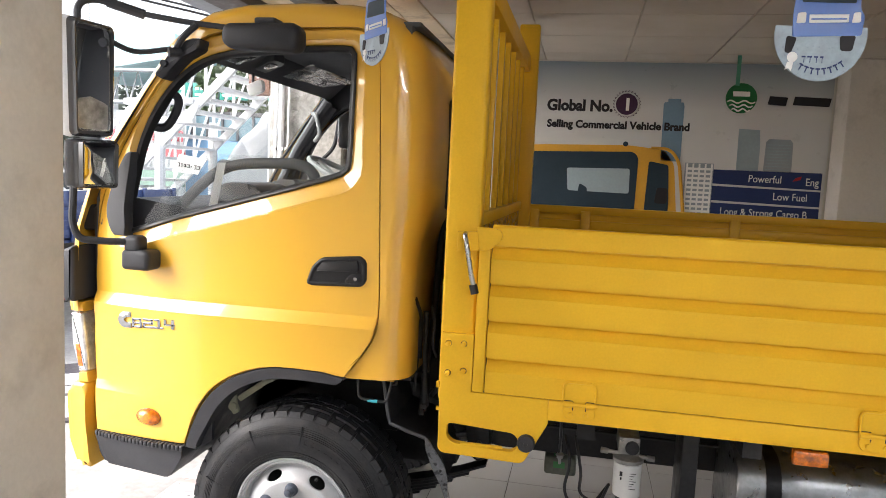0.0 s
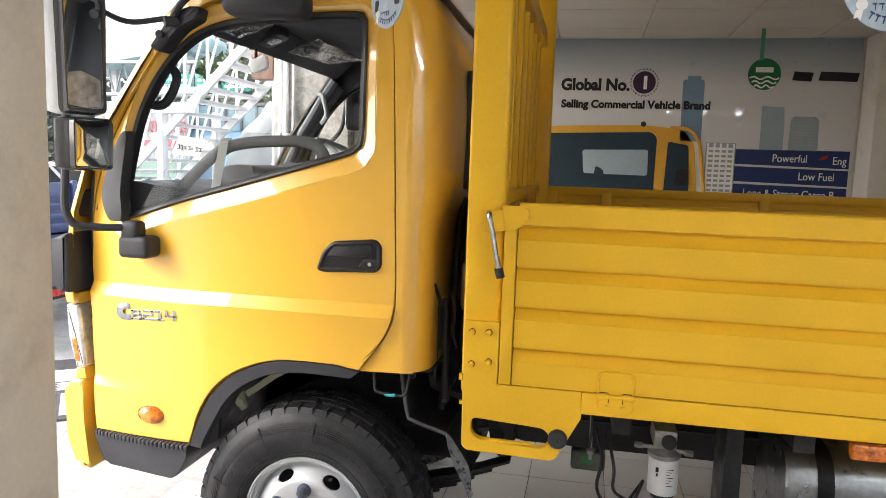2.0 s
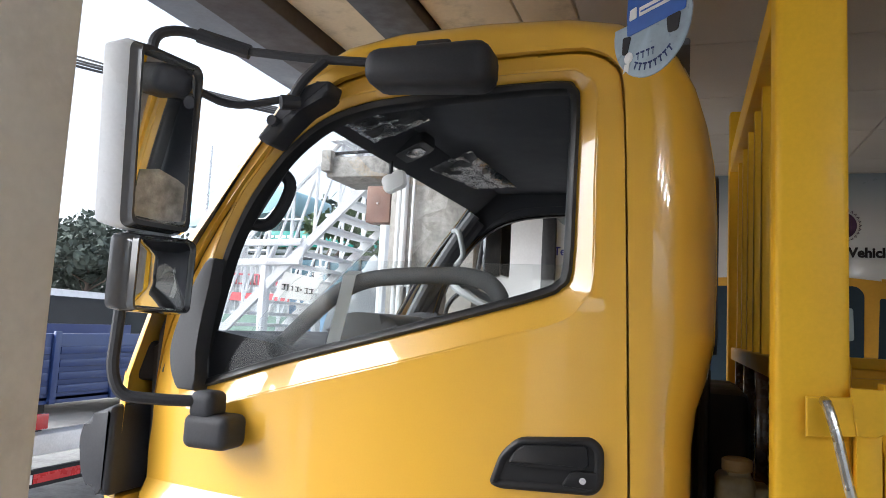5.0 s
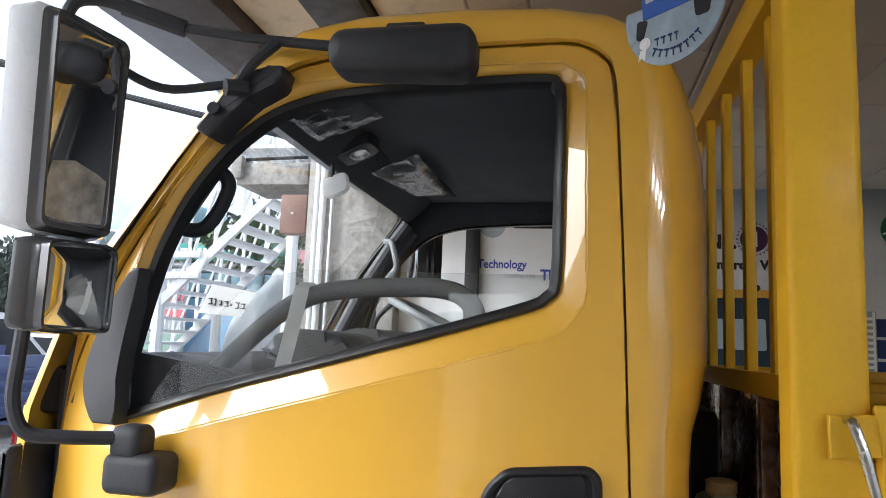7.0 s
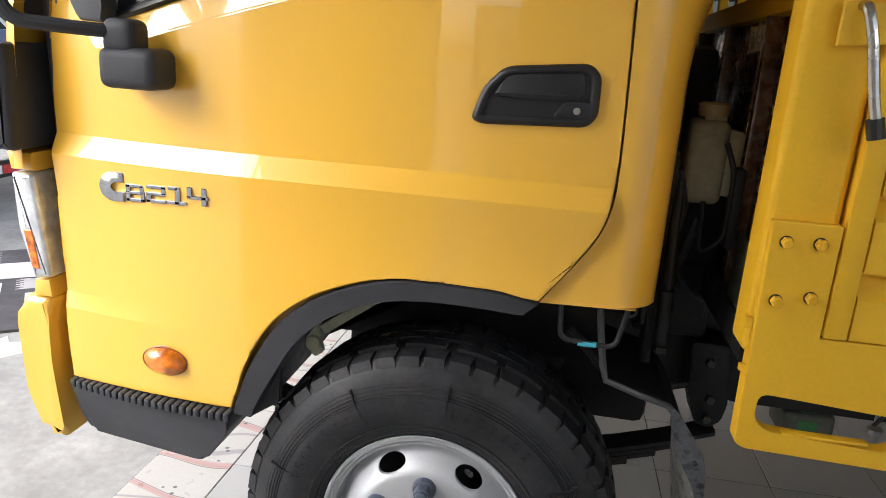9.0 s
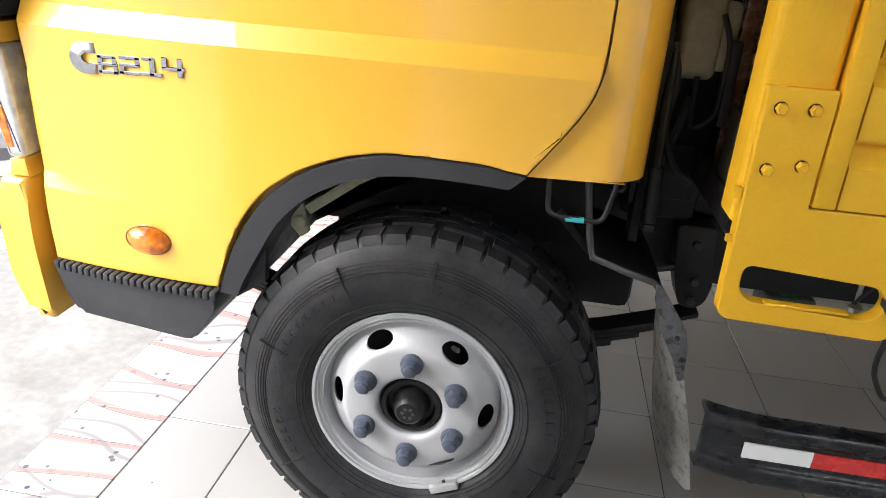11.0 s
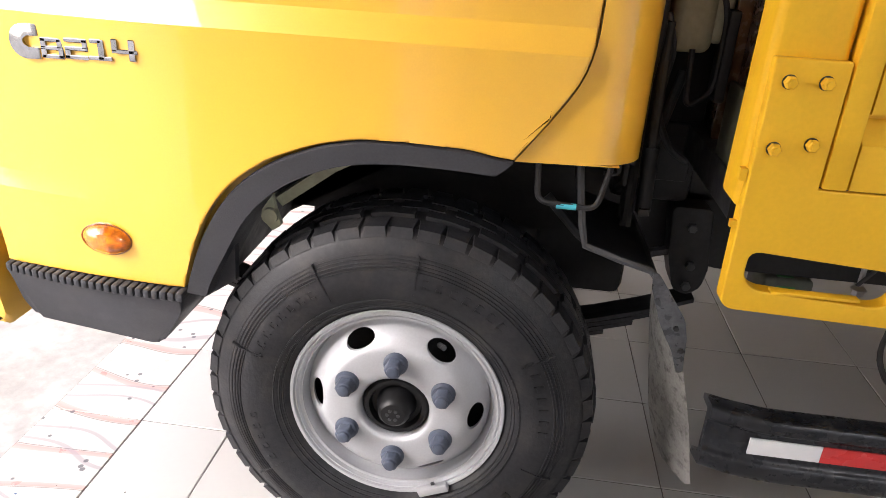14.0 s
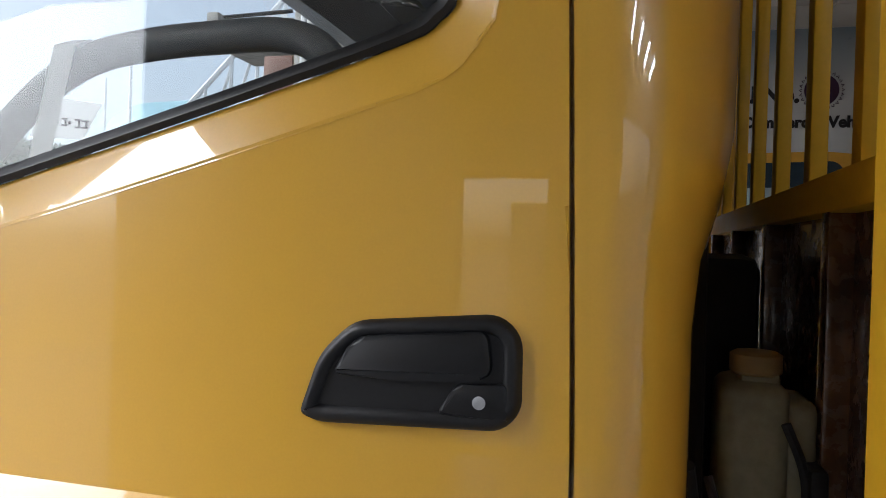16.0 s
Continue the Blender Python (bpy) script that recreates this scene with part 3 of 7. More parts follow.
WIN_OFF = [WIN_OFF[i] + (WIN_OFF[(i + 1) % len(WIN)] - WIN_OFF[i]) * k / 3 for i in range(len(WIN)) for k in range(3)]
WIN = smooth_loop(WIN, 3)


def offset_loop(pts, offs):
    """Moves each point of an outline outwards by its own distance."""
    n = len(pts)
    turn = 1 if sum(pts[i - 1][0] * pts[i][1] - pts[i][0] * pts[i - 1][1] for i in range(n)) > 0 else -1
    out = []
    for i in range(n):
        a, b, c = (Vector(pts[(i + k) % n]) for k in (-1, 0, 1))
        u, v = (b - a).normalized() * turn, (c - b).normalized() * turn
        nrm = Vector((u.y + v.y, -u.x - v.x)).normalized()
        d = offs[i] if isinstance(offs, (list, tuple)) else offs
        out.append(tuple(b + nrm * d / max(0.5, nrm.dot(Vector((u.y, -u.x))))))
    return out


def skin(x, z):
    """How far the door skin stands in from y = 0: bowed towards the nose, with a stepped waist line."""
    y = 0.055 * max(0.0, (-0.35 - x) / 0.48) ** 2
    y += 0.018 * max(0.0, (z - 1.55) / 0.65) ** 2
    if 1.193 <= z <= 1.236:
        y -= 0.0225 * (1.236 - z) / 0.043
    elif 1.10 < z < 1.193:
        y -= 0.014 + 0.0085 * (z - 1.10) / 0.093
    elif 0.88 < z <= 1.10:
        y -= 0.014
    elif z <= 0.88:
        y -= 0.014
    if x < -0.45:
        k = min(1.0, (-0.45 - x) / 0.40)
        if 0.845 < z < 0.88:
            y -= 0.010 * k * (0.88 - z) / 0.035
        elif z <= 0.845:
            y -= 0.010 * k
    return y


def side_sheet(bm, loops, mirror=False, levels=(), thick=0.03, bend=skin, fold=0.004):
    """A sheet-metal panel in the x-z plane with holes, bent by a function and folded back along its edges."""
    edges = []
    for loop in loops:
        vs = [bm.verts.new((p[0], 0, p[1])) for p in loop]
        edges += [bm.edges.new((vs[i], vs[(i + 1) % len(vs)])) for i in range(len(vs))]
    bmesh.ops.triangle_fill(bm, use_beauty=True, use_dissolve=False, edges=edges)
    for z in levels:
        bmesh.ops.bisect_plane(bm, geom=bm.verts[:] + bm.edges[:] + bm.faces[:], plane_co=(0, 0, z), plane_no=(0, 0, 1))
    xs = [v.co.x for v in bm.verts]
    k = math.floor(min(xs) / 0.09)
    while levels and k * 0.09 < max(xs):
        bmesh.ops.bisect_plane(bm, geom=bm.verts[:] + bm.edges[:] + bm.faces[:], plane_co=(k * 0.09, 0, 0), plane_no=(1, 0, 0))
        k += 1
    for v in bm.verts:
        v.co.y = bend(v.co.x, v.co.z)
    rim = [e for e in bm.edges if len(e.link_faces) == 1]
    r = bmesh.ops.extrude_edge_only(bm, edges=rim)
    vs = [g for g in r["geom"] if isinstance(g, bmesh.types.BMVert)]
    for v in vs:
        v.co.y += thick
    if fold:
        bmesh.ops.bevel(bm, geom=rim, offset=fold, segments=2, affect="EDGES", profile=0.5)
    if mirror:
        for v in bm.verts:
            v.co.y = W - v.co.y
    return bm


SEALIN = offset_loop(WIN, -0.022)
LEVELS = [0.74, 0.80, 0.845, 0.88, 0.96, 1.04, 1.10, 1.193, 1.236, 1.33, 1.40, 1.48, 1.56, 1.64, 1.72, 1.80, 1.88, 1.96, 2.04, 2.12]


def make_door(mirror):
    def my(y):
        return W - y if mirror else y
    ring = offset_loop(WIN, WIN_OFF)
    bm = bmesh.new()
    side_sheet(bm, [DOOR, ring], mirror, LEVELS)
    door = part("door", bm, YELLOW, truck, "glossy yellow cab door with a stepped waist line", angle=9)
    # chamfered window reveal
    bm = bmesh.new()
    lip = offset_loop(WIN, [o + 0.005 for o in WIN_OFF])
    a = [bm.verts.new((p[0], my(skin(*p) - 0.0006), p[1])) for p in lip]
    b = [bm.verts.new((p[0], my(skin(*p) + 0.022), p[1])) for p in WIN]
    c = [bm.verts.new((p[0], my(skin(*p) + 0.05), p[1])) for p in WIN]
    n = len(WIN)
    for u, v in ((a, b), (b, c)):
        for i in range(n):
            bm.faces.new((u[i], u[(i + 1) % n], v[(i + 1) % n], v[i]))
    part("window_reveal", bm, YELLOW, door, angle=40)
    # rubber seal
    bm = bmesh.new()
    prof = [(WIN, 0.018), (offset_loop(WIN, -0.006), 0.012), (offset_loop(WIN, -0.018), 0.016), (SEALIN, 0.026), (SEALIN, 0.055)]
    rings = [[bm.verts.new((p[0], my(skin(*p) + d), p[1])) for p in lp] for lp, d in prof]
    for u, v in zip(rings, rings[1:]):
        for i in range(n):
            bm.faces.new((u[i], u[(i + 1) % n], v[(i + 1) % n], v[i]))
    part("window_seal", bm, SEAL, door, "black rubber window seal", angle=50)
    # wound-down pane
    top = 1.797
    glass = [(-0.66, 1.482), (-0.477, 1.53), (-0.2135, 1.605), (0.0, 1.667), (0.15, 1.713), (0.20, 1.74), (0.20, top), (-0.31, top),
             (-0.40, top - 0.018), (-0.46, top - 0.055), (-0.53, top - 0.13), (-0.60, top - 0.22)]
    bm = bmesh.new()
    prism(bm, glass, my(0.040), my(0.0445))
    pane = part("window_pane", bm, WINDOW, door, "half wound-down clear window pane", smooth=False)
    pane.visible_shadow = False
    # front corner cover
    bm = bmesh.new()
    cover = smooth_line([(-0.676, 1.79), (-0.705, 1.74), (-0.731, 1.68), (-0.755, 1.61), (-0.763, 1.56), (-0.755, 1.512), (-0.735, 1.47)], 4) + [(-0.684, 1.468), (-0.686, 1.50)] + smooth_line([(-0.692, 1.53), (-0.684, 1.62), (-0.668, 1.72), (-0.658, 1.79)], 3)
    prism(bm, cover, my(-0.004), my(0.05), bevel=0.006, seg=3)
    part("corner_cover", bm, DARK_PLASTIC, door, "dark grey corner cover")
    # inner lining
    bm = bmesh.new()
    inner = [p for p in DOOR if p[1] < 2.3]
    inner = offset_loop(inner, -0.03)
    side_sheet(bm, [inner, offset_loop(WIN, -0.012)], mirror, (), 0.01, bend=lambda x, z: 0.062, fold=0)
    part("door_lining", bm, GREY_TRIM, door, "grey moulded door lining")
    return door


door = make_door(False)
make_door(True)

# door handle
hp = round_poly([(0.054, 1.342), (0.075, 1.405), (0.112, 1.441), (0.262, 1.455), (0.284, 1.435), (0.285, 1.362), (0.266, 1.342), (0.075, 1.334)], 0.018, 4)
bm = bmesh.new()
n = len(hp)
hs = [(hp, 0.0), (offset_loop(hp, -0.004), -0.010), (offset_loop(hp, -0.012), -0.012), (offset_loop(hp, -0.020), -0.004), (offset_loop(hp, -0.026), 0.018)]
rings = [[bm.verts.new((p[0], d, p[1])) for p in lp] for lp, d in hs]
for u, v in zip(rings, rings[1:]):
    for i in range(n):
        bm.faces.new((u[i], u[(i + 1) % n], v[(i + 1) % n], v[i]))
bm.faces.new(rings[-1])
handle = part("door_handle", bm, HANDLE_BLACK, door, "black grained pull handle with keyhole", angle=60)
part("handle_tray", prism(bmesh.new(), round_poly([(0.074, 1.354), (0.092, 1.396), (0.118, 1.424), (0.256, 1.438), (0.270, 1.424), (0.272, 1.362), (0.262, 1.354)], 0.008, 3), -0.006, -0.002), HANDLE_BLACK, door)
bm = bmesh.new()
prism(bm, round_poly([(0.092, 1.387), (0.118, 1.426), (0.252, 1.440), (0.258, 1.396), (0.235, 1.389), (0.16, 1.386)], 0.012, 3), -0.014, 0.012, bevel=0.005)
part("handle_lever", bm, HANDLE_BLACK, door)
bm = bmesh.new()
prism(bm, round_poly([(0.203, 1.356), (0.222, 1.386), (0.272, 1.390), (0.274, 1.354)], 0.008, 3), -0.012, 0.012, bevel=0.003)
part("handle_boss", bm, HANDLE_BLACK, door)
bm = bmesh.new()
lathe(bm, [(-0.016, 0.003), (-0.016, 0.0065), (-0.010, 0.0075)], 16, (0.246, 0, 1.371))
part("keyhole", bm, CHROME, door)

# chrome badge
def block_digit(strokes, x0, z0):
    """One squarish chrome digit from straight strokes on a unit cell, 45 mm wide and 37 mm high."""
    bm = bmesh.new()
    for u0, u1, v0, v1 in strokes:
        box(bm, x0 + u0 * 0.044, x0 + u1 * 0.044, -0.019 + skin(x0, 1.15) + 0.0135, -0.013 + skin(x0, 1.15) + 0.0135, z0 + v0 * 0.037, z0 + v1 * 0.037, bevel=0.0012, seg=1)
    part("badge_digit", bm, BADGE_CHROME, door, "squarish chrome model digit")


HB = 0.20                      # stroke height in a cell
block_digit(((0.04, 1, 0, HB), (0.0, 1, 0.41, 0.41 + HB), (0.0, 0.92, 1 - HB, 1), (0, 0.24, 0.02, 0.5), (0.76, 1, 0.02, 0.5), (0, 0.24, 0.5, 0.98), (0.72, 0.96, 0.5, 0.96)), -0.656, 1.114)
block_digit(((0, 1, 0, HB), (0, 1, 0.41, 0.41 + HB), (0, 1, 1 - HB, 1), (0, 0.24, 0.02, 0.5), (0.76, 1, 0.5, 0.98)), -0.605, 1.1175)
block_digit(((0.0, 1, 0, HB), (0.42, 0.68, 0.02, 0.98), (0.08, 0.6, 1 - HB, 1)), -0.557, 1.120)
block_digit(((0, 1.08, 0.33, 0.33 + HB), (0, 0.24, 0.4, 1), (0.72, 0.98, 0, 1)), -0.510, 1.1235)
bm = bmesh.new()
cpts = [radians(90 + k * 15) for k in range(13)]
outer = [(-0.688 + 0.031 * math.cos(a), 1.141 + 0.0315 * math.sin(a)) for a in cpts]
inn = [(-0.683 + 0.011 * math.cos(a), 1.141 + 0.010 * math.sin(a)) for a in cpts][::-1]
prism(bm, outer + [(-0.661, 1.110), (-0.661, 1.131)] + inn + [(-0.661, 1.151), (-0.661, 1.1725)], 0.003, 0.035, bevel=0.0015, seg=2)
part("badge_mark", bm, BADGE_CHROME, door, "chrome C-shaped badge")

# side indicator
bm = bmesh.new()
lathe(bm, [(0.040, 0.050), (0.016, 0.050), (0.004, 0.044), (-0.006, 0.028), (-0.008, 0.004)], 28, (0, 0, 0))
for v in bm.verts:
    v.co = Vector((-0.574 + v.co.x * 0.98 , v.co.y - 0.026, 0.768 + v.co.z * 0.64 - v.co.x * 0.06))
ind = part("side_indicator", bm, AMBER, door, "amber oval side indicator")
bm = bmesh.new()
tube(bm, [(-0.574 + 0.0492 * math.cos(a), -0.013 + 0.004 * math.cos(a), 0.768 + 0.0322 * math.sin(a) - 0.0492 * math.cos(a) * 0.06) for a in [k * math.tau / 36 for k in range(36)]], 0.0016, 6, closed=True)
part("rim", bm, mat("brown_lens_rim", (0.2, 0.06, 0.01), 0.4, vary=0.1), ind)

# ---------------------------------------------------------------- cab shell: rear, roof, pillars, nose
# outline at mid width with, for each point, how far the corner falls away and over what width
SHELL = [(0.445, 1.008, 0.090, 0.1), (0.445, 1.25, 0.092, 0.1), (0.446, 1.44, 0.094, 0.11), (0.455, 1.5103, 0.102, 0.14), (0.476, 1.5724, 0.118, 0.17),
         (0.490, 1.6448, 0.131, 0.19), (0.493, 1.7585, 0.138, 0.20), (0.493, 1.9136, 0.138, 0.20), (0.486, 2.0377, 0.132, 0.20), (0.472, 2.1204, 0.118, 0.20),
         (0.448, 2.1979, 0.104, 0.19), (0.415, 2.26, 0.09, 0.17), (0.362, 2.3065, 0.075, 0.15), (0.288, 2.3355, 0.068, 0.12), (0.18, 2.3499, 0.06, 0.1),
         (0, 2.3562, 0.06, 0.1), (-0.2135, 2.3499, 0.06, 0.1), (-0.3523, 2.3251, 0.06, 0.1), (-0.457, 2.2703, 0.055, 0.1), (-0.527, 2.2083, 0.05, 0.1),
         ]
FRONT = [(-0.527, 2.2083, 0.05, 0.1), (-0.570, 2.1411, 0.05, 0.1), (-0.647, 2.0377, 0.05, 0.1), (-0.775, 1.8495, 0.048, 0.1), (-0.874, 1.6654, 0.046, 0.1),
         (-0.932, 1.5, 0.05, 0.1)]
NOSE = [(-0.932, 1.5, 0.05, 0.08), (-0.942, 1.42, 0.055, 0.08), (-0.952, 1.22, 0.06, 0.08), (-0.9535, 1.16, 0.06, 0.08)]


def swept(bm, prof, y_end, mirror=False, crown=0.0):
    """Sweeps a side profile across the cab, falling away in a rounded corner at the side."""
    pts = [Vector((p[0], p[1])) for p in prof]
    norms = []
    for i in range(len(pts)):
        a, c = pts[max(0, i - 1)], pts[min(len(pts) - 1, i + 1)]
        t = (c - a).normalized()
        norms.append(Vector((t.y, -t.x)))
    grid = []
    ths = [0, 2, 6, 12, 20, 30, 42, 55, 70, 90]
    for p, nrm, q in zip(pts, norms, prof):
        row = []
        for th in ths:
            s = math.sin(radians(th))
            y = q[3] * (1 - math.cos(radians(th)))
            e = p - nrm * q[2] * (1 - s)
            row.append((e.x, y, e.y))
        for k in range(1, 5):
            y = q[3] + (y_end - q[3]) * k / 4
            row.append((p.x, y, p.y + crown * max(0, nrm.y) * (1 - (1 - y / (W / 2)) ** 2)))
        grid.append([bm.verts.new((x, W - y if mirror else y, z)) for x, y, z in row])
    for a, b in zip(grid, grid[1:]):
        for k in range(len(a) - 1):
            bm.faces.new((a[k], a[k + 1], b[k + 1], b[k]))
    return grid


def rim_of(prof):
    pts = [Vector((p[0], p[1])) for p in prof]
    out = []
    for i in range(len(pts)):
        a, c = pts[max(0, i - 1)], pts[min(len(pts) - 1, i + 1)]
        t = (c - a).normalized()
        out.append(tuple(pts[i] - Vector((t.y, -t.x)) * prof[i][2]))
    return out


for mirror in (False, True):
    bm = bmesh.new()
    swept(bm, SHELL, W / 2, mirror, 0.04)
    shell = part("roof_and_back", bm, YELLOW, truck, "glossy yellow rounded cab roof and back", angle=40)
    bm = bmesh.new()
    swept(bm, FRONT, 0.13, mirror)
    part("windscreen_pillar", bm, YELLOW, truck, angle=40)
    bm = bmesh.new()
    swept(bm, NOSE, W / 2, mirror)
    part("nose_panel", bm, YELLOW, truck, angle=40)
    # quarter panel between door gap and rounded corner
    gap = offset_loop(DOOR, 0.005)
    i0, i1 = 9, 60
    back = gap[i0:i1 + 1]
    rim = rim_of(SHELL)[::-1]
    rimf = rim_of(FRONT)[::-1]
    loop = back + [(0.40, 1.006)] + rim_of(SHELL) + rim_of(FRONT)[1:-1]
    bm = bmesh.new()
    side_sheet(bm, [loop], mirror, (), 0.02, bend=lambda x, z: 0.0 + 0.055 * max(0.0, (-0.35 - x) / 0.48) ** 2 * (1 if z < 1.7 else 0.6), fold=0)
    part("quarter_panel", bm, YELLOW, truck, angle=40)
    # door jamb behind the gap
    bm = bmesh.new()
    y0, y1 = (0.034, 0.06) if not mirror else (W - 0.06, W - 0.034)
    side_sheet(bm, [offset_loop(DOOR, 0.012), offset_loop(DOOR, -0.03)], mirror, (), 0.02, bend=lambda x, z: 0.034 + 0.055 * max(0.0, (-0.35 - x) / 0.48) ** 2, fold=0)
    part("door_jamb", bm, YELLOW, truck)

# windscreen and its cowl
bm = bmesh.new()
wv0 = []
for x, z in ((-0.523, 2.2075), (-0.580, 2.1204), (-0.657, 2.017), (-0.782, 1.8309), (-0.870, 1.6654), (-0.905, 1.562)):
    wv0.append([bm.verts.new((x - 0.03 * math.sin(math.pi * k / 8), 0.125 + (W - 0.25) * k / 8, z)) for k in range(9)])
for a, b in zip(wv0, wv0[1:]):
    for k in range(8):
        bm.faces.new((a[k], a[k + 1], b[k + 1], b[k]))
screen = part("windscreen", bm, WINDOW, truck, "clear curved windscreen")
screen.visible_shadow = False
bm = bmesh.new()
for s in (0.125, W - 0.125):
    tube(bm, [(-0.516, s, 2.203), (-0.574, s, 2.115), (-0.652, s, 2.012), (-0.777, s, 1.826), (-0.864, s, 1.66), (-0.90, s, 1.552)], 0.009, 8)
tube(bm, [(-0.512 - 0.03 * math.sin(math.pi * k / 8), 0.125 + (W - 0.25) * k / 8, 2.206) for k in range(9)], 0.010, 8)
part("windscreen_seal", bm, SEAL, truck)
part("cowl", boxes((-0.955, -0.885, 0.09, W - 0.09, 1.47, 1.575), bevel=0.015), BLACK_PLASTIC, truck, "black cowl below the windscreen")

# black corner deflector, headlamp, bumper
for mirror in (False, True):
    def f(y):
        return W - y if mirror else y
    bm = bmesh.new()
    prism(bm, round_poly([(-0.889, 1.425), (-0.972, 1.385), (-0.989, 1.33), (-0.975, 1.25), (-0.942, 1.205), (-0.8888, 1.195)], 0.02, 3), f(-0.032), f(0.16), bevel=0.018, seg=3)
    part("corner_deflector", bm, BLACK_PLASTIC, truck, "black plastic corner deflector")
    bm = bmesh.new()
    prism(bm, round_poly([(-0.8929, 1.145), (-0.9469, 1.145), (-0.9321, 1.02), (-0.9106, 0.905), (-0.8659, 0.912)], 0.008, 3), f(0.022), f(0.42), bevel=0.012, seg=3)
    lamp = part("headlamp", bm, LENS_CLEAR, truck, "clear wraparound headlamp")
    bm = bmesh.new()
    prism(bm, [(-0.9021, 1.02), (-0.9251, 1.02), (-0.9096, 0.93), (-0.8886, 0.93)], f(0.0195), f(0.08), bevel=0.003, seg=1)
    part("indicator_lens", bm, AMBER, lamp)
    bm = bmesh.new()
    prism(bm, [(-0.8926, 1.19), (-0.9546, 1.19), (-0.9471, 1.15), (-0.8911, 1.15)], f(0.026), f(0.5), bevel=0.008)
    part("lamp_surround", bm, YELLOW, truck)
    bm = bmesh.new()
    prism(bm, [(-0.8776, 0.905), (-0.9154, 0.9), (-0.919, 0.862), (-0.872, 0.862)], f(0.03), f(0.5), bevel=0.006)
    part("lamp_surround", bm, YELLOW, truck)
    bm = bmesh.new()
    prism(bm, round_poly([(-0.876, 0.862), (-0.949, 0.862), (-0.9666, 0.8), (-0.9546, 0.62), (-0.9158, 0.52), (-0.862, 0.5), (-0.8703, 0.56), (-0.8857, 0.7), (-0.8868, 0.78)], 0.02, 3), f(0.028), f(W / 2), bevel=0.02, seg=3)
    part("bumper", bm, YELLOW, truck, "glossy yellow wraparound bumper", angle=45)
    # wheel arch flare
    arch = smooth_line([(0.214, 1.004), (0.12, 1.016), (0.0, 1.019), (-0.085, 1.012), (-0.17, 0.987), (-0.25, 0.946), (-0.32, 0.883), (-0.372, 0.798), (-0.405, 0.71), (-0.415, 0.672)])
    inn = smooth_line([(0.186, 0.974), (0.10, 0.978), (0.0, 0.978), (-0.085, 0.968), (-0.155, 0.944), (-0.222, 0.905), (-0.282, 0.845), (-0.328, 0.765), (-0.362, 0.70), (-0.375, 0.664)])
    bm = bmesh.new()
    a = [bm.verts.new((p[0], f(-0.004 + skin(p[0], 1.3)), p[1])) for p in arch]
    b = [bm.verts.new((p[0], f(-0.016 + skin(p[0], 1.3)), p[1] - 0.004)) for p in arch]
    c = [bm.verts.new((p[0], f(-0.014 + skin(p[0], 1.3)), p[1])) for p in inn]
    d = [bm.verts.new((p[0] + 0.004, f(0.10), p[1] - 0.004)) for p in inn]
    for u, v in ((a, b), (b, c), (c, d)):
        for i in range(len(arch) - 1):
            bm.faces.new((u[i], u[i + 1], v[i + 1], v[i]))
    flare = part("arch_flare", bm, BLACK_PLASTIC, truck, "black plastic wheel arch flare", angle=40)
    # step panel with a knurled upper edge
    def settle(bm):
        for v in bm.verts:
            d = v.co.y + 0.055 * max(0.0, (-0.45 - v.co.x) / 0.40) ** 2 + 0.28 * max(0.0, 0.66 - v.co.z)
            v.co.y = f(d)
    bm = bmesh.new()
    prism(bm, round_poly([(-0.838, 0.668), (-0.412, 0.672), (-0.43, 0.62), (-0.488, 0.532), (-0.51, 0.526), (-0.80, 0.533), (-0.822, 0.57)], 0.012, 3), -0.034, 0.30, bevel=0.010, seg=3)
    settle(bm)
    step = part("step_panel", bm, BLACK_PLASTIC, truck, "black scuffed plastic step panel")
    for k in range(24):
        x0 = -0.832 + k * 0.01745
        bm = bmesh.new()
        box(bm, x0, x0 + 0.0148, -0.0365, 0.02, 0.654, 0.675, bevel=0.0045, seg=2)
        settle(bm)
        part("rib", bm, BLACK_PLASTIC, step)
    # inner closing panel behind the flare
    bm = bmesh.new()
    prism(bm, [(-0.345, 0.79), (-0.385, 0.70), (-0.41, 0.655), (-0.395, 0.64), (-0.33, 0.685), (-0.325, 0.79)], f(0.03), f(0.05))
    part("flare_stay", bm, BLACK_PLASTIC, truck)
    # liner above the wheel
    bm = bmesh.new()
    prev = None
    ring = [(0.21, 0.99), (0.1, 0.985), (-0.09, 0.975), (-0.25, 0.90), (-0.33, 0.80), (-0.37, 0.66)]
    rows = [[bm.verts.new((p[0], f(y), p[1])) for p in ring] for y in (0.09, 0.5)]
    for i in range(len(ring) - 1):
        bm.faces.new((rows[0][i], rows[0][i + 1], rows[1][i + 1], rows[1][i]))
    bm.faces.new(rows[1])
    part("arch_liner", bm, BLACK_METAL, truck)

part("nose_underside", boxes((-0.86, -0.46, 0.30, W - 0.30, 0.56, 0.70), (-0.86, 0.44, 0.10, W - 0.10, 0.985, 1.03)), BLACK_METAL, truck)
part("grille_panel", boxes((-0.925, -0.87, 0.10, W - 0.10, 0.86, 1.17), bevel=0.01), BLACK_PLASTIC, truck)

# rear window of the cab
bm = bmesh.new()
prism(bm, round_poly([(0.34, 1.62), (W - 0.34, 1.62), (W - 0.36, 2.06), (0.36, 2.06)], 0.05), 0.485, 0.502, axis="x", bevel=0.004)
part("rear_window", bm, SEAL, truck, "black-rimmed rear cab window")

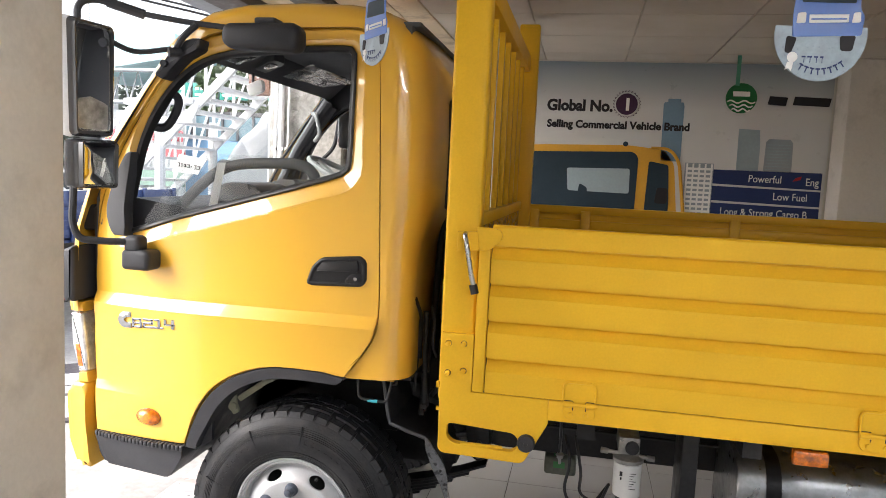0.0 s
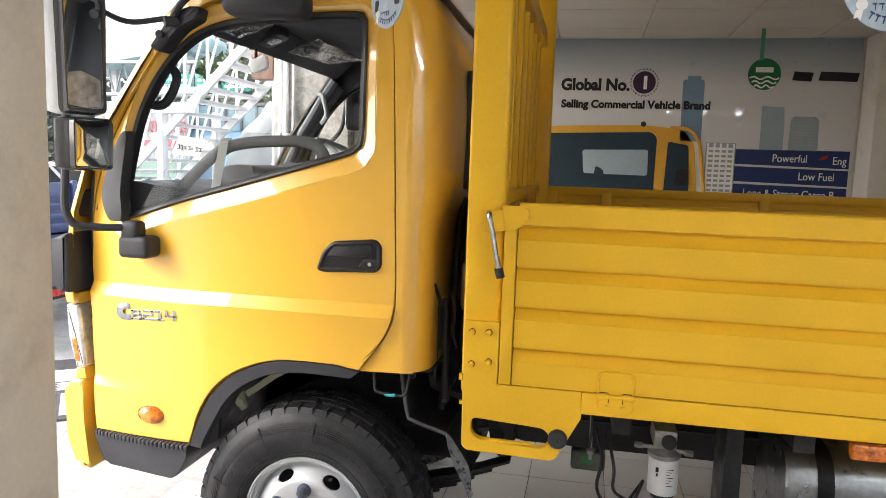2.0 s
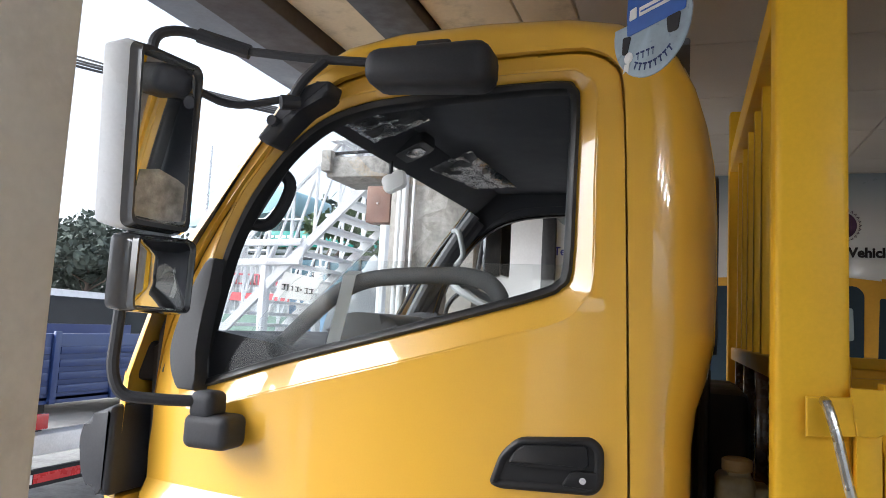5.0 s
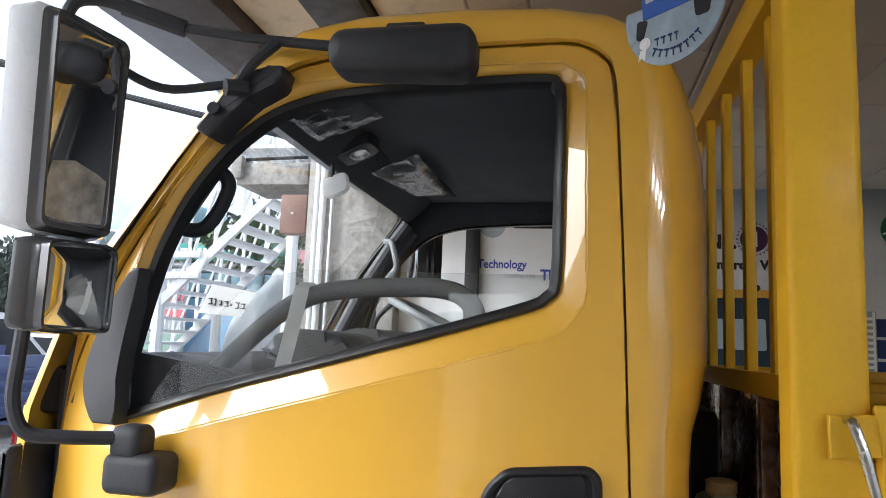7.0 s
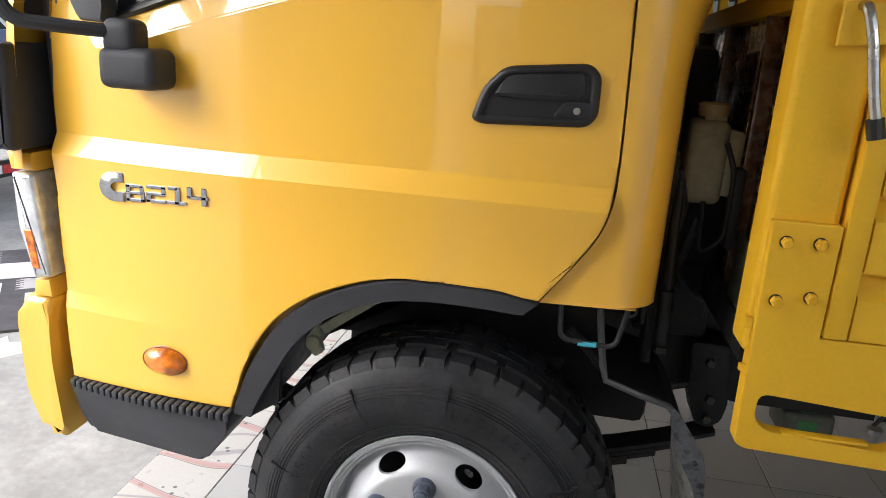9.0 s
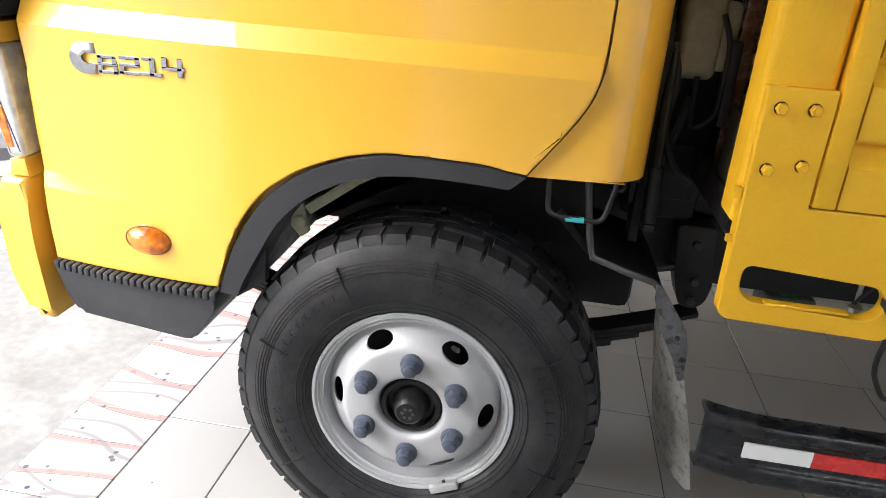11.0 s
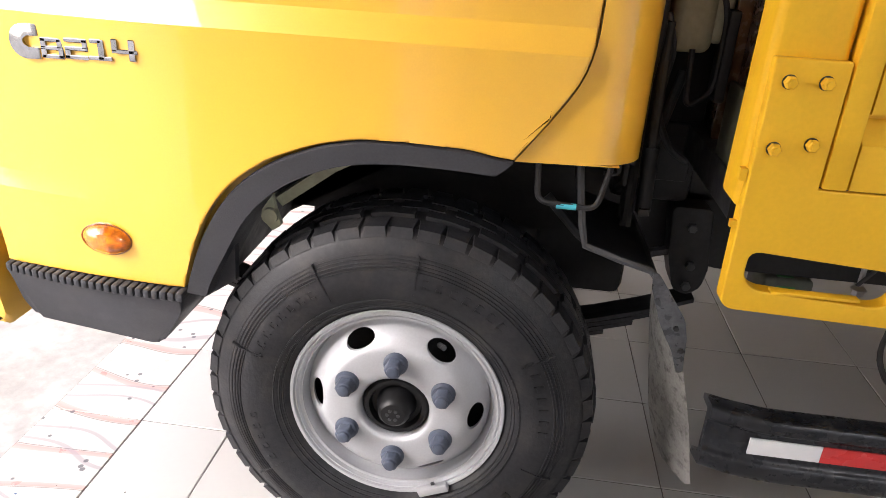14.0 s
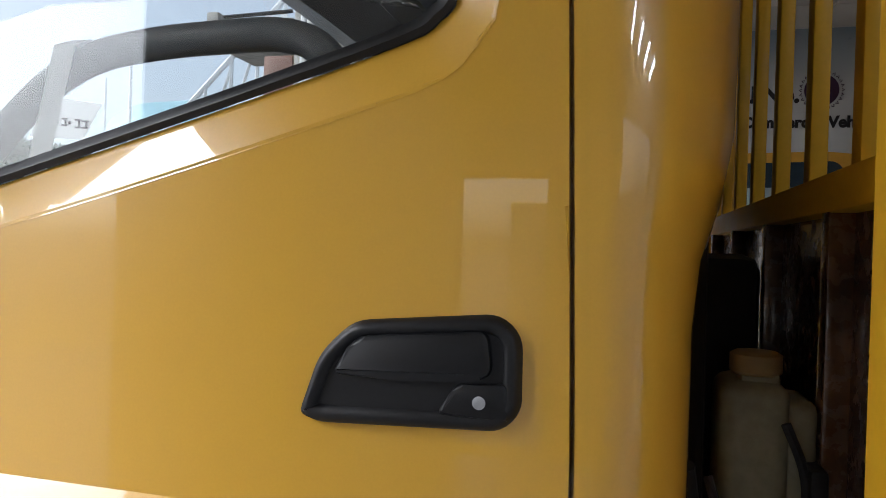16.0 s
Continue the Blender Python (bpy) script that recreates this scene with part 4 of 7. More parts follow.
# ---------------------------------------------------------------- cab interior
part("headliner", boxes((-0.405, 0.43, 0.07, W - 0.07, 2.272, 2.29), bevel=0.006), HEADLINER, truck, "dark grey cloth headliner")
for mirror in (False, True):
    bm = bmesh.new()
    side_sheet(bm, [[(0.372, 1.1), (0.372, 2.284), (-0.42, 2.284), (-0.555, 2.165), (-0.66, 2.02), (-0.79, 1.80), (-0.86, 1.6), (-0.86, 1.1)], offset_loop(WIN, -0.006)], mirror, (), 0.004, bend=lambda x, z: 0.068, fold=0)
    part("side_lining", bm, HEADLINER, truck, "dark grey cab side lining")
bm = bmesh.new()
prism(bm, [(-0.40, 2.285), (-0.40, 2.268), (-0.49, 2.184), (-0.506, 2.176), (-0.515, 2.190), (-0.50, 2.205)], 0.10, W - 0.10)
part("header_trim", bm, HEADLINER, truck)
part("cab_back_lining", boxes((0.375, 0.40, 0.06, W - 0.06, 1.03, 2.28)), HEADLINER, truck)
part("cab_floor", boxes((-0.86, 0.40, 0.06, W - 0.06, 1.03, 1.06)), BLACK_METAL, truck)
for s in (0.085, W - 0.085):
    bm = bmesh.new()
    tube(bm, [(-0.487, s, 2.14), (-0.555, s, 2.048), (-0.675, s, 1.862), (-0.785, s, 1.665), (-0.825, s, 1.5)], 0.032, 8)
    part("pillar_trim", bm, PILLAR_TRIM, truck)
    bm = bmesh.new()
    tube(bm, [(-0.500, s + (0.04 if s < 1 else -0.04), 2.165), (-0.575, s + (0.04 if s < 1 else -0.04), 2.06), (-0.690, s + (0.04 if s < 1 else -0.04), 1.875), (-0.79, s + (0.04 if s < 1 else -0.04), 1.67), (-0.84, s + (0.04 if s < 1 else -0.04), 1.54)], 0.029, 10)
    part("pillar_cover", bm, PILLAR_TRIM, truck)
bm = bmesh.new()
prism(bm, round_poly([(-0.86, 1.10), (-0.50, 1.10), (-0.42, 1.35), (-0.40, 1.53), (-0.48, 1.585), (-0.70, 1.615), (-0.88, 1.59)], 0.03, 4), 0.075, W - 0.075, bevel=0.02)
dash = part("dashboard", bm, BLACK_PLASTIC, truck, "black moulded dashboard")
bm = bmesh.new()
prism(bm, round_poly([(-0.62, 1.60), (-0.36, 1.50), (-0.33, 1.60), (-0.40, 1.675), (-0.52, 1.685), (-0.60, 1.65)], 0.035, 4), 0.50, 0.86, bevel=0.03, seg=3)
part("dash_pod", bm, DARK_PLASTIC, dash, "dark grey rounded dashboard pod")
bm = bmesh.new()
prism(bm, round_poly([(-0.62, 1.60), (-0.36, 1.52), (-0.33, 1.62), (-0.40, 1.695), (-0.52, 1.70), (-0.60, 1.66)], 0.035, 4), 1.02, 1.50, bevel=0.03, seg=3)
part("instrument_hood", bm, DARK_PLASTIC, dash, "dark grey instrument hood")
# steering wheel on the far side
sw = Matrix.Translation((-0.278, 1.33, 1.733)) @ Matrix.Rotation(radians(25), 4, "Y")
bm = bmesh.new()
tube(bm, [sw @ Vector((0.205 * math.cos(a), 0.205 * math.sin(a), 0)) for a in [k * math.tau / 32 for k in range(32)]], 0.015, 8, closed=True)
for a in (0.3, 2.84, 4.71):
    tube(bm, [sw @ Vector((0.05 * math.cos(a), 0.05 * math.sin(a), -0.03)), sw @ Vector((0.2 * math.cos(a), 0.2 * math.sin(a), 0))], 0.012, 6)
lathe(bm, [(-0.06, 0.04), (-0.02, 0.075), (-0.01, 0.06)], 20, (0, 0, 0), axis="z")
for v in bm.verts:
    if (v.co - Vector((0, 0, 0))).length < 0.12:
        v.co = sw @ v.co
part("steering_wheel", bm, LIGHT_TRIM, truck, "light grey steering wheel")
bm = bmesh.new()
tube(bm, [sw @ Vector((0, 0, -0.04)), (-0.45, 1.33, 1.34)], 0.028, 10)
part("steering_column", bm, BLACK_PLASTIC, truck)


def seat(y0, y1):
    bm = bmesh.new()
    prism(bm, round_poly([(-0.12, 1.10), (0.30, 1.10), (0.32, 1.26), (0.0, 1.30), (-0.14, 1.27)], 0.05, 4), y0, y1, bevel=0.04, seg=3)
    s = part("seat", bm, SEAT_CLOTH, truck, "grey cab seat covered in clear film")
    bm = bmesh.new()
    prism(bm, round_poly([(0.22, 1.24), (0.36, 1.24), (0.372, 1.62), (0.31, 1.62)], 0.04, 4), y0 + 0.02, y1 - 0.02, bevel=0.035, seg=3)
    part("backrest", bm, SEAT_CLOTH, s)


seat(0.14, 0.60)
seat(0.64, 0.98)
seat(1.12, 1.62)
# grey padded hoop inside the near window, tied with a paper strip
hoop = [(-0.66, 0.12, 1.475), (-0.53, 0.12, 1.585), (-0.45, 0.12, 1.665), (-0.38, 0.12, 1.725), (-0.31, 0.12, 1.757), (-0.21, 0.12, 1.770), (-0.05, 0.12, 1.774), (0.0, 0.12, 1.762), (0.028, 0.12, 1.735), (0.038, 0.12, 1.69), (0.04, 0.12, 1.62)]
bm = bmesh.new()
tube(bm, rounded(hoop, 0.05, 3), 0.021, 12)
part("grab_hoop", bm, GREY_TRIM, truck, "grey padded hoop inside the door window")

# ---------------------------------------------------------------- wheels
def make_wheel(cx, cy, cz, flip):
    """Radial truck wheel; the outer face looks along -y unless flipped."""
    s = -1 if flip else 1

    def Y(d):
        return cy + s * d
    bm = bmesh.new()
    prof = [(0.035, 0.222), (0.010, 0.236), (-0.010, 0.262), (-0.020, 0.300), (-0.021, 0.330), (-0.012, 0.362), (0.000, 0.391), (0.007, 0.403), (0.020, 0.4135), (0.060, 0.419), (0.10, 0.422),
            (0.14, 0.422), (0.195, 0.419), (0.222, 0.408), (0.226, 0.37), (0.24, 0.32), (0.228, 0.26), (0.19, 0.222)]
    lathe(bm, [(Y(d), r) for d, r in prof], 96, (cx, 0, cz), closed=False)
    for v in bm.verts:
        v.co.z = max(v.co.z, 0.0005)
    wheel = part("wheel", bm, RUBBER, truck, "black radial truck tyre on a silver steel rim", angle=30)
    # raised rings of the side wall
    for r0, d0 in ((0.250, -0.0005), (0.257, -0.0065), (0.268, -0.0125), (0.339, -0.0195), (0.345, -0.0182), (0.352, -0.0158), (0.359, -0.0132), (0.366, -0.0100), (0.372, -0.0065), (0.379, -0.0015)):
        bm = bmesh.new()
        lathe(bm, [(Y(d0 + 0.004), r0 - 0.0025), (Y(d0 - 0.0012), r0 - 0.001), (Y(d0 - 0.0012), r0 + 0.001), (Y(d0 + 0.004), r0 + 0.0025)], 96, (cx, 0, cz), closed=False)
        part("sidewall_ring", bm, RUBBER, wheel)
    # tread: shoulder blocks with open slots, and centre ribs
    bm = bmesh.new()
    nb = 48
    for k in range(nb):
        a = k * math.tau / nb
        m = Matrix.Translation((cx, 0, cz)) @ Matrix.Rotation(-a, 4, "Y")
        w = 0.0255
        for y0, y1, zt in ((0.006, 0.05, 0.4225), (0.178, 0.232, 0.4265)):
            vs = []
            near = y0 < 0.1
            for yy, zz, ww in ((y0 - (0.004 if near else 0), 0.398 if near else 0.384, w * (0.86 if near else 1)), (y0 + (0.004 if near else 0), zt - (0.005 if near else 0), w * (0.82 if near else 1)), (y1, zt - (0 if near else 0.005), w * (1 if near else 0.74)), (y1 + (0 if near else 0.004), 0.384, w * (1 if near else 0.7))):
                vs.append([bm.verts.new(m @ Vector((sx * ww, Y(yy), zz))) for sx in (-1, 1)])
            for u, v in zip(vs, vs[1:]):
                bm.faces.new((u[0], u[1], v[1], v[0]))
            bm.faces.new([v[0] for v in vs])
            bm.faces.new([v[1] for v in vs][::-1])
        for j, y0 in enumerate((0.056, 0.097, 0.138)):
            sh = 0.006 * (1 if (k + j) % 2 else -1)
            box(bm, -0.0225 + sh, 0.0225 + sh, Y(y0), Y(y0 + 0.035), 0.408, 0.4285, m=m)
    for v in bm.verts:
        v.co.z = max(v.co.z, 0.001)
    part("tread", bm, RUBBER, wheel, kind="stuff")
    # raised marks on the side wall
    bm = bmesh.new()
    for a, r0, r1, w in ((96, 0.285, 0.372, .0012), (62, 0.285, 0.372, .0012), (150, 0.30, 0.372, .0012), (20, 0.30, 0.372, .0012), (-35, 0.30, 0.37, .001), (-100, 0.27, 0.30, .001), (200, .3, .37, .001), (240, .29, .37, .001)):
        m = Matrix.Translation((cx, 0, cz)) @ Matrix.Rotation(-radians(90 - a), 4, "Y")
        for k in range(5):
            ra, rb = r0 + (r1 - r0) * k / 5, r0 + (r1 - r0) * (k + 1) / 5
            d = -0.0215 if 0.29 < ra < 0.35 else -0.017
            box(bm, -w, w, Y(d - 0.001), Y(d + 0.01), ra, rb, m=m)
    for a0, a1, r0, h in ((100, 132, 0.318, 0.020), (150, 182, 0.318, 0.020), (20, 58, 0.315, 0.018), (262, 300, 0.31, 0.016), (215, 240, .315, .016), (330, 355, .315, .016)):
        a = a0
        while a < a1:
            m = Matrix.Translation((cx, 0, cz)) @ Matrix.Rotation(-radians(90 - a), 4, "Y")
            box(bm, -0.0068, 0.0068, Y(-0.0222), Y(-0.01), r0 - h / 2, r0 - h / 2 + 0.004, m=m)
            box(bm, -0.0068, -0.0035, Y(-0.0222), Y(-0.01), r0 - h / 2, r0 + h / 2, m=m)
            box(bm, -0.0068, 0.004, Y(-0.0222), Y(-0.01), r0 + h / 2 - 0.004, r0 + h / 2, m=m)
            a += 5.2
    part("sidewall_mark", bm, RUBBER, wheel, kind="stuff")
    # steel rim with oval hand holes
    bm = bmesh.new()
    lathe(bm, [(Y(d), r) for d, r in ((0.03, 0.222), (0.008, 0.236), (0.004, 0.2345), (0.005, 0.2285), (0.011, 0.2265), (0.009, 0.2225), (0.018, 0.219), (0.020, 0.2135), (0.016, 0.2105), (0.034, 0.209), (0.044, 0.206), (0.050, 0.200))], 72, (cx, 0, cz), closed=False)
    rim = part("rim", bm, RIM_SILVER, wheel, "silver painted steel rim", angle=40)
    bm = bmesh.new()

    def disc_depth(r):
        pts = ((0.0, -0.009), (0.140, -0.009), (0.150, -0.007), (0.158, -0.003), (0.167, 0.006), (0.180, 0.022), (0.192, 0.037), (0.203, 0.046))
        for (r0, d0), (r1, d1) in zip(pts, pts[1:]):
            if r <= r1:
                return d0 + (d1 - d0) * (r - r0) / (r1 - r0)
        return pts[-1][1]

    def on_disc(th, r, deep=0.0):
        return bm.verts.new((cx + r * math.sin(th), Y(disc_depth(r) + deep), cz + r * math.cos(th)))
    # six sectors, each with one oval hand hole turned in along its edge
    r_in, r_out, r_hole = 0.146, 0.202, 0.1735
    for k in range(6):
        th0 = radians(-28 + 60 * k)
        rings = []
        for f in (-0.02, 0.0, 0.08, 0.25, 0.5, 0.75, 1.0):
            row = []
            for j in range(48):
                a = j * math.tau / 48
                u, v = math.cos(a), math.sin(a)
                q = max(abs(u), abs(v))
                sq = (u / q * radians(30), r_hole + (v / q) * ((r_out - r_hole) if v > 0 else (r_hole - r_in)))
                ov = (u * 0.034 / r_hole, r_hole + v * 0.0165)
                g = max(f, 0.0)
                row.append(on_disc(th0 + ov[0] + (sq[0] - ov[0]) * g, ov[1] + (sq[1] - ov[1]) * g, 0.009 if f < 0 else 0.0))
            rings.append(row)
        for p, q in zip(rings, rings[1:]):
            for j in range(48):
                bm.faces.new((p[j], p[(j + 1) % 48], q[(j + 1) % 48], q[j]))
    lathe(bm, [(Y(d), r) for d, r in ((-0.0079, 0.1461), (-0.009, 0.138), (-0.009, 0.12), (-0.009, 0.098), (-0.0085, 0.086), (-0.005, 0.0785), (0.002, 0.075), (0.03, 0.075))], 96, (cx, 0, cz), closed=False)
    bmesh.ops.remove_doubles(bm, verts=bm.verts[:], dist=0.0004)
    part("wheel_disc", bm, RIM_SILVER, rim, "silver wheel disc with oval hand holes", angle=50)
    bm = bmesh.new()
    lathe(bm, [(Y(d), r) for d, r in ((0.09, 0.0), (0.09, 0.214), (0.16, 0.214), (0.16, 0.1))], 40, (cx, 0, cz), closed=False)
    part("brake_drum", bm, BLACK_METAL, wheel)
    # hub
    bm = bmesh.new()
    lathe(bm, [(Y(d), r) for d, r in ((0.04, 0.0755), (0.012, 0.073), (0.004, 0.066), (0.004, 0.058), (0.02, 0.054), (0.02, 0.044), (-0.010, 0.035), (-0.020, 0.0325), (-0.026, 0.026), (-0.027, 0.001))], 36, (cx, 0, cz))
    hub = part("hub", bm, mat("hub_black_enamel", (0.008, 0.008, 0.009), 0.45, spec=0.35, vary=0.2), wheel, "black enamelled hub", angle=40)
    bm = bmesh.new()
    for k in range(6):
        a = k * math.tau / 6
        lathe(bm, [(Y(-0.0285), 0.0015), (Y(-0.0285), 0.004), (Y(-0.026), 0.004)], 8, (cx + 0.012 * math.cos(a), 0, cz + 0.012 * math.sin(a)))
    part("hub_mark", bm, DARK_PLASTIC, hub)
    for k in range(6):
        a = radians(90 + 60 * k)
        nx, nz = cx + 0.119 * math.cos(a), cz + 0.119 * math.sin(a)
        bm = bmesh.new()
        lathe(bm, [(Y(-0.006), 0.0265), (Y(-0.014), 0.0262), (Y(-0.020), 0.0235), (Y(-0.0215), 0.0195), (Y(-0.038), 0.0185), (Y(-0.041), 0.0165), (Y(-0.042), 0.0135), (Y(-0.047), 0.0125), (Y(-0.049), 0.009), (Y(-0.049), 0.0005)], 18, (nx, 0, nz))
        for v in bm.verts:
            if -0.0395 < (v.co.y - cy) * s < -0.0213:
                rad = Vector((v.co.x - nx, v.co.z - nz))
                k6 = math.atan2(rad.y, rad.x) % (math.pi / 3) - math.pi / 6
                rad *= 0.93 / max(math.cos(k6), 0.866)
                v.co.x, v.co.z = nx + rad.x, nz + rad.y
        part("wheel_nut", bm, NUT_GREY, wheel, "grey capped wheel nut")
    # valve and balance weight
    bm = bmesh.new()
    tube(bm, [(cx + 0.085, Y(0.03), cz + 0.152), (cx + 0.098, Y(-0.012), cz + 0.172)], 0.006, 8)
    part("valve_stem", bm, SEAL, wheel)
    bm = bmesh.new()
    a = radians(-66)
    m = Matrix.Translation((cx + 0.229 * math.cos(a), Y(-0.001), cz + 0.229 * math.sin(a))) @ Matrix.Rotation(-a - math.pi / 2, 4, "Y")
    box(bm, -0.036, 0.036, -0.007, 0.012, -0.011, 0.009, bevel=0.004, m=m)
    part("balance_weight", bm, RIM_SILVER, wheel)
    for ang, r0, sx, sz, mt, nm in ((-87, 0.274, 0.019, 0.005, PAPER, "paper_label"), (-115, 0.227, 0.0035, 0.013, INK, "painted_mark")):
        m = Matrix.Translation((cx, 0, cz)) @ Matrix.Rotation(-radians(90 - ang), 4, "Y")
        d = -0.0165 if r0 > 0.25 else 0.002
        bm = bmesh.new()
        box(bm, -sx, sx, Y(d - 0.001), Y(d + 0.004), r0 - sz, r0 + sz, m=m)
        part(nm, bm, mt, wheel)
    bm = bmesh.new()
    a = radians(-109)
    lathe(bm, [(Y(-0.0195), 0.007), (Y(-0.021), 0.009), (Y(-0.0195), 0.0105)], 18, (cx + 0.298 * math.cos(a), 0, cz + 0.298 * math.sin(a)))
    part("moulded_ring", bm, DARK_PLASTIC, wheel)
    return wheel


WY = 0.019
wheel = make_wheel(0.0144, WY, 0.4234, False)
make_wheel(0.0144, W - WY, 0.4234, True)
make_wheel(3.0, 0.12, 0.4234, False)
make_wheel(3.0, W - 0.12, 0.4234, True)

# ---------------------------------------------------------------- chassis
bm = bmesh.new()
for y0 in (0.50, W - 0.56):
    prism(bm, [(-0.80, 0.60), (-0.80, 0.78), (-0.45, 0.86), (0.42, 0.86), (0.75, 0.80), (4.5, 0.80), (4.5, 0.62), (0.75, 0.62), (0.42, 0.68), (-0.45, 0.68)], y0, y0 + 0.06)
for x0 in (-0.6, 0.5, 1.5, 2.6, 4.2):
    box(bm, x0, x0 + 0.08, 0.55, W - 0.55, 0.64, 0.76)
part("chassis_frame", bm, BLACK_METAL, truck, "black painted ladder chassis frame")
bm = bmesh.new()
tube(bm, [(0.0, 0.15, 0.40), (0.0, 0.4, 0.34), (0.0, W - 0.4, 0.34), (0.0, W - 0.15, 0.40)], 0.05, 10)
part("front_axle", bm, BLACK_METAL, truck)
bm = bmesh.new()
tube(bm, [(3.0, 0.15, 0.405), (3.0, W - 0.15, 0.405)], 0.07, 12)
part("rear_axle", bm, BLACK_METAL, truck)
for y0, y1, x0, x1 in ((0.44, 0.52, -0.72, 0.70), (W - 0.52, W - 0.44, -0.72, 0.70), (0.44, 0.52, 2.3, 3.7), (W - 0.52, W - 0.44, 2.3, 3.7)):
    bm = bmesh.new()
    for k in range(5):
        d = k * 0.07
        xm = (x0 + x1) / 2
        pts = [(x0 + d + (x1 - x0 - 2 * d) * i / 12, 0.40 + 0.16 * ((x0 + d + (x1 - x0 - 2 * d) * i / 12 - xm) / 0.72) ** 2 - k * 0.0135) for i in range(13)]
        prism(bm, pts + [(p[0], p[1] - 0.011) for p in pts[::-1]], y0, y1)
    part("leaf_spring", bm, BLACK_METAL, truck, "black stacked leaf spring")
part("engine_block", boxes((-0.35, 0.55, 0.62, W - 0.62, 0.45, 0.96), (-0.2, 0.3, 0.56, 0.64, 0.6, 0.9), bevel=0.03), BLACK_METAL, truck)
part("gearbox", boxes((0.55, 1.25, 0.76, W - 0.70, 0.56, 0.74), bevel=0.04), BLACK_METAL, truck)
for pts, r in (([(0.46, 0.21, 0.82), (0.47, 0.30, 1.1), (0.475, 0.37, 1.5), (0.48, 0.45, 1.58)], 0.012), ([(0.46, 0.26, 0.82), (0.47, 0.30, 1.1), (0.475, 0.42, 1.5), (0.48, 0.47, 1.58)], 0.012),
               ([(0.435, 0.17, 1.24), (0.45, 0.18, 1.15), (0.44, 0.18, 0.99), (0.438, 0.18, 0.92)], 0.006), ([(0.445, 0.1, 1.3), (0.46, 0.16, 1.22), (0.45, 0.2, 1.05)], 0.007)):
    bm = bmesh.new()
    tube(bm, rounded(pts, 0.05, 4), r, 8)
    part("hose", bm, BLACK_METAL, truck)
bm = bmesh.new()
tube(bm, [(0.472, 0.17, 1.24), (0.479, 0.17, 1.0)], 0.010, 10)
tube(bm, [(0.479, 0.17, 1.005), (0.483, 0.17, 0.87)], 0.0155, 12)
box(bm, 0.472, 0.494, 0.15, 0.19, 0.865, 0.882, bevel=0.003)
part("cab_damper", bm, BLACK_METAL, truck, "black telescopic damper under the cab")
bm = bmesh.new()
box(bm, 0.455, 0.60, 0.62, 1.20, 0.95, 1.52, bevel=0.03)
part("air_intake", bm, BLACK_PLASTIC, truck, "black plastic air intake behind the cab")
bm = bmesh.new()
box(bm, 0.45, 0.64, 0.45, 0.62, 0.80, 1.18, bevel=0.02)
part("filter_case", bm, BLACK_METAL, truck)
# coolant bottle behind the cab
bm = bmesh.new()
box(bm, 0.500, 0.585, 0.30, 0.42, 1.17, 1.355, bevel=0.02, seg=3)
box(bm, 0.575, 0.618, 0.31, 0.41, 1.19, 1.335, bevel=0.014, seg=3)
box(bm, 0.525, 0.575, 0.32, 0.40, 1.34, 1.368, bevel=0.008)
bottle = part("coolant_bottle", bm, mat("translucent_white_plastic", (0.36, 0.34, 0.23), 0.42, vary=0.2, scale=9), truck, "translucent yellowish coolant bottle")
bm = bmesh.new()
lathe(bm, [(1.362, 0.030), (1.366, 0.033), (1.388, 0.033), (1.392, 0.026), (1.392, 0.002)], 24, (0.547, 0.345, 0), axis="z")
part("bottle_cap", bm, mat("tan_plastic_cap", (0.42, 0.30, 0.14), 0.5, vary=0.1), bottle)
bm = bmesh.new()
tube(bm, rounded([(0.575, 0.29, 1.31), (0.60, 0.285, 1.25), (0.60, 0.285, 1.10), (0.55, 0.285, 1.06), (0.545, 0.29, 1.18)], 0.03), 0.006, 8)
box(bm, 0.60, 0.622, 0.27, 0.34, 1.08, 1.26, bevel=0.006)
part("bottle_bracket", bm, BLACK_PLASTIC, bottle)
# bent wire step and inner mudguard with rubber flap
bm = bmesh.new()
tube(bm, rounded([(0.258, 0.02, 1.02), (0.264, 0.02, 0.924), (0.372, 0.02, 0.918), (0.392, 0.02, 1.02)], 0.022), 0.0055, 8)
tube(bm, rounded([(0.40, 0.03, 1.02), (0.405, 0.03, 0.985), (0.378, 0.03, 0.985)], 0.012), 0.004, 8)
part("wire_step", bm, BLACK_METAL, truck)
bm = bmesh.new()
tube(bm, [(0.300, 0.02, 0.9195), (0.336, 0.02, 0.9195)], 0.0064, 8)
part("tape_wrap", bm, mat("cyan_tape", (0.05, 0.4, 0.5), 0.5, vary=0.05), truck)
bm = bmesh.new()
prof = smooth_line([(0.337, 1.0), (0.352, 0.90), (0.366, 0.825)], 3)[:-1] + [(0.37, 0.818), (0.44, 0.795), (0.505, 0.778)] + smooth_line([(0.515, 0.768), (0.555, 0.70), (0.592, 0.623)], 3)
vs = [[bm.verts.new((p[0], y, p[1])) for p in prof] for y in (0.09, 0.11, 0.45)]
for a, b in zip(vs, vs[1:]):
    for i in range(len(prof) - 1):
        bm.faces.new((a[i], a[i + 1], b[i + 1], b[i]))
bmesh.ops.solidify(bm, geom=bm.faces[:], thickness=0.008)
guard_in = part("inner_mudguard", bm, BLACK_PLASTIC, truck, "black folded inner mudguard", angle=30)
bm = bmesh.new()
tube(bm, [(p[0], 0.088, p[1]) for p in prof], 0.0075, 8)
part("edge_bead", bm, DARK_PLASTIC, guard_in)
bm = bmesh.new()
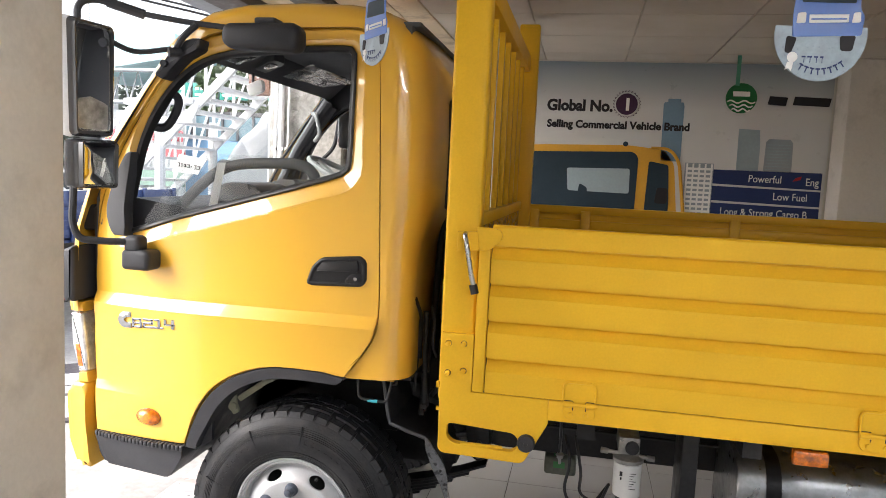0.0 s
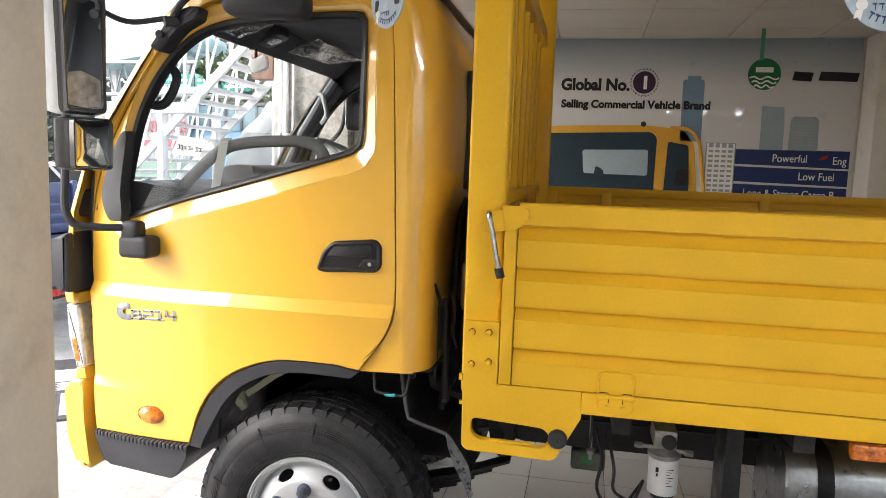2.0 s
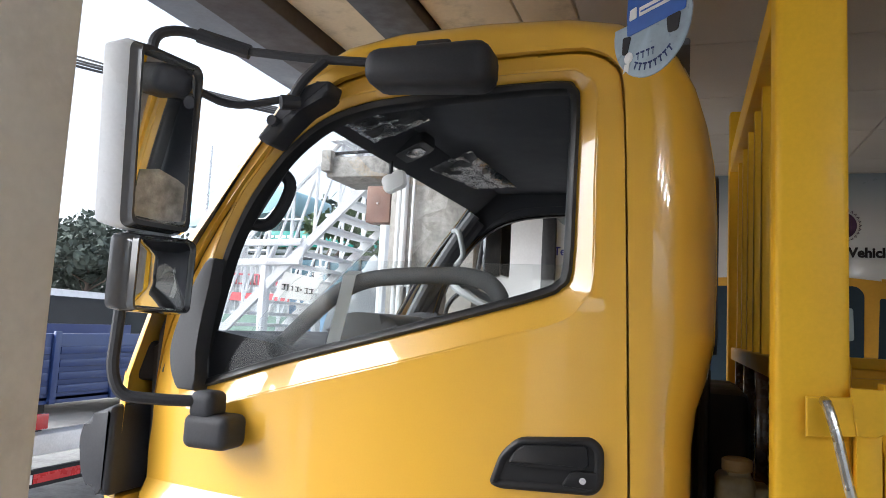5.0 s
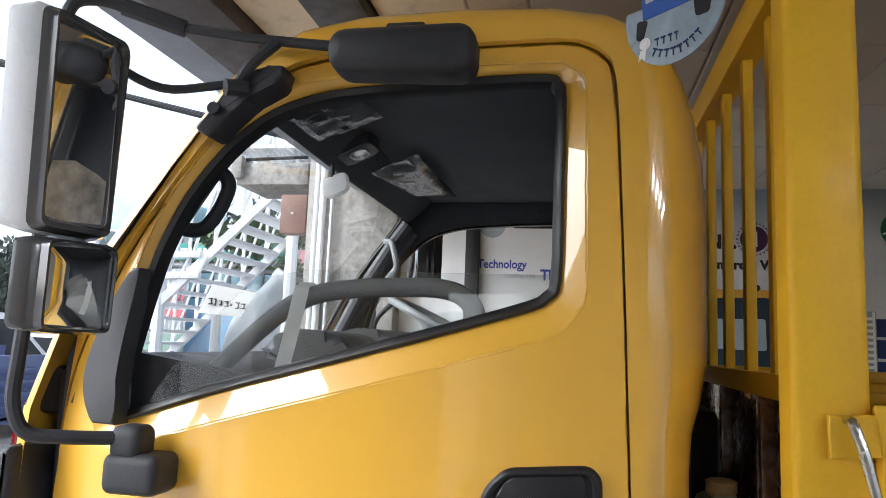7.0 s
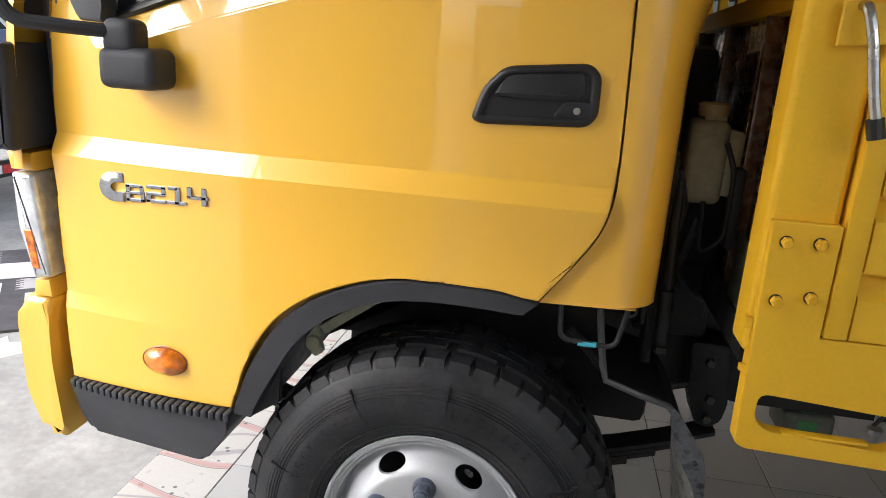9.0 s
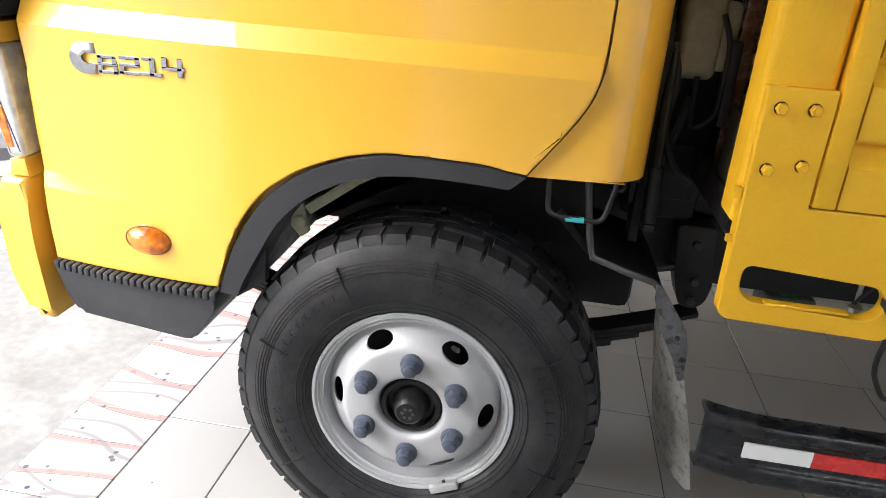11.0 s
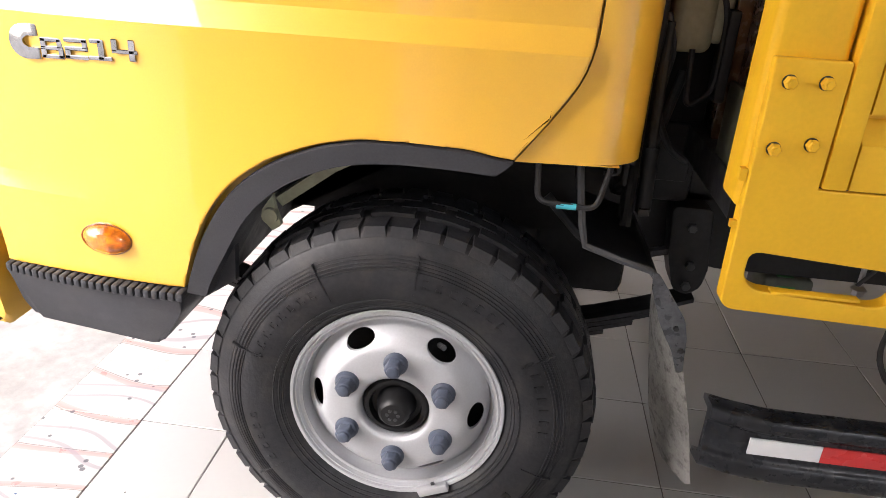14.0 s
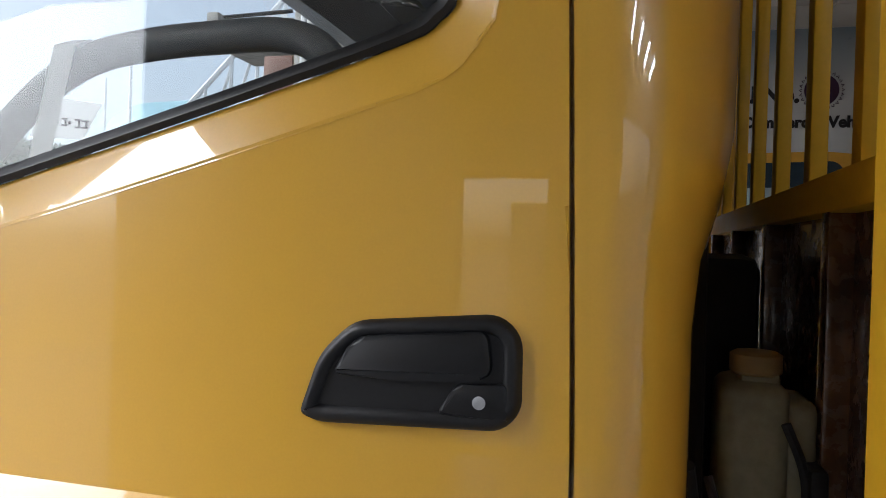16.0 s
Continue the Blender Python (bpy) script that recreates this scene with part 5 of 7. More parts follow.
outer = smooth_line([(0.583, 0.690), (0.600, 0.600), (0.622, 0.514), (0.648, 0.420), (0.666, 0.333), (0.682, 0.250)], 3)
inner = smooth_line([(0.548, 0.690), (0.556, 0.600), (0.570, 0.505), (0.583, 0.420), (0.597, 0.338), (0.618, 0.255)], 3)
rows = []
for u in (0.0, 0.08, 0.3, 0.55, 0.8, 1.0):
    lift = 0.012 * (1 - min(1.0, u / 0.08)) + 0.03 * max(0.0, (u - 0.55) / 0.45) ** 2
    rows.append([bm.verts.new((p[0] * (1 - u) + q[0] * u - 0.012 * math.sin(math.pi * u), 0.092 + 0.165 * u, p[1] * (1 - u) + q[1] * u + lift * (k / (len(outer) - 1)) ** 6)) for k, (p, q) in enumerate(zip(outer, inner))])
for p, q in zip(rows, rows[1:]):
    for i in range(len(outer) - 1):
        bm.faces.new((p[i], p[i + 1], q[i + 1], q[i]))
bmesh.ops.solidify(bm, geom=bm.faces[:], thickness=0.007)
part("mud_flap", bm, mat("dusty_rubber_flap", (0.36, 0.355, 0.34), 0.85, vary=0.25, scale=9, grain=140, dirt=(0.09, 0.088, 0.085), dirt_amount=0.9, dirt_scale=38, bump=0.4), truck, "dusty grey rubber mud flap")
bm = bmesh.new()
prism(bm, round_poly([(0.508, 0.782), (0.522, 0.776), (0.588, 0.682), (0.599, 0.640), (0.606, 0.560), (0.592, 0.556), (0.575, 0.606), (0.540, 0.668), (0.512, 0.742)], 0.006, 2), 0.076, 0.082, bevel=0.002, seg=1)
holder = part("flap_bracket", bm, mat("scratched_grey_steel_plate", (0.10, 0.105, 0.115), 0.32, metal=0.5, vary=0.4, scale=14, grain=120, bump=0.3), truck, "scratched grey steel flap bracket")
for bx, bz in ((0.573, 0.662), (0.592, 0.612)):
    bm = bmesh.new()
    lathe(bm, [(0.0762, 0.006), (0.072, 0.006), (0.071, 0.004)], 6, (bx, 0, bz))
    part("bolt", bm, BLACK_METAL, holder)
# spring hanger, shackle, bolts and lines behind the wheel
bm = bmesh.new()
prism(bm, round_poly([(0.60, 0.80), (0.70, 0.80), (0.715, 0.62), (0.69, 0.57), (0.64, 0.575), (0.615, 0.66)], 0.02, 3), 0.43, 0.52, bevel=0.006)
hang = part("spring_hanger", bm, BLACK_METAL, truck, "black cast spring hanger")
for hx, hz in ((0.655, 0.75), (0.668, 0.65), (0.668, 0.595)):
    bm = bmesh.new()
    lathe(bm, [(0.43, 0.012), (0.42, 0.012), (0.418, 0.009)], 6, (hx, 0, hz))
    part("bolt", bm, DARK_PLASTIC, hang)
for k, (x0, z0) in enumerate(((0.50, 0.93), (0.56, 0.905), (0.52, 1.02), (0.60, 0.98))):
    bm = bmesh.new()
    lathe(bm, [(0.47, 0.014), (0.46, 0.014), (0.457, 0.01)], 6, (x0, 0, z0))
    part("frame_bolt", bm, DARK_PLASTIC, truck)
for pts, r in (([(0.52, 0.34, 1.18), (0.50, 0.32, 1.05), (0.545, 0.34, 0.96), (0.60, 0.40, 0.92)], 0.008), ([(0.56, 0.40, 1.12), (0.53, 0.38, 1.0), (0.50, 0.36, 0.9), (0.46, 0.40, 0.84)], 0.011),
               ([(0.48, 0.24, 1.25), (0.50, 0.22, 1.18), (0.485, 0.24, 1.10), (0.50, 0.27, 1.04)], 0.006), ([(0.30, 0.42, 0.80), (0.40, 0.40, 0.70), (0.50, 0.42, 0.66), (0.62, 0.45, 0.68)], 0.012)):
    bm = bmesh.new()
    tube(bm, rounded(pts, 0.04, 4), r, 8)
    part("hose", bm, DARK_PLASTIC, truck)
part("crossmember", boxes((0.44, 0.62, 0.43, 0.50, 0.86, 1.0), bevel=0.006), BLACK_METAL, truck)
part("gusset", boxes((0.606, 0.618, 0.05, 0.20, 0.99, 1.14), bevel=0.004), mat("olive_primer", (0.045, 0.05, 0.035), 0.5, vary=0.2), truck)
# damper bracket in the arch
bm = bmesh.new()
tube(bm, [(-0.262, 0.125, 0.835), (-0.15, 0.13, 0.918), (-0.08, 0.14, 0.955)], 0.016, 4)
prism(bm, round_poly([(-0.298, 0.868), (-0.27, 0.872), (-0.262, 0.82), (-0.25, 0.79), (-0.272, 0.775), (-0.29, 0.80)], 0.006, 2), 0.095, 0.110, bevel=0.002)
lathe(bm, [(0.095, 0.017), (0.082, 0.017), (0.080, 0.012)], 12, (-0.272, 0, 0.812))
lathe(bm, [(0.095, 0.008), (0.09, 0.007)], 10, (-0.284, 0, 0.855))
part("cab_lift_strut", bm, mat("olive_drab_steel", (0.33, 0.33, 0.24), 0.55, metal=0.3, vary=0.2), truck, "olive steel cab lift strut")

# ---------------------------------------------------------------- load bed
BX1 = 4.45
bed_y0, bed_y1 = -0.092, 1.90


def dropside(yo, s):
    """Corrugated sheet-steel dropside; s is the outward direction."""
    prof = [(1.030, 0), (1.098, 0)]
    for zb, zt in ((1.103, 1.151), (1.237, 1.281), (1.361, 1.405), (1.486, 1.533)):
        prof += [(zb, 0.0), (zb + 0.006, 0.006), (zt - 0.010, 0.026), (zt - 0.003, 0.026), (zt, 0.0)]
    prof += [(1.594, 0), (1.600, 0.006), (1.600, 0.040), (1.03, 0.040)]
    bm = bmesh.new()
    prism(bm, [(yo - s * d if s > 0 else yo + d, z) for z, d in prof], 0.742, BX1 - 0.05, axis="x")
    return bm


side = part("dropside", dropside(bed_y0, -1), YELLOW_BED, truck, "corrugated yellow steel dropside", angle=20)
bm = bmesh.new()
box(bm, 0.700, 0.7385, bed_y0 - 0.004, bed_y0 + 0.034, 1.029, 1.585, bevel=0.004)
part("end_channel", bm, YELLOW_BED, side)
bm = bmesh.new()
box(bm, 0.70, BX1, bed_y1 - 0.04, bed_y1, 1.565, 1.612, bevel=0.006)
box(bm, 0.70, BX1, bed_y1 - 0.012, bed_y1 - 0.004, 1.03, 1.57)
for x0 in (0.72, 1.02, 1.86, 2.7, 3.54):
    box(bm, x0, x0 + 0.055, bed_y1 - 0.045, bed_y1 - 0.01, 1.03, 1.585, bevel=0.006)
for z0 in (1.06, 1.20, 1.34, 1.475):
    box(bm, 0.74, BX1 - 0.05, bed_y1 - 0.032, bed_y1 - 0.01, z0, z0 + 0.055, bevel=0.01)
part("far_dropside", bm, YELLOW_BED, truck, "yellow steel dropside seen from inside")
bm = bmesh.new()
box(bm, 0.959, BX1, bed_y0 - 0.002, bed_y0 + 0.05, 0.957, 1.0262, bevel=0.003)
part("side_rail", bm, YELLOW_BED, truck, "yellow bed side rail")
part("side_rail", boxes((0.72, BX1, bed_y1 - 0.05, bed_y1, 0.957, 1.024), bevel=0.006), YELLOW_BED, truck, "yellow bed side rail")
part("seam_strip", boxes((0.70, BX1 - 0.05, bed_y0 + 0.009, bed_y0 + 0.03, 1.0264, 1.0298)), SEAL, truck)
part("front_bearer", boxes((0.60, 0.70, bed_y0 + 0.10, bed_y1 - 0.05, 0.93, 1.0)), BLACK_METAL, truck)
part("bed_floor", boxes((0.70, BX1, bed_y0 + 0.05, bed_y1 - 0.05, 0.985, 1.028)), YELLOW_BED, truck)
part("tailboard", boxes((BX1, BX1 + 0.04, bed_y0, bed_y1, 1.03, 1.60), bevel=0.006), YELLOW_BED, truck)
for x0 in (1.06, 1.6, 2.2, 3.6, 4.2):
    part("cross_bearer", boxes((x0, x0 + 0.06, 0.0, bed_y1 - 0.08, 0.872, 0.985)), BLACK_METAL, truck)
for y0 in (0.5, W - 0.6):
    part("long_bearer", boxes((0.62, 4.4, y0, y0 + 0.08, 0.80, 0.872)), BLACK_METAL, truck)
part("bearer_hanger", boxes((1.43, 1.485, 0.12, 0.30, 0.52, 0.97), bevel=0.004), BLACK_METAL, truck, "black hanging guard bracket")

# front corner post with its bolted foot
bm = bmesh.new()
box(bm, 0.578, 0.697, -0.078, 0.012, 0.98, 2.66, bevel=0.014, seg=3)
post = part("corner_post", bm, YELLOW_BED, truck, "yellow box-section corner post")
foot = round_poly([(0.585, 1.225), (0.589, 0.815), (0.605, 0.802), (0.885, 0.796), (0.962, 0.944), (0.957, 1.027), (0.697, 1.027), (0.697, 1.225)], [0.004, 0.012, 0.012, 0.02, 0.01, 0.003, 0.002, 0.004], 4)
slot = round_poly([(0.618, 0.912), (0.848, 0.898), (0.868, 0.876), (0.862, 0.845), (0.84, 0.832), (0.64, 0.842), (0.618, 0.862)], 0.02, 4)
bm = bmesh.new()
side_sheet(bm, [foot, slot], False, (), 0.03, bend=lambda x, z: -0.094, fold=0.003)
part("post_foot", bm, YELLOW_BED, post, "folded yellow foot plate with a slotted hole", angle=12)
for bx, bz in ((0.612, 1.190), (0.665, 1.192), (0.613, 1.087), (0.667, 1.098)):
    bm = bmesh.new()
    lathe(bm, [(-0.096, 0.0100), (-0.106, 0.0100), (-0.108, 0.008)], 6, (bx, 0, bz))
    lathe(bm, [(-0.107, 0.005), (-0.110, 0.0045)], 10, (bx, 0, bz))
    bolt = part("bolt", bm, YELLOW_BED, post)
    # dark ring paints the shadow and dirt that outline the bolt
    bm = bmesh.new()
    lathe(bm, [(-0.094, 0.0112), (-0.0955, 0.0112)], 16, (bx, 0, bz))
    part("paint_crack", bm, SEAL, bolt)
part("slot_lip", boxes((0.668, 0.812, -0.095, -0.075, 0.8385, 0.8445), bevel=0.002), YELLOW_BED, post)
bm = bmesh.new()
box(bm, 0.574, 0.585, -0.09, -0.075, 1.03, 1.05)
part("tab", bm, YELLOW_BED, post)
bm = bmesh.new()
box(bm, 0.577, 0.588, -0.09, -0.08, 0.95, 0.962)
part("tab", bm, YELLOW_BED, post)
bm = bmesh.new()
lathe(bm, [(-0.08, 0.030), (-0.106, 0.030), (-0.112, 0.026), (-0.112, 0.007), (-0.106, 0.006), (-0.106, 0.001)], 24, (0.893, 0, 0.872))
part("rubber_buffer", bm, BLACK_PLASTIC, post, "round black rubber buffer")

# latch
bm = bmesh.new()
prism(bm, [(0.625, 1.505), (0.625, 1.572), (0.70, 1.576), (0.700, 1.512)], -0.100, -0.09, bevel=0.002, seg=1)
prism(bm, round_poly([(0.690, 1.592), (0.745, 1.590), (0.772, 1.583), (0.776, 1.556), (0.735, 1.515), (0.700, 1.512)], 0.008, 3), -0.104, -0.090, bevel=0.002, seg=1)
latch = part("latch_plate", bm, YELLOW_BED, truck)
bm = bmesh.new()
tube(bm, rounded([(0.652, -0.085, 1.565), (0.652, -0.118, 1.568), (0.665, -0.128, 1.52), (0.683, -0.132, 1.43), (0.692, -0.132, 1.40)], 0.02, 4), 0.0085, 10)
lever = part("latch_lever", bm, STEEL, latch, "bare steel latch lever")
bm = bmesh.new()
tube(bm, [(0.690, -0.132, 1.402), (0.698, -0.132, 1.372)], 0.0135, 10)
part("lever_grip", bm, SEAL, latch)

# hinges
for hx in (1.005, 1.905, 2.8, 3.7):
    bm = bmesh.new()
    prism(bm, round_poly([(hx, 1.030), (hx + 0.108, 1.030), (hx + 0.108, 1.085), (hx + 0.095, 1.100), (hx + 0.012, 1.100), (hx, 1.085)], 0.006, 2), -0.104, -0.093, bevel=0.0015, seg=1)
    prism(bm, round_poly([(hx + 0.002, 0.992), (hx + 0.004, 1.018), (hx + 0.104, 1.018), (hx + 0.108, 0.985), (hx + 0.092, 0.970), (hx + 0.012, 0.974)], 0.006, 2), -0.104, -0.093, bevel=0.0015, seg=1)
    tube(bm, [(hx + 0.002, -0.106, 1.024), (hx + 0.034, -0.106, 1.024)], 0.0105, 10)
    tube(bm, [(hx + 0.076, -0.106, 1.024), (hx + 0.106, -0.106, 1.024)], 0.0105, 10)
    tube(bm, [(hx + 0.03, -0.106, 1.024), (hx + 0.114, -0.106, 1.024)], 0.006, 8)
    tube(bm, rounded([(hx + 0.002, -0.103, 1.035), (hx + 0.002, -0.103, 1.098), (hx + 0.106, -0.103, 1.098), (hx + 0.106, -0.103, 1.035)], 0.022, 4), 0.0045, 6)
    for bx in (0.028, 0.078):
        lathe(bm, [(-0.104, 0.008), (-0.109, 0.007)], 10, (hx + bx, 0, 0.990))
    hinge = part("hinge", bm, YELLOW_BED, side, "yellow painted strap hinge")
    # thin dark strips draw the shadow lines in the gaps round the knuckles
    bm = bmesh.new()
    for g0, g1, h0, h1 in ((0.0325, 0.0355, 1.004, 1.034), (0.0745, 0.0775, 1.004, 1.034), (-0.001, 0.033, 1.0345, 1.0370), (0.077, 0.108, 1.0345, 1.0370)):
        box(bm, hx + g0, hx + g1, -0.1052, -0.100, h0, h1)
    part("knuckle_gap", bm, SEAL, hinge)

# headboard: rails, uprights and plated lower half
head = part("headboard", boxes((0.615, 0.668, 0.012, bed_y1 - 0.01, 1.575, 1.625), (0.605, 0.675, 0.012, bed_y1 - 0.01, 2.385, 2.475), bevel=0.005), YELLOW_BED, truck, "yellow tubular headboard behind the cab")
for y0 in (0.22, 0.455, 0.70, 0.94, 1.18, 1.42, 1.66):
    part("upright", boxes((0.628, 0.653, y0, y0 + 0.036, 1.62, 2.39), bevel=0.004), YELLOW_BED, head)
part("far_post", boxes((0.60, 0.72, bed_y1 - 0.07, bed_y1, 0.9, 2.66), bevel=0.012), YELLOW_BED, head)
BROWN = mat("brown_primer_under_film", (0.14, 0.066, 0.028), 0.26, vary=0.45, scale=9, grain=40, coat=0.6, bump=0.9, bump_scale=14)
part("headboard_plate", boxes((0.648, 0.655, 0.012, bed_y1 - 0.02, 1.0, 1.58)), BROWN, head, "brown plated lower headboard under film")
for y0 in (0.30, 0.72, 1.14, 1.56):
    part("plate_stiffener", boxes((0.618, 0.652, y0, y0 + 0.035, 1.0, 1.58), bevel=0.003), BROWN, head)

# ---------------------------------------------------------------- under the bed
bm = bmesh.new()
lathe(bm, [(0.565, 0.045), (0.57, 0.0525), (0.695, 0.0525), (0.700, 0.046)], 28, (1.263, 0.30, 0), axis="z")
filt = part("fuel_filter", bm, mat("white_filter_can", (0.7, 0.7, 0.69), 0.4, vary=0.04), truck, "white spin-on fuel filter")
bm = bmesh.new()
lathe(bm, [(0.545, 0.030), (0.55, 0.04), (0.565, 0.042)], 24, (1.263, 0.30, 0), axis="z")
part("filter_cap", bm, SEAL, filt)
bm = bmesh.new()
lathe(bm, [(0.700, 0.054), (0.704, 0.058), (0.716, 0.058), (0.722, 0.050), (0.735, 0.034)], 28, (1.263, 0.30, 0), axis="z")
box(bm, 1.222, 1.300, 0.265, 0.42, 0.735, 0.802, bevel=0.004)
tube(bm, [(1.17, 0.29, 0.735), (1.35, 0.29, 0.722)], 0.008, 8)
for px, pz in ((1.172, 0.735), (1.345, 0.7222)):
    tube(bm, [(px - 0.014, 0.29, pz), (px + 0.014, 0.29, pz - 0.002)], 0.012, 6)
head_part = part("filter_head", bm, mat("cast_grey_metal", (0.36, 0.36, 0.35), 0.42, metal=0.7, vary=0.25, scale=20), filt, "cast metal filter head")
bm = bmesh.new()
lathe(bm, [(0.266, 0.026), (0.256, 0.026), (0.252, 0.022), (0.250, 0.001)], 20, (1.272, 0, 0.765))
part("priming_knob", bm, BLACK_PLASTIC, head_part, "round black priming knob")
for px, pz in ((1.232, 0.792), (1.291, 0.793)):
    bm = bmesh.new()
    lathe(bm, [(0.266, 0.006), (0.260, 0.006)], 6, (px, 0, pz))
    part("bolt", bm, STEEL, head_part)
bm = bmesh.new()
box(bm, 1.232, 1.246, 0.2520, 0.2555, 0.655, 0.672)
box(bm, 1.234, 1.240, 0.2505, 0.2540, 0.640, 0.650)
for k in range(7):
    box(bm, 1.268, 1.292 - 0.006 * (k % 3), 0.2476, 0.2505, 0.668 - k * 0.010, 0.6695 - k * 0.010)
part("filter_print", bm, INK, filt)
bm = bmesh.new()
box(bm, 0.935, 1.075, 0.66, 0.80, 0.455, 0.54, bevel=0.014, seg=3)
box(bm, 0.96, 1.05, 0.70, 0.76, 0.53, 0.66, bevel=0.004)
vb = part("valve_box", bm, mat("grey_green_casting", (0.13, 0.14, 0.11), 0.6, vary=0.25), truck)
part("label", boxes((0.975, 1.025, 0.6575, 0.6595, 0.49, 0.518), (0.975, 1.02, 0.67, 0.70, 0.5402, 0.5415)), mat("green_label", (0.06, 0.26, 0.08), 0.5, vary=0.05), vb)
bm = bmesh.new()
tube(bm, [(1.0, 0.30, 0.975), (1.005, 0.30, 0.655)], 0.006, 8)
lathe(bm, [(0.690, 0.013), (0.678, 0.013)], 6, (1.005, 0.30, 0), axis="z")
lathe(bm, [(0.700, 0.009), (0.692, 0.017), (0.690, 0.017)], 12, (1.005, 0.30, 0), axis="z")
part("threaded_rod", bm, STEEL, truck, "bare steel hanging threaded rod")
lines = [([(1.0, 0.2, 0.96), (1.005, 0.22, 0.80), (1.0, 0.3, 0.70)], 0.005), ([(0.9, 0.48, 0.74), (1.6, 0.47, 0.735), (2.2, 0.48, 0.74)], 0.008), ([(0.72, 0.2, 0.86), (0.80, 0.22, 0.865), (0.9, 0.3, 0.84), (1.1, 0.42, 0.84)], 0.009)]
lines += [([(1.02 + 0.02 * k, 0.28, 0.78), (1.05 + 0.02 * k, 0.20, 0.70 - 0.02 * k), (1.02 + 0.03 * k, 0.18, 0.60), (1.10 + 0.03 * k, 0.22, 0.48 + 0.03 * k), (1.2, 0.34, 0.58)], 0.006) for k in (0, 2)]
for pts, r in lines:
    bm = bmesh.new()
    tube(bm, rounded(pts, 0.06, 4), r, 6)
    part("brake_line", bm, SEAL, truck, "black looped brake line")
bm = bmesh.new()
tk = round_poly([(0.11, 0.40), (0.11, 0.82), (0.52, 0.82), (0.52, 0.40)], [0.12, 0.14, 0.06, 0.06], 8)
prism(bm, tk, 1.62, 2.40, axis="x", bevel=0.014)
tank = part("fuel_tank", bm, mat("dull_tank_steel", (0.22, 0.225, 0.23), 0.34, metal=0.85, vary=0.2, scale=6, dirt=(0.08, 0.08, 0.08), dirt_amount=0.4, dirt_scale=7), truck, "dull grey steel fuel tank with straps")
for x0 in (1.715, 2.2):
    bm = bmesh.new()
    ring = offset_loop(tk, 0.006)
    side = [[bm.verts.new((x, p[0], p[1])) for p in lp] for x, lp in ((x0, ring), (x0 + 0.05, ring))]
    for i in range(len(tk)):
        bm.faces.new((side[0][i], side[0][(i + 1) % len(tk)], side[1][(i + 1) % len(tk)], side[1][i]))
    bmesh.ops.solidify(bm, geom=bm.faces[:], thickness=0.004)
    part("tank_strap", bm, BLACK_METAL, tank)
# side marker
bm = bmesh.new()
box(bm, 1.732, 1.838, -0.085, -0.045, 0.896, 0.945, bevel=0.008)
mk = part("side_marker", bm, AMBER, truck, "amber reflector side marker")
bm = bmesh.new()
box(bm, 1.77, 1.80, -0.045, 0.1, 0.905, 0.96, bevel=0.004)
part("marker_bracket", bm, BLACK_METAL, mk)
# side guard rail with reflective tape
GUARD_BLACK = mat("scuffed_black_guard_paint", (0.011, 0.012, 0.015), 0.28, vary=0.3, scale=7, dirt=(0.06, 0.06, 0.062), dirt_amount=0.35, dirt_scale=16, bump=0.08, spec=0.35)
bm = bmesh.new()
sec = round_poly([(-0.116, 0.462), (-0.123, 0.474), (-0.123, 0.500), (-0.112, 0.508), (-0.112, 0.566), (-0.123, 0.574), (-0.122, 0.594), (-0.116, 0.600), (-0.062, 0.592), (-0.060, 0.578), (-0.098, 0.580), (-0.098, 0.476), (-0.062, 0.466), (-0.060, 0.448)], 0.005, 2)
rows = []
for x0 in (0.622, 0.64, 0.665, 0.69, 0.72, 0.76, 1.4, 2.55):
    inward = 0.03 * max(0.0, (0.76 - x0) / 0.14) ** 2
    rows.append([bm.verts.new((x0, y + inward, z)) for y, z in sec])
for a, b in zip(rows, rows[1:]):
    for i in range(len(sec)):
        bm.faces.new((a[i], a[(i + 1) % len(sec)], b[(i + 1) % len(sec)], b[i]))
bm.faces.new(rows[0])
bm.faces.new(rows[-1][::-1])
guard = part("side_guard", bm, GUARD_BLACK, truck, "black pressed-steel side guard rail with tape")
k = 0
xx = 0.694
WHITE_TAPE, RED_TAPE = mat("white_reflective_tape", (0.75, 0.76, 0.78), 0.3, vary=0.03), mat("red_reflective_tape", (0.55, 0.03, 0.03), 0.3, vary=0.06)
while xx < 2.45:
    w = 0.128 if k % 2 == 0 else 0.256
    part("reflective_tape", boxes((xx, xx + w - 0.0005, -0.1150, -0.111, 0.522, 0.556)), WHITE_TAPE if k % 2 == 0 else RED_TAPE, guard, "white tape" if k % 2 == 0 else "red tape")
    xx += w
    k += 1
for x0 in (1.435, 2.1):
    part("guard_bracket", boxes((x0, x0 + 0.05, -0.098, 0.17, 0.50, 0.54)), BLACK_METAL, guard)


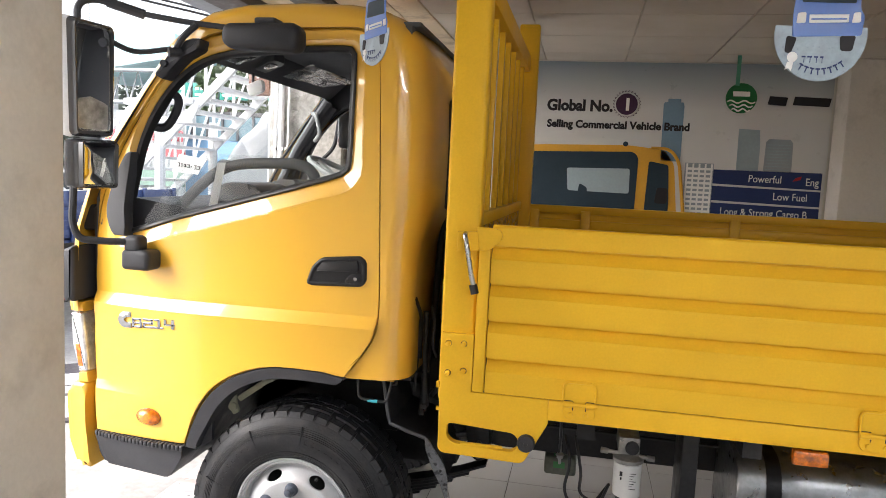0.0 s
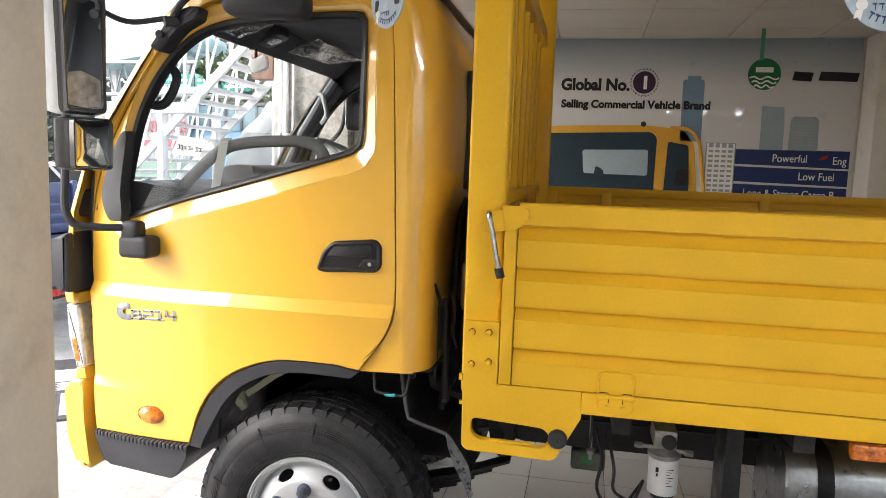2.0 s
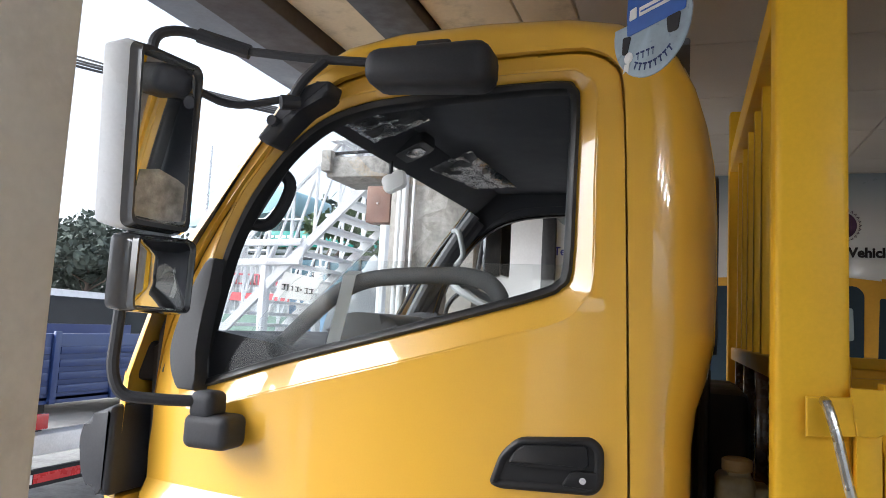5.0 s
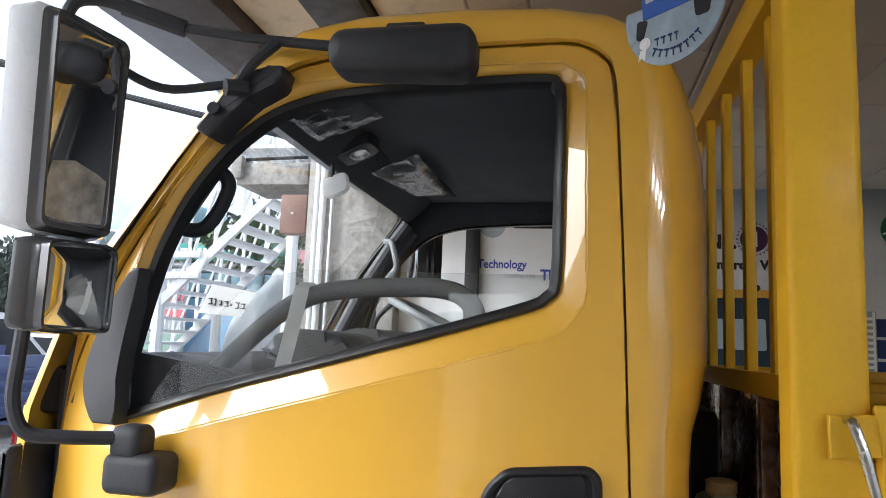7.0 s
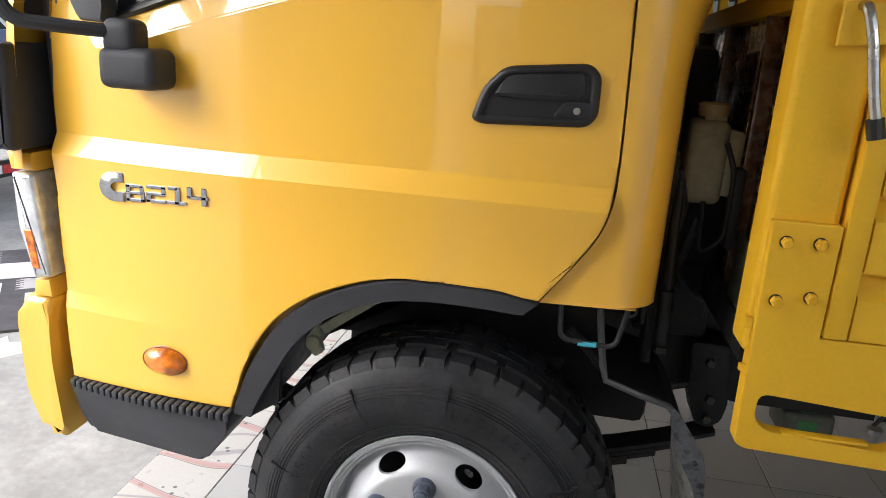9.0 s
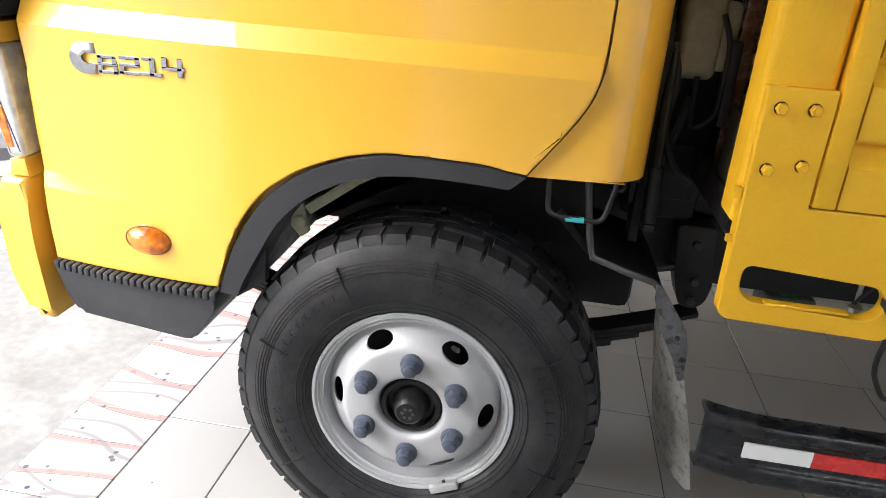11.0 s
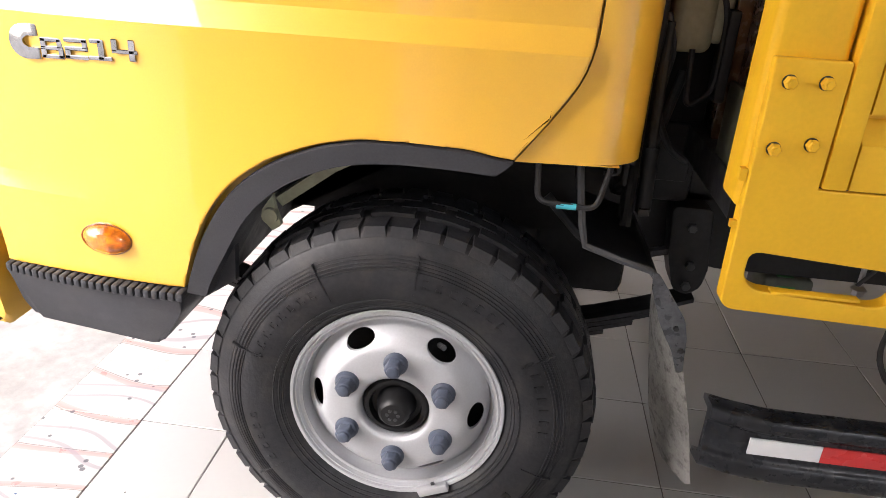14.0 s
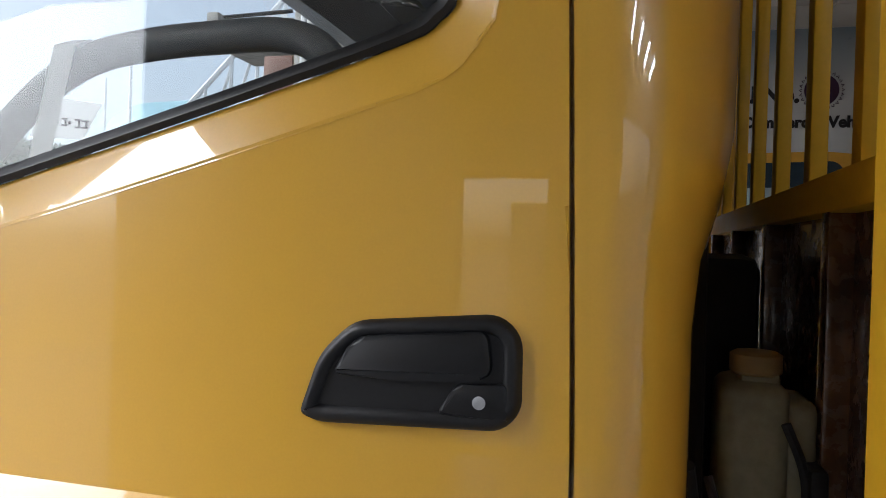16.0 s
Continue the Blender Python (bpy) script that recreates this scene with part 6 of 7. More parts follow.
# ---------------------------------------------------------------- mirrors
def mirror_head(parent, name, x, outline, depth, label, turn=-8.0, bulge=0.0, well=0.032, swing=0.0, film=(), lean=0.0, flare=0.012, back=None):
    """A mirror housing that looks back along +x: rounded shell in front of the glass, raised rim, glass set in. The outline is (y, z)."""
    n = len(outline)
    c = Vector((sum(p[0] for p in outline) / n, sum(p[1] for p in outline) / n))

    def ringof(f, d, out=0.0):
        ca, sa = math.cos(radians(swing)), math.sin(radians(swing))
        pts = [(d + lean * (p[1] - c.y) * f, (p[0] - c.x) * f + out, (p[1] - c.y) * f) for p in outline]
        return [(x + u * ca - v * sa, c.x + u * sa + v * ca, c.y + w) for u, v, w in pts]
    bm = bmesh.new()
    rows = [ringof(0.93, -well), ringof(0.935, -0.002), ringof(0.955, 0.005), ringof(1.0, 0.004), ringof(1.03, -0.012), ringof(1.05, -depth * 0.35, -flare * 0.5), ringof(1.0, -depth * 0.8, -flare), ringof(0.82, -depth, -flare)]
    vs = [[bm.verts.new(p) for p in r] for r in rows]
    for a, b in zip(vs, vs[1:]):
        for i in range(n):
            bm.faces.new((a[i], a[(i + 1) % n], b[(i + 1) % n], b[i]))
    bm.faces.new(vs[-1])
    h = part(name, bm, MIRROR_CASE, parent, label, angle=45)
    # pale layer over the shell: sky sheen put into its colour
    if back:
        bm = bmesh.new()
        rows = [ringof(1.034, -0.016, -flare * 0.1), ringof(1.056, -depth * 0.35, -flare * 0.52), ringof(1.008, -depth * 0.8, -flare * 1.02), ringof(0.83, -depth - 0.003, -flare * 1.02)]
        vs = [[bm.verts.new(p) for p in r] for r in rows]
        for a, b in zip(vs, vs[1:]):
            for i in range(n):
                bm.faces.new((a[i], a[(i + 1) % n], b[(i + 1) % n], b[i]))
        bm.faces.new(vs[-1])
        part("back_cover", bm, back, h, "mirror case back painted pale for reflected sky", angle=45)
    bm = bmesh.new()
    m = Matrix.Translation((x - well * 0.46, c.x, c.y)) @ Matrix.Rotation(radians(turn), 4, "Z") @ Matrix.Translation((-x, -c.x, -c.y))
    rings = []
    for f in (0.93, 0.84, 0.74, 0.63, 0.52, 0.41, 0.30, 0.19, 0.08):
        rings.append([bm.verts.new(m @ Vector((p[0] + bulge * (1 - f * f), p[1], p[2]))) for p in ringof(f, 0.0)])
    for a, b in zip(rings, rings[1:]):
        for i in range(n):
            bm.faces.new((a[i], a[(i + 1) % n], b[(i + 1) % n], b[i]))
    bm.faces.new(rings[-1])
    part("mirror_glass", bm, MIRROR, h, "mirror glass", angle=60)
    if film:
        ca, sa = math.cos(radians(swing)), math.sin(radians(swing))
        bm = bmesh.new()
        bm.faces.new([bm.verts.new(m @ Vector((x + 0.002 * ca + lean * (p[1] - c.y) - (p[0] - c.x) * sa, c.x + 0.002 * sa + (p[0] - c.x) * ca, p[1]))) for p in film])
        bmesh.ops.triangulate(bm, faces=bm.faces[:])
        part("protective_film", bm, MIRROR_FILM, h, "crinkled clear film left on the mirror glass", smooth=False)
    return h


arm = bmesh.new()
tube(arm, rounded([(-0.61, -0.03, 1.452), (-0.68, -0.10, 1.455), (-0.765, -0.155, 1.462), (-0.785, -0.165, 1.52), (-0.775, -0.165, 1.70), (-0.765, -0.16, 1.90), (-0.765, -0.16, 2.2)], 0.06, 6), 0.0135, 10)
bracket = part("mirror_arm", arm, BLACK_PLASTIC, truck, "black tubular mirror arm")
bm = bmesh.new()
tube(bm, rounded([(-0.755, -0.17, 2.20), (-0.755, -0.17, 2.30), (-0.715, -0.12, 2.325), (-0.655, -0.08, 2.305)], 0.05, 5), 0.0125, 10)
tube(bm, [(-0.685, -0.1, 2.316), (-0.57, -0.055, 2.283)], 0.018, 10)
tube(bm, [(-0.59, -0.06, 2.287), (-0.42, -0.04, 2.262), (-0.22, -0.03, 2.24)], 0.0105, 10)
tube(bm, rounded([(-0.455, -0.045, 2.15), (-0.42, -0.06, 2.20), (-0.37, -0.045, 2.25)], 0.03, 3), 0.012, 8)
tube(bm, rounded([(-0.47, -0.045, 2.165), (-0.60, -0.075, 2.142), (-0.72, -0.13, 2.205)], 0.05, 4), 0.0095, 8)
part("mirror_stay", bm, BLACK_PLASTIC, bracket, "black upper mirror stays")
bm = bmesh.new()
prism(bm, round_poly([(-0.540, 2.075), (-0.505, 2.055), (-0.43, 2.135), (-0.36, 2.17), (-0.352, 2.205), (-0.40, 2.203), (-0.475, 2.15)], 0.012, 3), -0.045, 0.03, bevel=0.008, seg=3)
tube(bm, [(-0.492, -0.06, 2.112), (-0.492, -0.04, 2.112)], 0.013, 10)
tube(bm, [(-0.46, -0.075, 2.148), (-0.43, -0.045, 2.155)], 0.017, 10)
part("pillar_bracket", bm, BLACK_PLASTIC, bracket, "black plastic pillar bracket")
bm = bmesh.new()
box(bm, -0.657, -0.538, -0.075, 0.02, 1.348, 1.426, bevel=0.020, seg=4)
box(bm, -0.650, -0.582, -0.070, 0.0, 1.41, 1.478, bevel=0.020, seg=4)
part("door_bracket", bm, BLACK_PLASTIC, bracket, "black plastic mirror bracket on the door")

main = round_poly([(-0.232, 1.842), (-0.072, 1.842), (-0.116, 2.205), (-0.130, 2.222), (-0.290, 2.222)], [0.02, 0.02, 0.02, 0.02, 0.02], 4)
mirror_head(bracket, "main_mirror", -0.675, main, 0.085, "black-cased rectangular wing mirror", -8.0, 0.0, 0.036, -9.0, [(-0.215, 1.965), (-0.17, 1.975), (-0.12, 1.96), (-0.098, 1.95), (-0.092, 1.90), (-0.09, 1.865), (-0.15, 1.860), (-0.218, 1.864)], 0.14, 0.036, SKY_SHEEN_GREY)
small = round_poly([(-0.204, 1.655), (-0.040, 1.652), (-0.036, 1.815), (-0.060, 1.828), (-0.204, 1.822)], 0.018, 4)
mirror_head(bracket, "wide_mirror", -0.70, small, 0.06, "black-cased wide-angle mirror", -4.0, 0.014, 0.018, -8.0, (), 0.0, 0.03)
# kerb mirror over the door
bm = bmesh.new()
box(bm, -0.240, 0.045, -0.125, -0.01, 2.152, 2.250, bevel=0.034, seg=4)
for v in bm.verts:
    v.co.z += 0.05 * max(0.0, -v.co.x) * (1 if v.co.z < 2.2 else -0.2)
sm = part("kerb_mirror", bm, BLACK_PLASTIC, bracket, "black-cased kerb mirror over the door")
bm = bmesh.new()
box(bm, -0.14, -0.06, -0.065, 0.012, 2.252, 2.275, bevel=0.008)
part("kerb_mirror_hinge", bm, BLACK_PLASTIC, sm)
# wing mirror on the far side
arm = bmesh.new()
tube(arm, rounded([(-0.58, W + 0.02, 1.50), (-0.70, W + 0.15, 1.52), (-0.72, W + 0.17, 1.75), (-0.56, W + 0.17, 1.9), (-0.50, W + 0.16, 2.30), (-0.45, W + 0.02, 2.28)], 0.06, 5), 0.0125, 10)
far_bracket = part("mirror_arm", arm, BLACK_PLASTIC, truck, "black tubular mirror arm")
far_main = round_poly([(W + 0.06, 1.90), (W + 0.26, 1.90), (W + 0.26, 2.25), (W + 0.06, 2.25)], 0.025, 4)
mirror_head(far_bracket, "main_mirror", -0.42, far_main, 0.085, "black-cased rectangular wing mirror", 8.0)

# ---------------------------------------------------------------- the street outside
part("column_street", boxes((-1.60, -0.953, 3.2, 3.75, -0.1, 4.6), bevel=0.02), MOSS_CONCRETE, kind="structure", label="mottled old concrete column at the street front", category="column")
slab = thing("concrete_ledge", "broken mottled concrete ledge on the street column", "ledge", at=(-1.9, 3.4, 2.7))
bm = bmesh.new()
box(bm, -2.14, -1.605, 3.2, 3.7, 2.70, 2.86, bevel=0.015)
box(bm, -2.16, -2.08, 3.15, 3.75, 2.74, 2.90, bevel=0.01)
part("ledge", bm, MOSS_CONCRETE, slab)
bm = bmesh.new()
for y0 in (3.22, 3.45):
    tube(bm, [(-2.10, y0, 2.885), (-1.62, y0, 2.90)], 0.012, 6)
part("reinforcing_bar", bm, BLACK_METAL, slab)
brown = thing("junction_box", "brown steel junction box beside the concrete column", "box", at=(-1.69, 3.25, 2.36))
part("case", boxes((-1.79, -1.602, 3.2, 3.32, 2.36, 2.63), bevel=0.008), mat("rusty_brown_paint", (0.16, 0.075, 0.05), 0.6, vary=0.2, scale=8), brown)
bm = bmesh.new()
lathe(bm, [(3.2, 0.008), (3.19, 0.007)], 10, (-1.70, 0, 2.50))
part("lock", bm, STEEL, brown)
for px, pr in ((-1.52, 0.018), (-1.475, 0.024), (-1.41, 0.012)):
    pipe = thing("pipe", "grey drain pipe on the concrete column", "pipe", "pipes on the column", at=(px, 3.16, 0))
    bm = bmesh.new()
    tube(bm, [(px, 3.165, -0.01), (px, 3.165, 1.6), (px + 0.01, 3.165, 4.5)], pr, 10)
    part("tube", bm, WHITE_STEEL, pipe)
    part("clip", boxes((px - pr - 0.008, px + pr + 0.008, 3.14, 3.199, 1.9, 1.93), (px - pr - 0.008, px + pr + 0.008, 3.14, 3.199, 2.95, 2.98)), STEEL, pipe)

# steel stair of a footbridge
stair = thing("footbridge_stair", "white painted steel footbridge stair", "stair", at=(-5, 7.5, 0))
a, b = Vector((-6.1, 7.0, 1.0)), Vector((-3.3, 7.0, 3.75))
for k, (yy, dz) in enumerate(((7.0, 0.0), (8.5, 0.0))):
    bm = bmesh.new()
    tube(bm, [(a.x, yy, a.z + dz), (b.x, yy, b.z + dz)], 0.075, 4)
    part("stringer", bm, WHITE_STEEL, stair)
    bm = bmesh.new()
    tube(bm, [(a.x, yy, a.z + 1.0), (b.x, yy, b.z + 1.0), (b.x + 1.2, yy, b.z + 1.0)], 0.035, 6)
    for j in range(9):
        p = a.lerp(b, j / 8)
        tube(bm, [(p.x, yy, p.z), (p.x, yy, p.z + 1.0)], 0.025, 5)
        if j < 8:
            q = a.lerp(b, (j + 1) / 8)
            tube(bm, [(p.x, yy, p.z + 0.15), (q.x, yy, q.z + 0.9)], 0.02, 5)
    part("railing", bm, WHITE_STEEL, stair)
for j in range(16):
    p = a.lerp(b, (j + 0.5) / 16)
    part("tread", boxes((p.x - 0.14, p.x + 0.14, 7.05, 8.45, p.z + 0.04, p.z + 0.08)), WHITE_STEEL, stair)
for x0, y0, zt in ((-5.06, 7.0, 2.45), (-5.06, 8.5, 2.45), (-3.3, 7.0, 3.75), (-3.3, 8.5, 3.75)):
    bm = bmesh.new()
    tube(bm, [(x0, y0, -0.11), (x0, y0, zt)], 0.075, 10)
    part("post", bm, WHITE_STEEL, stair)
bm = bmesh.new()
for z0 in (2.35, 2.62):
    tube(bm, [(-5.6, 6.95, z0), (-4.5, 6.95, z0 + 0.03)], 0.05, 6)
for k in range(5):
    tube(bm, [(-5.5 + k * 0.24, 6.95, 2.36), (-5.38 + k * 0.24, 6.95, 2.62)], 0.022, 5)
part("lattice_beam", bm, WHITE_STEEL, stair)
part("landing", boxes((-3.4, -1.9, 7.0, 8.5, 3.72, 3.85)), WHITE_STEEL, stair)
bm = bmesh.new()
for k in range(10):
    prism(bm, [(-4.1 + k * 0.12, 4.0), (-4.0 + k * 0.12, 4.0), (-4.0 + k * 0.12, 4.03), (-4.1 + k * 0.12, 4.05)], 6.8, 8.8)
part("canopy_sheet", bm, WHITE_STEEL, stair)

# green direction signs on a lattice gantry
gantry = thing("sign_gantry", "road gantry with green direction signs", "sign", at=(-8.5, 16, 0))
bm = bmesh.new()
for z0 in (3.45, 4.35):
    tube(bm, [(-13, 16.1, z0), (-5.5, 16.1, z0)], 0.06, 5)
for k in range(14):
    x0 = -13 + k * 0.54
    tube(bm, [(x0, 16.1, 3.45), (x0 + 0.27, 16.1, 4.35), (x0 + 0.54, 16.1, 3.45)], 0.035, 4)
part("truss", bm, mat("grey_galvanised_steel", (0.3, 0.32, 0.33), 0.5, metal=0.4), gantry)
for x0 in (-13, -5.5):
    bm = bmesh.new()
    tube(bm, [(x0, 16.1, -0.11), (x0, 16.1, 4.4)], 0.11, 8)
    part("mast", bm, WHITE_STEEL, gantry)
SIGN = mat("green_road_sign", (0.01, 0.25, 0.2), 0.4, vary=0.05)
for x0, x1 in ((-10.9, -9.95), (-9.85, -9.15), (-9.03, -8.12), (-8.02, -7.32)):
    s = part("sign_board", boxes((x0, x1, 15.94, 15.98, 3.57, 4.02), bevel=0.01), SIGN, gantry, "green sign board")
    bm = bmesh.new()
    for r in range(2):
        xx = x0 + 0.08
        rr = random.Random(int(x0 * 100) + r)
        while xx < x1 - 0.2:
            w = rr.uniform(0.07, 0.2)
            box(bm, xx, xx + w, 15.925, 15.938, 3.82 - r * 0.16, 3.89 - r * 0.16)
            xx += w + 0.05
    part("sign_writing", bm, INK_WHITE, s)
pink = thing("shop_sign", "pink shop sign board on a post", "sign", at=(-6.8, 16.5, 0))
part("board", boxes((-7.2, -6.5, 16.4, 16.44, 3.1, 3.95), bevel=0.01), mat("pink_sign_paint", (0.55, 0.2, 0.24), 0.5), pink)
part("mast", boxes((-6.9, -6.82, 16.45, 16.53, -0.11, 3.5)), STEEL, pink)

# corrugated site hoarding with red band and writing
hoard = thing("hoarding", "white corrugated hoarding with a red band", "fence", at=(-7, 9, 0))
bm = bmesh.new()
n = 46
row = [(-7.9 + 2.05 * i / n, 9.0 + 0.02 * (i % 2)) for i in range(n + 1)]
vs = [[bm.verts.new((x, y, z)) for x, y in row] for z in (-0.11, 2.66)]
for i in range(n):
    bm.faces.new((vs[0][i], vs[0][i + 1], vs[1][i + 1], vs[1][i]))
bmesh.ops.solidify(bm, geom=bm.faces[:], thickness=0.004)
part("sheet", bm, mat("white_corrugated_sheet", (0.6, 0.62, 0.62), 0.45, vary=0.08), hoard, smooth=False)
part("band", boxes((-7.9, -5.86, 8.98, 8.988, 1.86, 2.0)), mat("red_band_paint", (0.5, 0.09, 0.1), 0.5), hoard)
bm = bmesh.new()
rr = random.Random(3)
xx = -7.8
while xx < -5.95:
    w = rr.uniform(0.06, 0.16)
    box(bm, xx, xx + w, 8.978, 8.987, 2.30, 2.33)
    for k in range(2):
        q = xx + rr.uniform(0, w)
        box(bm, q, q + 0.03, 8.978, 8.987, 2.14, 2.31)
    box(bm, xx, xx + w * 0.6, 8.978, 8.987, 2.14, 2.17)
    xx += w + 0.06
part("writing", bm, mat("red_sign_writing", (0.5, 0.1, 0.12), 0.5), hoard)
bm = bmesh.new()
box(bm, -7.9, -5.86, 8.96, 8.985, 1.35, 1.62)
part("green_strip", bm, mat("green_strip_paint", (0.2, 0.3, 0.25), 0.5), hoard)
cabin = thing("site_cabin", "sky-blue sheet-metal site cabin with windows", "cabin", at=(-5.5, 9.8, 0))
SKYBLUE = mat("sky_blue_paint", (0.17, 0.32, 0.5), 0.45, vary=0.1, scale=2)
part("body", boxes((-6.2, -4.4, 9.3, 11, -0.11, 2.2), bevel=0.02), SKYBLUE, cabin)
part("window_band", boxes((-6.2, -4.4, 9.28, 9.299, 2.2, 2.62)), mat("blue_tinted_pane", (0.12, 0.2, 0.24), 0.15), cabin)
bm = bmesh.new()
for k in range(7):
    box(bm, -6.2 + k * 0.29, -6.16 + k * 0.29, 9.26, 9.30, 2.2, 2.64)
box(bm, -6.25, -4.35, 9.26, 11.05, 2.64, 2.70)
part("frame", bm, DARK_PLASTIC, cabin)
tarp = thing("tarpaulin_stack", "pale grey tarpaulin over stacked goods", "tarpaulin", at=(-4.6, 10.5, 0))
bm = bmesh.new()
bmesh.ops.create_icosphere(bm, subdivisions=4, radius=1.0)
for v in bm.verts:
    v.co = Vector((-4.3 + v.co.x * 0.85, 9.0 + v.co.y * 0.6, 0.9 + v.co.z * 1.75 * (1 - 0.2 * abs(v.co.x)))) + 0.12 * noise.noise_vector(v.co * 2.2)
    v.co.z = max(v.co.z, -0.105)
part("sheet", bm, mat("pale_tarpaulin", (0.5, 0.52, 0.53), 0.55, vary=0.15, bump=0.4, bump_scale=6), tarp)

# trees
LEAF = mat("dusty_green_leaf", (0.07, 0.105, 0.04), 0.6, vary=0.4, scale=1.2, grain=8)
# far leaves carry the haze of distance in their greyer colour
LEAF_FAR = mat("leaf_greyed_by_painted_haze", (0.075, 0.092, 0.075), 0.8, vary=0.35, scale=0.6, grain=5)
BARK = mat("grey_bark", (0.13, 0.1, 0.08), 0.9, vary=0.3, bump=0.5)


def leaves(bm, centre, radius, count, size, rng, flat=0.8):
    for _ in range(count):
        d = Vector((rng.gauss(0, 1), rng.gauss(0, 1), rng.gauss(0, 1)))
        d = d.normalized() * radius * rng.random() ** 0.4
        d.z *= flat
        p = Vector(centre) + d
        u = Vector((rng.uniform(-1, 1), rng.uniform(-1, 1), rng.uniform(-1, 1))).normalized()
        v = u.orthogonal().normalized()
        s = size * rng.uniform(0.6, 1.3)
        bm.faces.new([bm.verts.new(p + u * s), bm.verts.new(p + v * s * 0.45), bm.verts.new(p - u * s), bm.verts.new(p - v * s * 0.45)])


def tree(x, y, h, spread, seed, n=1500, size=0.12, leaf=None):
    rng = random.Random(seed)
    t = thing("tree", "dusty green street tree with a broken crown", "tree", "street trees", at=(x, y, -0.1))
    bm = bmesh.new()
    tube(bm, [(x, y, -0.12), (x + 0.05, y, h * 0.25), (x - 0.04, y, h * 0.5), (x, y, h * 0.8)], [0.16, 0.12, 0.09, 0.03], 8)
    tips = []
    for k in range(7):
        a = k * 2.4 + rng.uniform(0, 1)
        z0 = h * rng.uniform(0.35, 0.65)
        tip = (x + spread * 0.7 * math.cos(a), y + spread * 0.7 * math.sin(a), z0 + h * rng.uniform(0.1, 0.35))
        tube(bm, [(x, y, z0), tip], [0.05, 0.015], 6)
        tips.append(tip)
    part("trunk", bm, BARK, t)
    bm = bmesh.new()
    for tip in tips + [(x, y, h * 0.9), (x, y, h * 0.65)]:
        leaves(bm, tip, spread * rng.uniform(0.3, 0.5), n // 9, size, rng)
    part("crown", bm, leaf or LEAF, t, smooth=False)


tree(-7.6, 13.0, 4.2, 1.3, 4)
tree(-5.2, 14.5, 4.6, 1.6, 5)
for tx, ty, th, sd in ((-11.5, 20.5, 4.8, 31), (-9.6, 21.5, 5.4, 32), (-7.7, 20.5, 5.0, 33), (-5.9, 21.5, 5.5, 34), (-4.1, 20.5, 5.0, 35), (-2.2, 21.5, 5.6, 36)):
    tree(tx, ty, th, 1.9, sd, 2600, 0.15)
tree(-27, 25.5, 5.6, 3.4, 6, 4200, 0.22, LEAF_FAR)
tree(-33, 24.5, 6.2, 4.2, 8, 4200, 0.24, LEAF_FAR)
rng = random.Random(21)
bm = bmesh.new()
for k in range(60):
    a = k / 59
    x, y = -60 + 62 * a, 34 + 12 * math.sin(a * 5)
    h = 6.0 + 1.2 * math.sin(k * 1.7) + rng.uniform(-0.8, 0.8)
    for z in (1.2, h * 0.5, h * 0.8):
        leaves(bm, (x, y, z), 2.0, 110, 0.32, rng)
part("far_tree_line", bm, LEAF_FAR, kind="stuff", label="green tree line along the far road with haze painted in", category="trees", smooth=False)

# dark blue truck parked on the street
lorry = thing("blue_truck", "parked truck with a dark blue load bed and red tail lamps", "truck", at=(-4.6, 5, 0))
NAVY = mat("dark_blue_truck_paint", (0.02, 0.045, 0.16), 0.4, coat=0.3, vary=0.1)
bm = bmesh.new()
box(bm, -6.4, -4.2, 2.2, 6.0, 0.88, 0.93)
box(bm, -4.24, -4.2, 2.2, 6.0, 0.90, 1.42, bevel=0.008)
box(bm, -6.4, -6.36, 2.2, 6.0, 0.90, 1.42)
for k in range(6):
    for zz in (0.96, 1.06, 1.16, 1.26):
        box(bm, -4.2, -4.185, 2.28 + k * 0.62, 2.80 + k * 0.62, zz, zz + 0.06, bevel=0.006)
for k in range(7):
    box(bm, -4.2, -4.17, 2.2 + k * 0.62, 2.26 + k * 0.62, 0.88, 1.44, bevel=0.005)
part("load_bed", bm, NAVY, lorry, "dark blue ribbed load bed")
part("tail_beam", boxes((-4.35, -4.17, 2.2, 6.0, 0.50, 0.66), bevel=0.02), mat("white_bumper_paint", (0.7, 0.7, 0.7), 0.4), lorry)
part("chassis", boxes((-6.3, -4.3, 2.6, 2.9, 0.66, 0.88), (-6.3, -4.3, 5.2, 5.5, 0.66, 0.88)), BLACK_METAL, lorry)
for yy in (2.6, 3.75, 4.85, 5.6):
    part("tail_lamp", boxes((-4.19, -4.15, yy, yy + 0.22, 0.70, 0.82), bevel=0.01), RED_LENS, lorry)
for k in range(8):
    part("guard_tape", boxes((-4.169, -4.165, 2.3 + k * 0.45, 2.74 + k * 0.45, 0.30, 0.37)), RED_TAPE if k % 2 else WHITE_TAPE, lorry)
part("guard_rail", boxes((-4.21, -4.17, 2.2, 6.0, 0.27, 0.40)), BLACK_METAL, lorry)
for yy in (2.6, 5.4):
    bm = bmesh.new()
    lathe(bm, [(yy - 0.1, 0.2), (yy - 0.12, 0.33), (yy - 0.08, 0.39), (yy + 0.08, 0.39), (yy + 0.12, 0.33), (yy + 0.1, 0.2)], 28, (-5.2, 0, 0.285))
    part("wheel", bm, RUBBER, lorry)
# white vans and cars farther down the road


